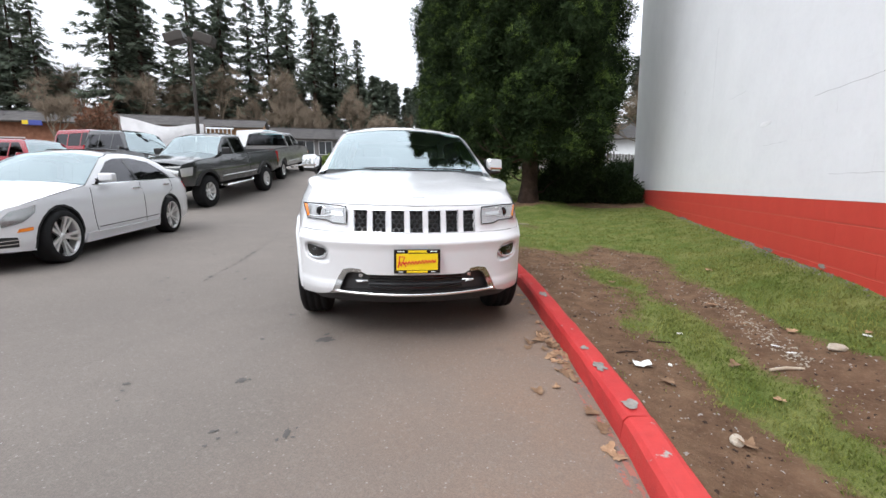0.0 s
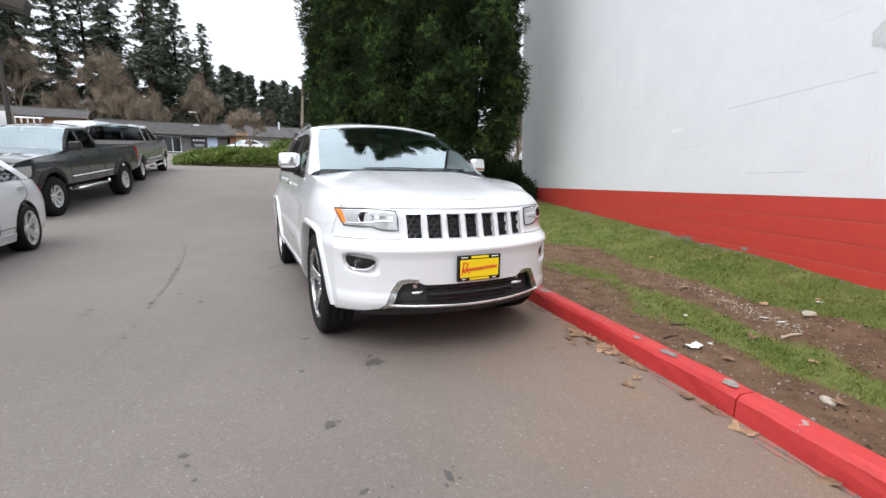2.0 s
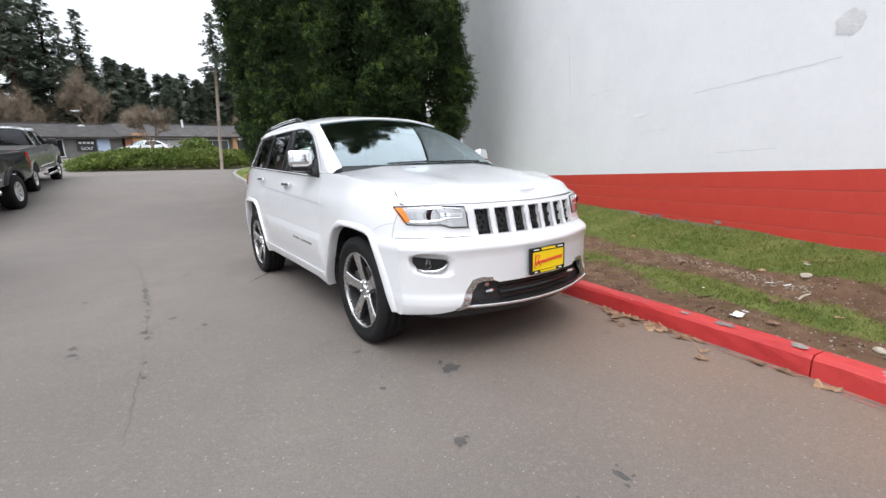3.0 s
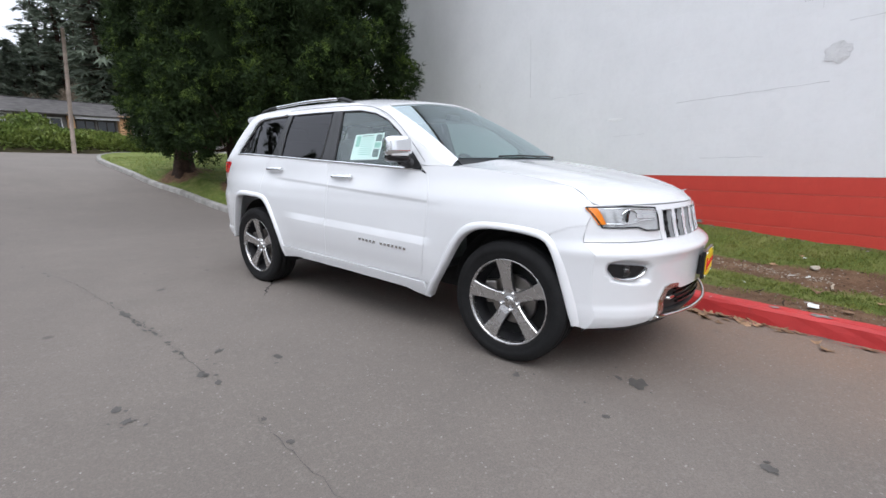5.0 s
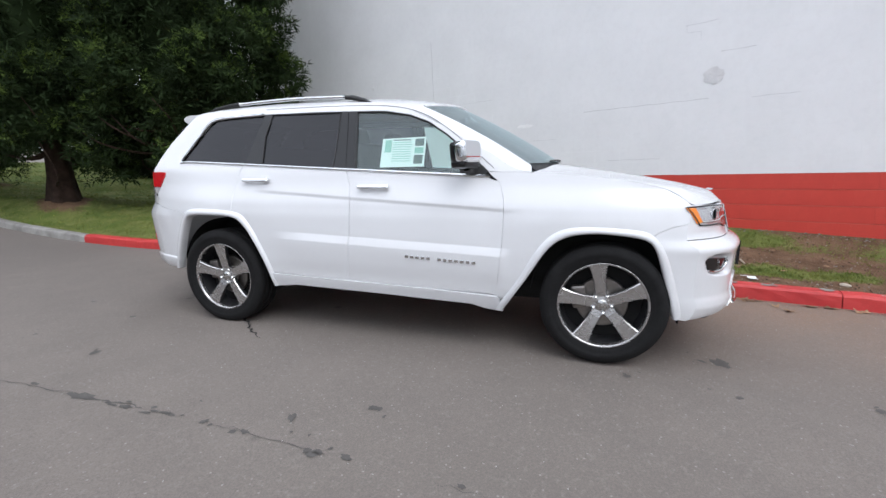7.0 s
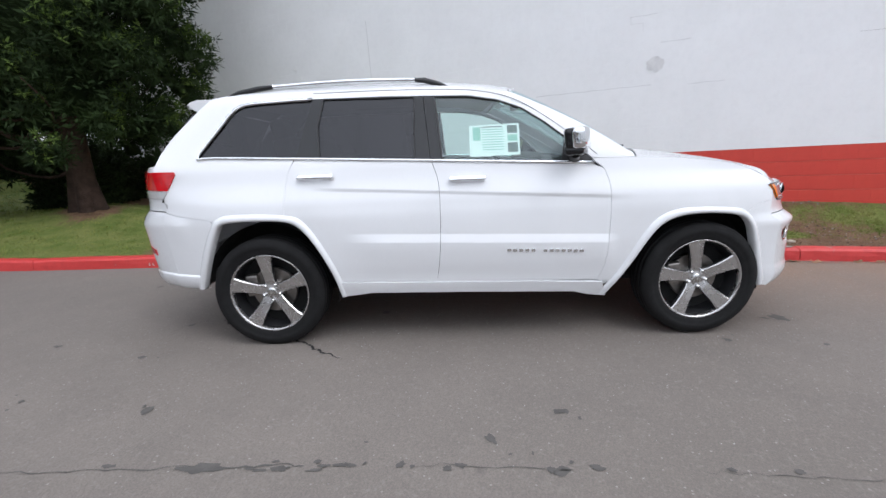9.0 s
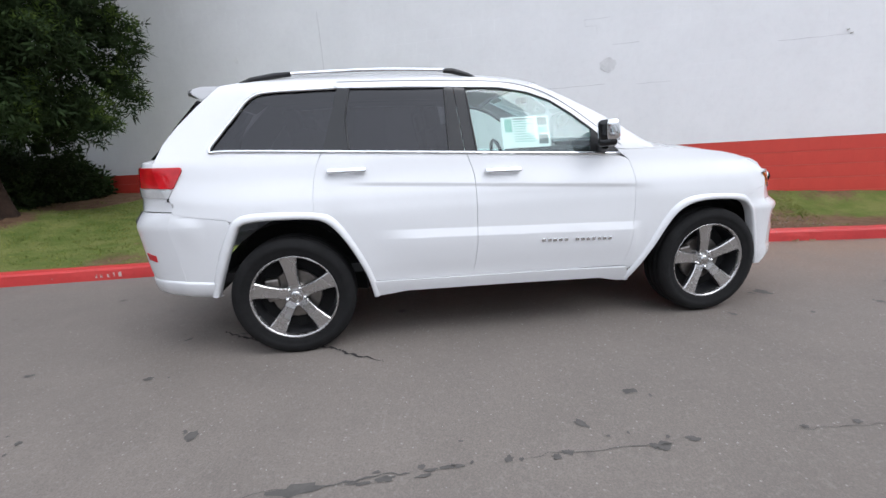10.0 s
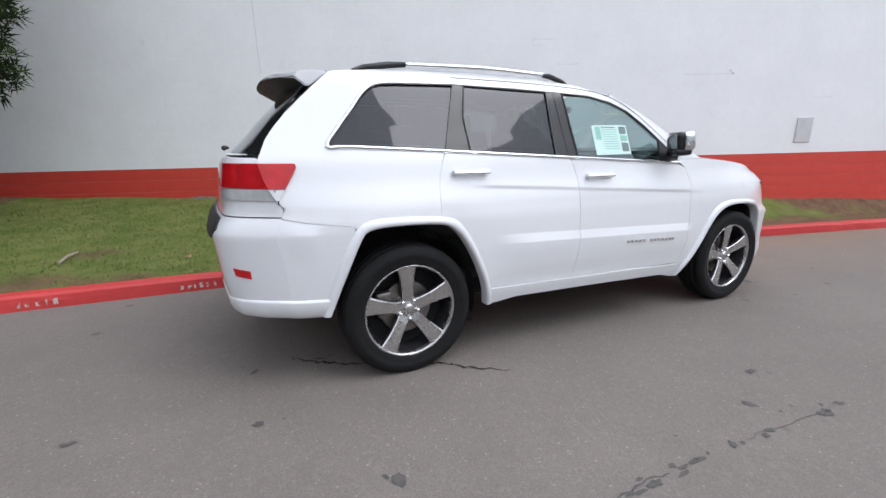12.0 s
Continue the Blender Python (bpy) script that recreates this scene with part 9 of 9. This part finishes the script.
for k, (x, y) in enumerate([(2.87, 4.86), (1.73, 4.9), (1.53, 4.28), (2.29, 4.74), (2.33, 4.61)]):
    scrap("paper_scrap", lie(x, y, 40 * k, 0.010), box((0.05, 0.022, 0.006), (0, 0, 0), 0.002, (10, 8, 0)), PAPER, "tiny white scrap of litter on the soil", "litter")

# crumbs of stone, bark and mortar: on the soil, along the wall's foot, and grit on the road
def crumbs(name, label, n, place, material, lo, hi, seed):
    r = random.Random(seed)
    vs, fs = [], []
    base_v = [Vector(q) for q in ((1, 0, -0.4), (-0.5, 0.87, -0.4), (-0.5, -0.87, -0.4), (0.2, 0.1, 0.6), (-0.4, -0.2, 0.5))]
    base_f = [(0, 1, 3), (1, 4, 3), (1, 2, 4), (2, 0, 3), (2, 3, 4), (0, 2, 1)]
    for _ in range(n):
        x, y, z = place(r)
        s_ = r.uniform(lo, hi) * r.uniform(0.5, 1)
        m = pose(x, y, z + s_ * 0.3, r.uniform(-30, 30), r.uniform(-30, 30), r.uniform(0, 360)) @ Matrix.Diagonal((s_ * r.uniform(0.7, 1.6), s_, s_ * r.uniform(0.4, 0.9), 1))
        i = len(vs)
        vs += [tuple(m @ q) for q in base_v]
        fs += [tuple(i + a for a in q) for q in base_f]
    tagged(raw(name, vs, fs, material), label, "debris", kind="stuff")


def soil_place(r):
    while True:
        y = r.uniform(2.4, 10.5)
        x = r.uniform(lap(y)[0] + 0.02, 3.25)
        if turf_at(x, y) < 0.42:
            return x, y, turf_z(x, y)


def foot_place(r):
    y = r.uniform(2.5, 12) if r.random() < 0.6 else r.uniform(6.2, 8.5)
    x = 3.29 - abs(r.gauss(0, 0.05))
    return x, y, turf_z(x, y)


def corridor_place(r):
    y = r.uniform(4.4, 5.9)
    x = 2.32 - 0.05 * (y - 4.6) + r.gauss(0, 0.06)
    return x, y, turf_z(x, y)


def road_place(r):
    x, y = r.uniform(-5.0, 1.2), r.uniform(2.2, 9.2)
    if x > lap(y)[0] - 0.2:
        x -= 2.5
    return x, y, road_z(x, y)


crumbs("soil_crumbs", "small stones and clods scattered on bare soil", 900, soil_place, BARE_CONCRETE, 0.004, 0.014, 41)
crumbs("bark_chips", "dark bark chips and dead twigs on bare soil", 700, soil_place, BARK, 0.006, 0.018, 42)
crumbs("mortar_crumbs", "grey mortar crumbs fallen along the wall's foot", 420, foot_place, BARE_CONCRETE, 0.008, 0.026, 43)
crumbs("gravel", "pale gravel spilt in a worn track of the lawn", 260, corridor_place, PALE_STONE, 0.006, 0.018, 44)
crumbs("grit", "loose pale grit scattered over the asphalt", 700, road_place, GRIT_STONE, 0.003, 0.007, 45)

# ---- marks on the wall ----
def wall_patch(name, y, z, ry, rz_, material, seed, label="", proud=0.003, rough=0.14, n=24):
    at = lambda u, w, h_: (WALL_X - proud, y + u, z + w)
    bm = blot(at, ry, rz_, 0, 0, seed, n, rough)
    bmesh.ops.solidify(bm, geom=bm.faces[:], thickness=0.0015)
    bmesh.ops.recalc_face_normals(bm, faces=bm.faces)
    part(name, bm, material, wall, label)


PATCHED = varied("rough_patched_plaster", (0.74, 0.74, 0.75), (0.86, 0.86, 0.87), 0.95, 9, 50, 0.9, 0.02)
FAINT = plain("faint_wall_crack", (0.60, 0.60, 0.61), 0.9)
wall_patch("plaster_patch", 4.975, 2.478, 0.125, 0.11, PATCHED, 1, "rough round plaster patch")
wall_patch("plaster_patch", 11.95, 3.25, 0.05, 0.06, PATCHED, 2, "small rough plaster bump")
wall_patch("plaster_patch", 7.9, 2.05, 0.16, 0.03, PATCHED, 3, "faint patched crack")
for k, (y, z, ry, rz_) in enumerate([(6.33, 0.51, 0.08, 0.03), (5.94, 0.43, 0.06, 0.04), (6.15, 0.46, 0.04, 0.025), (7.45, 0.515, 0.18, 0.025), (8.05, 0.525, 0.22, 0.025), (6.9, 0.475, 0.16, 0.025), (11.4, 0.62, 0.35, 0.03), (5.65, 0.40, 0.20, 0.025), (10.2, 0.58, 0.12, 0.02), (6.6, 0.455, 0.10, 0.03)]):
    wall_patch("chip", y, z - 0.015, ry * 0.7, rz_ * 0.7, BARE_CONCRETE, 20 + k, "bare concrete where red paint flaked off", 0.0032 + 0.0003 * (k % 3), 0.45, 22)


def wall_crack(pts, width, seed):
    r = random.Random(seed)
    bm, prev = bmesh.new(), None
    for k, (y, z) in enumerate(pts):
        a, b = pts[max(k - 1, 0)], pts[min(k + 1, len(pts) - 1)]
        d = Vector((b[0] - a[0], b[1] - a[1])).normalized()
        w = width * r.uniform(0.5, 1.2)
        q = [bm.verts.new((WALL_X - 0.0028, y - d.y * w * s_, z + d.x * w * s_)) for s_ in (-0.5, 0.5)]
        if prev:
            bm.faces.new((prev[0], q[0], q[1], prev[1]))
        prev = q
    bmesh.ops.recalc_face_normals(bm, faces=bm.faces)
    part("crack", bm, FAINT, wall)


for k, (y0, y1, z, w) in enumerate([(5.02, 6.8, 2.185, 0.006), (4.96, 5.36, 3.185, 0.005), (4.52, 4.91, 2.775, 0.006), (4.03, 4.52, 2.145, 0.005), (1.65, 2.59, 2.57, 0.006), (5.6, 6.4, 1.385, 0.004), (-0.3, 0.1, 2.14, 0.004), (7.3, 7.9, 1.78, 0.003), (8.6, 9.4, 2.59, 0.003)]):
    n = int((y1 - y0) / 0.1) + 2
    wall_crack([(y0 + (y1 - y0) * q / (n - 1), z + 0.004 * math.sin(q * 1.7 + k)) for q in range(n)], w, k)
wall_crack([(10.06, 2.7), (10.066, 3.1), (10.06, 3.5), (10.064, 3.9)], 0.007, 13)
wall_crack([(5.16, 2.97), (5.165, 3.08), (5.34, 3.09), (5.34, 3.2)], 0.004, 14)
PLATE_GREY = plain("pale_grey_plate", (0.62, 0.62, 0.63), 0.6)
plate = part("cover_plate", box((0.02, 0.30, 0.44), (WALL_X - 0.012, 0.17, 1.56), 0.005), PLATE_GREY, wall, "pale grey cover plate")
for dz in (0, 0.05):
    part("fixing", box((0.02, 0.03, 0.012), (WALL_X - 0.012, 1.69 + dz, 2.58 + dz), 0.003), CONCRETE, wall)
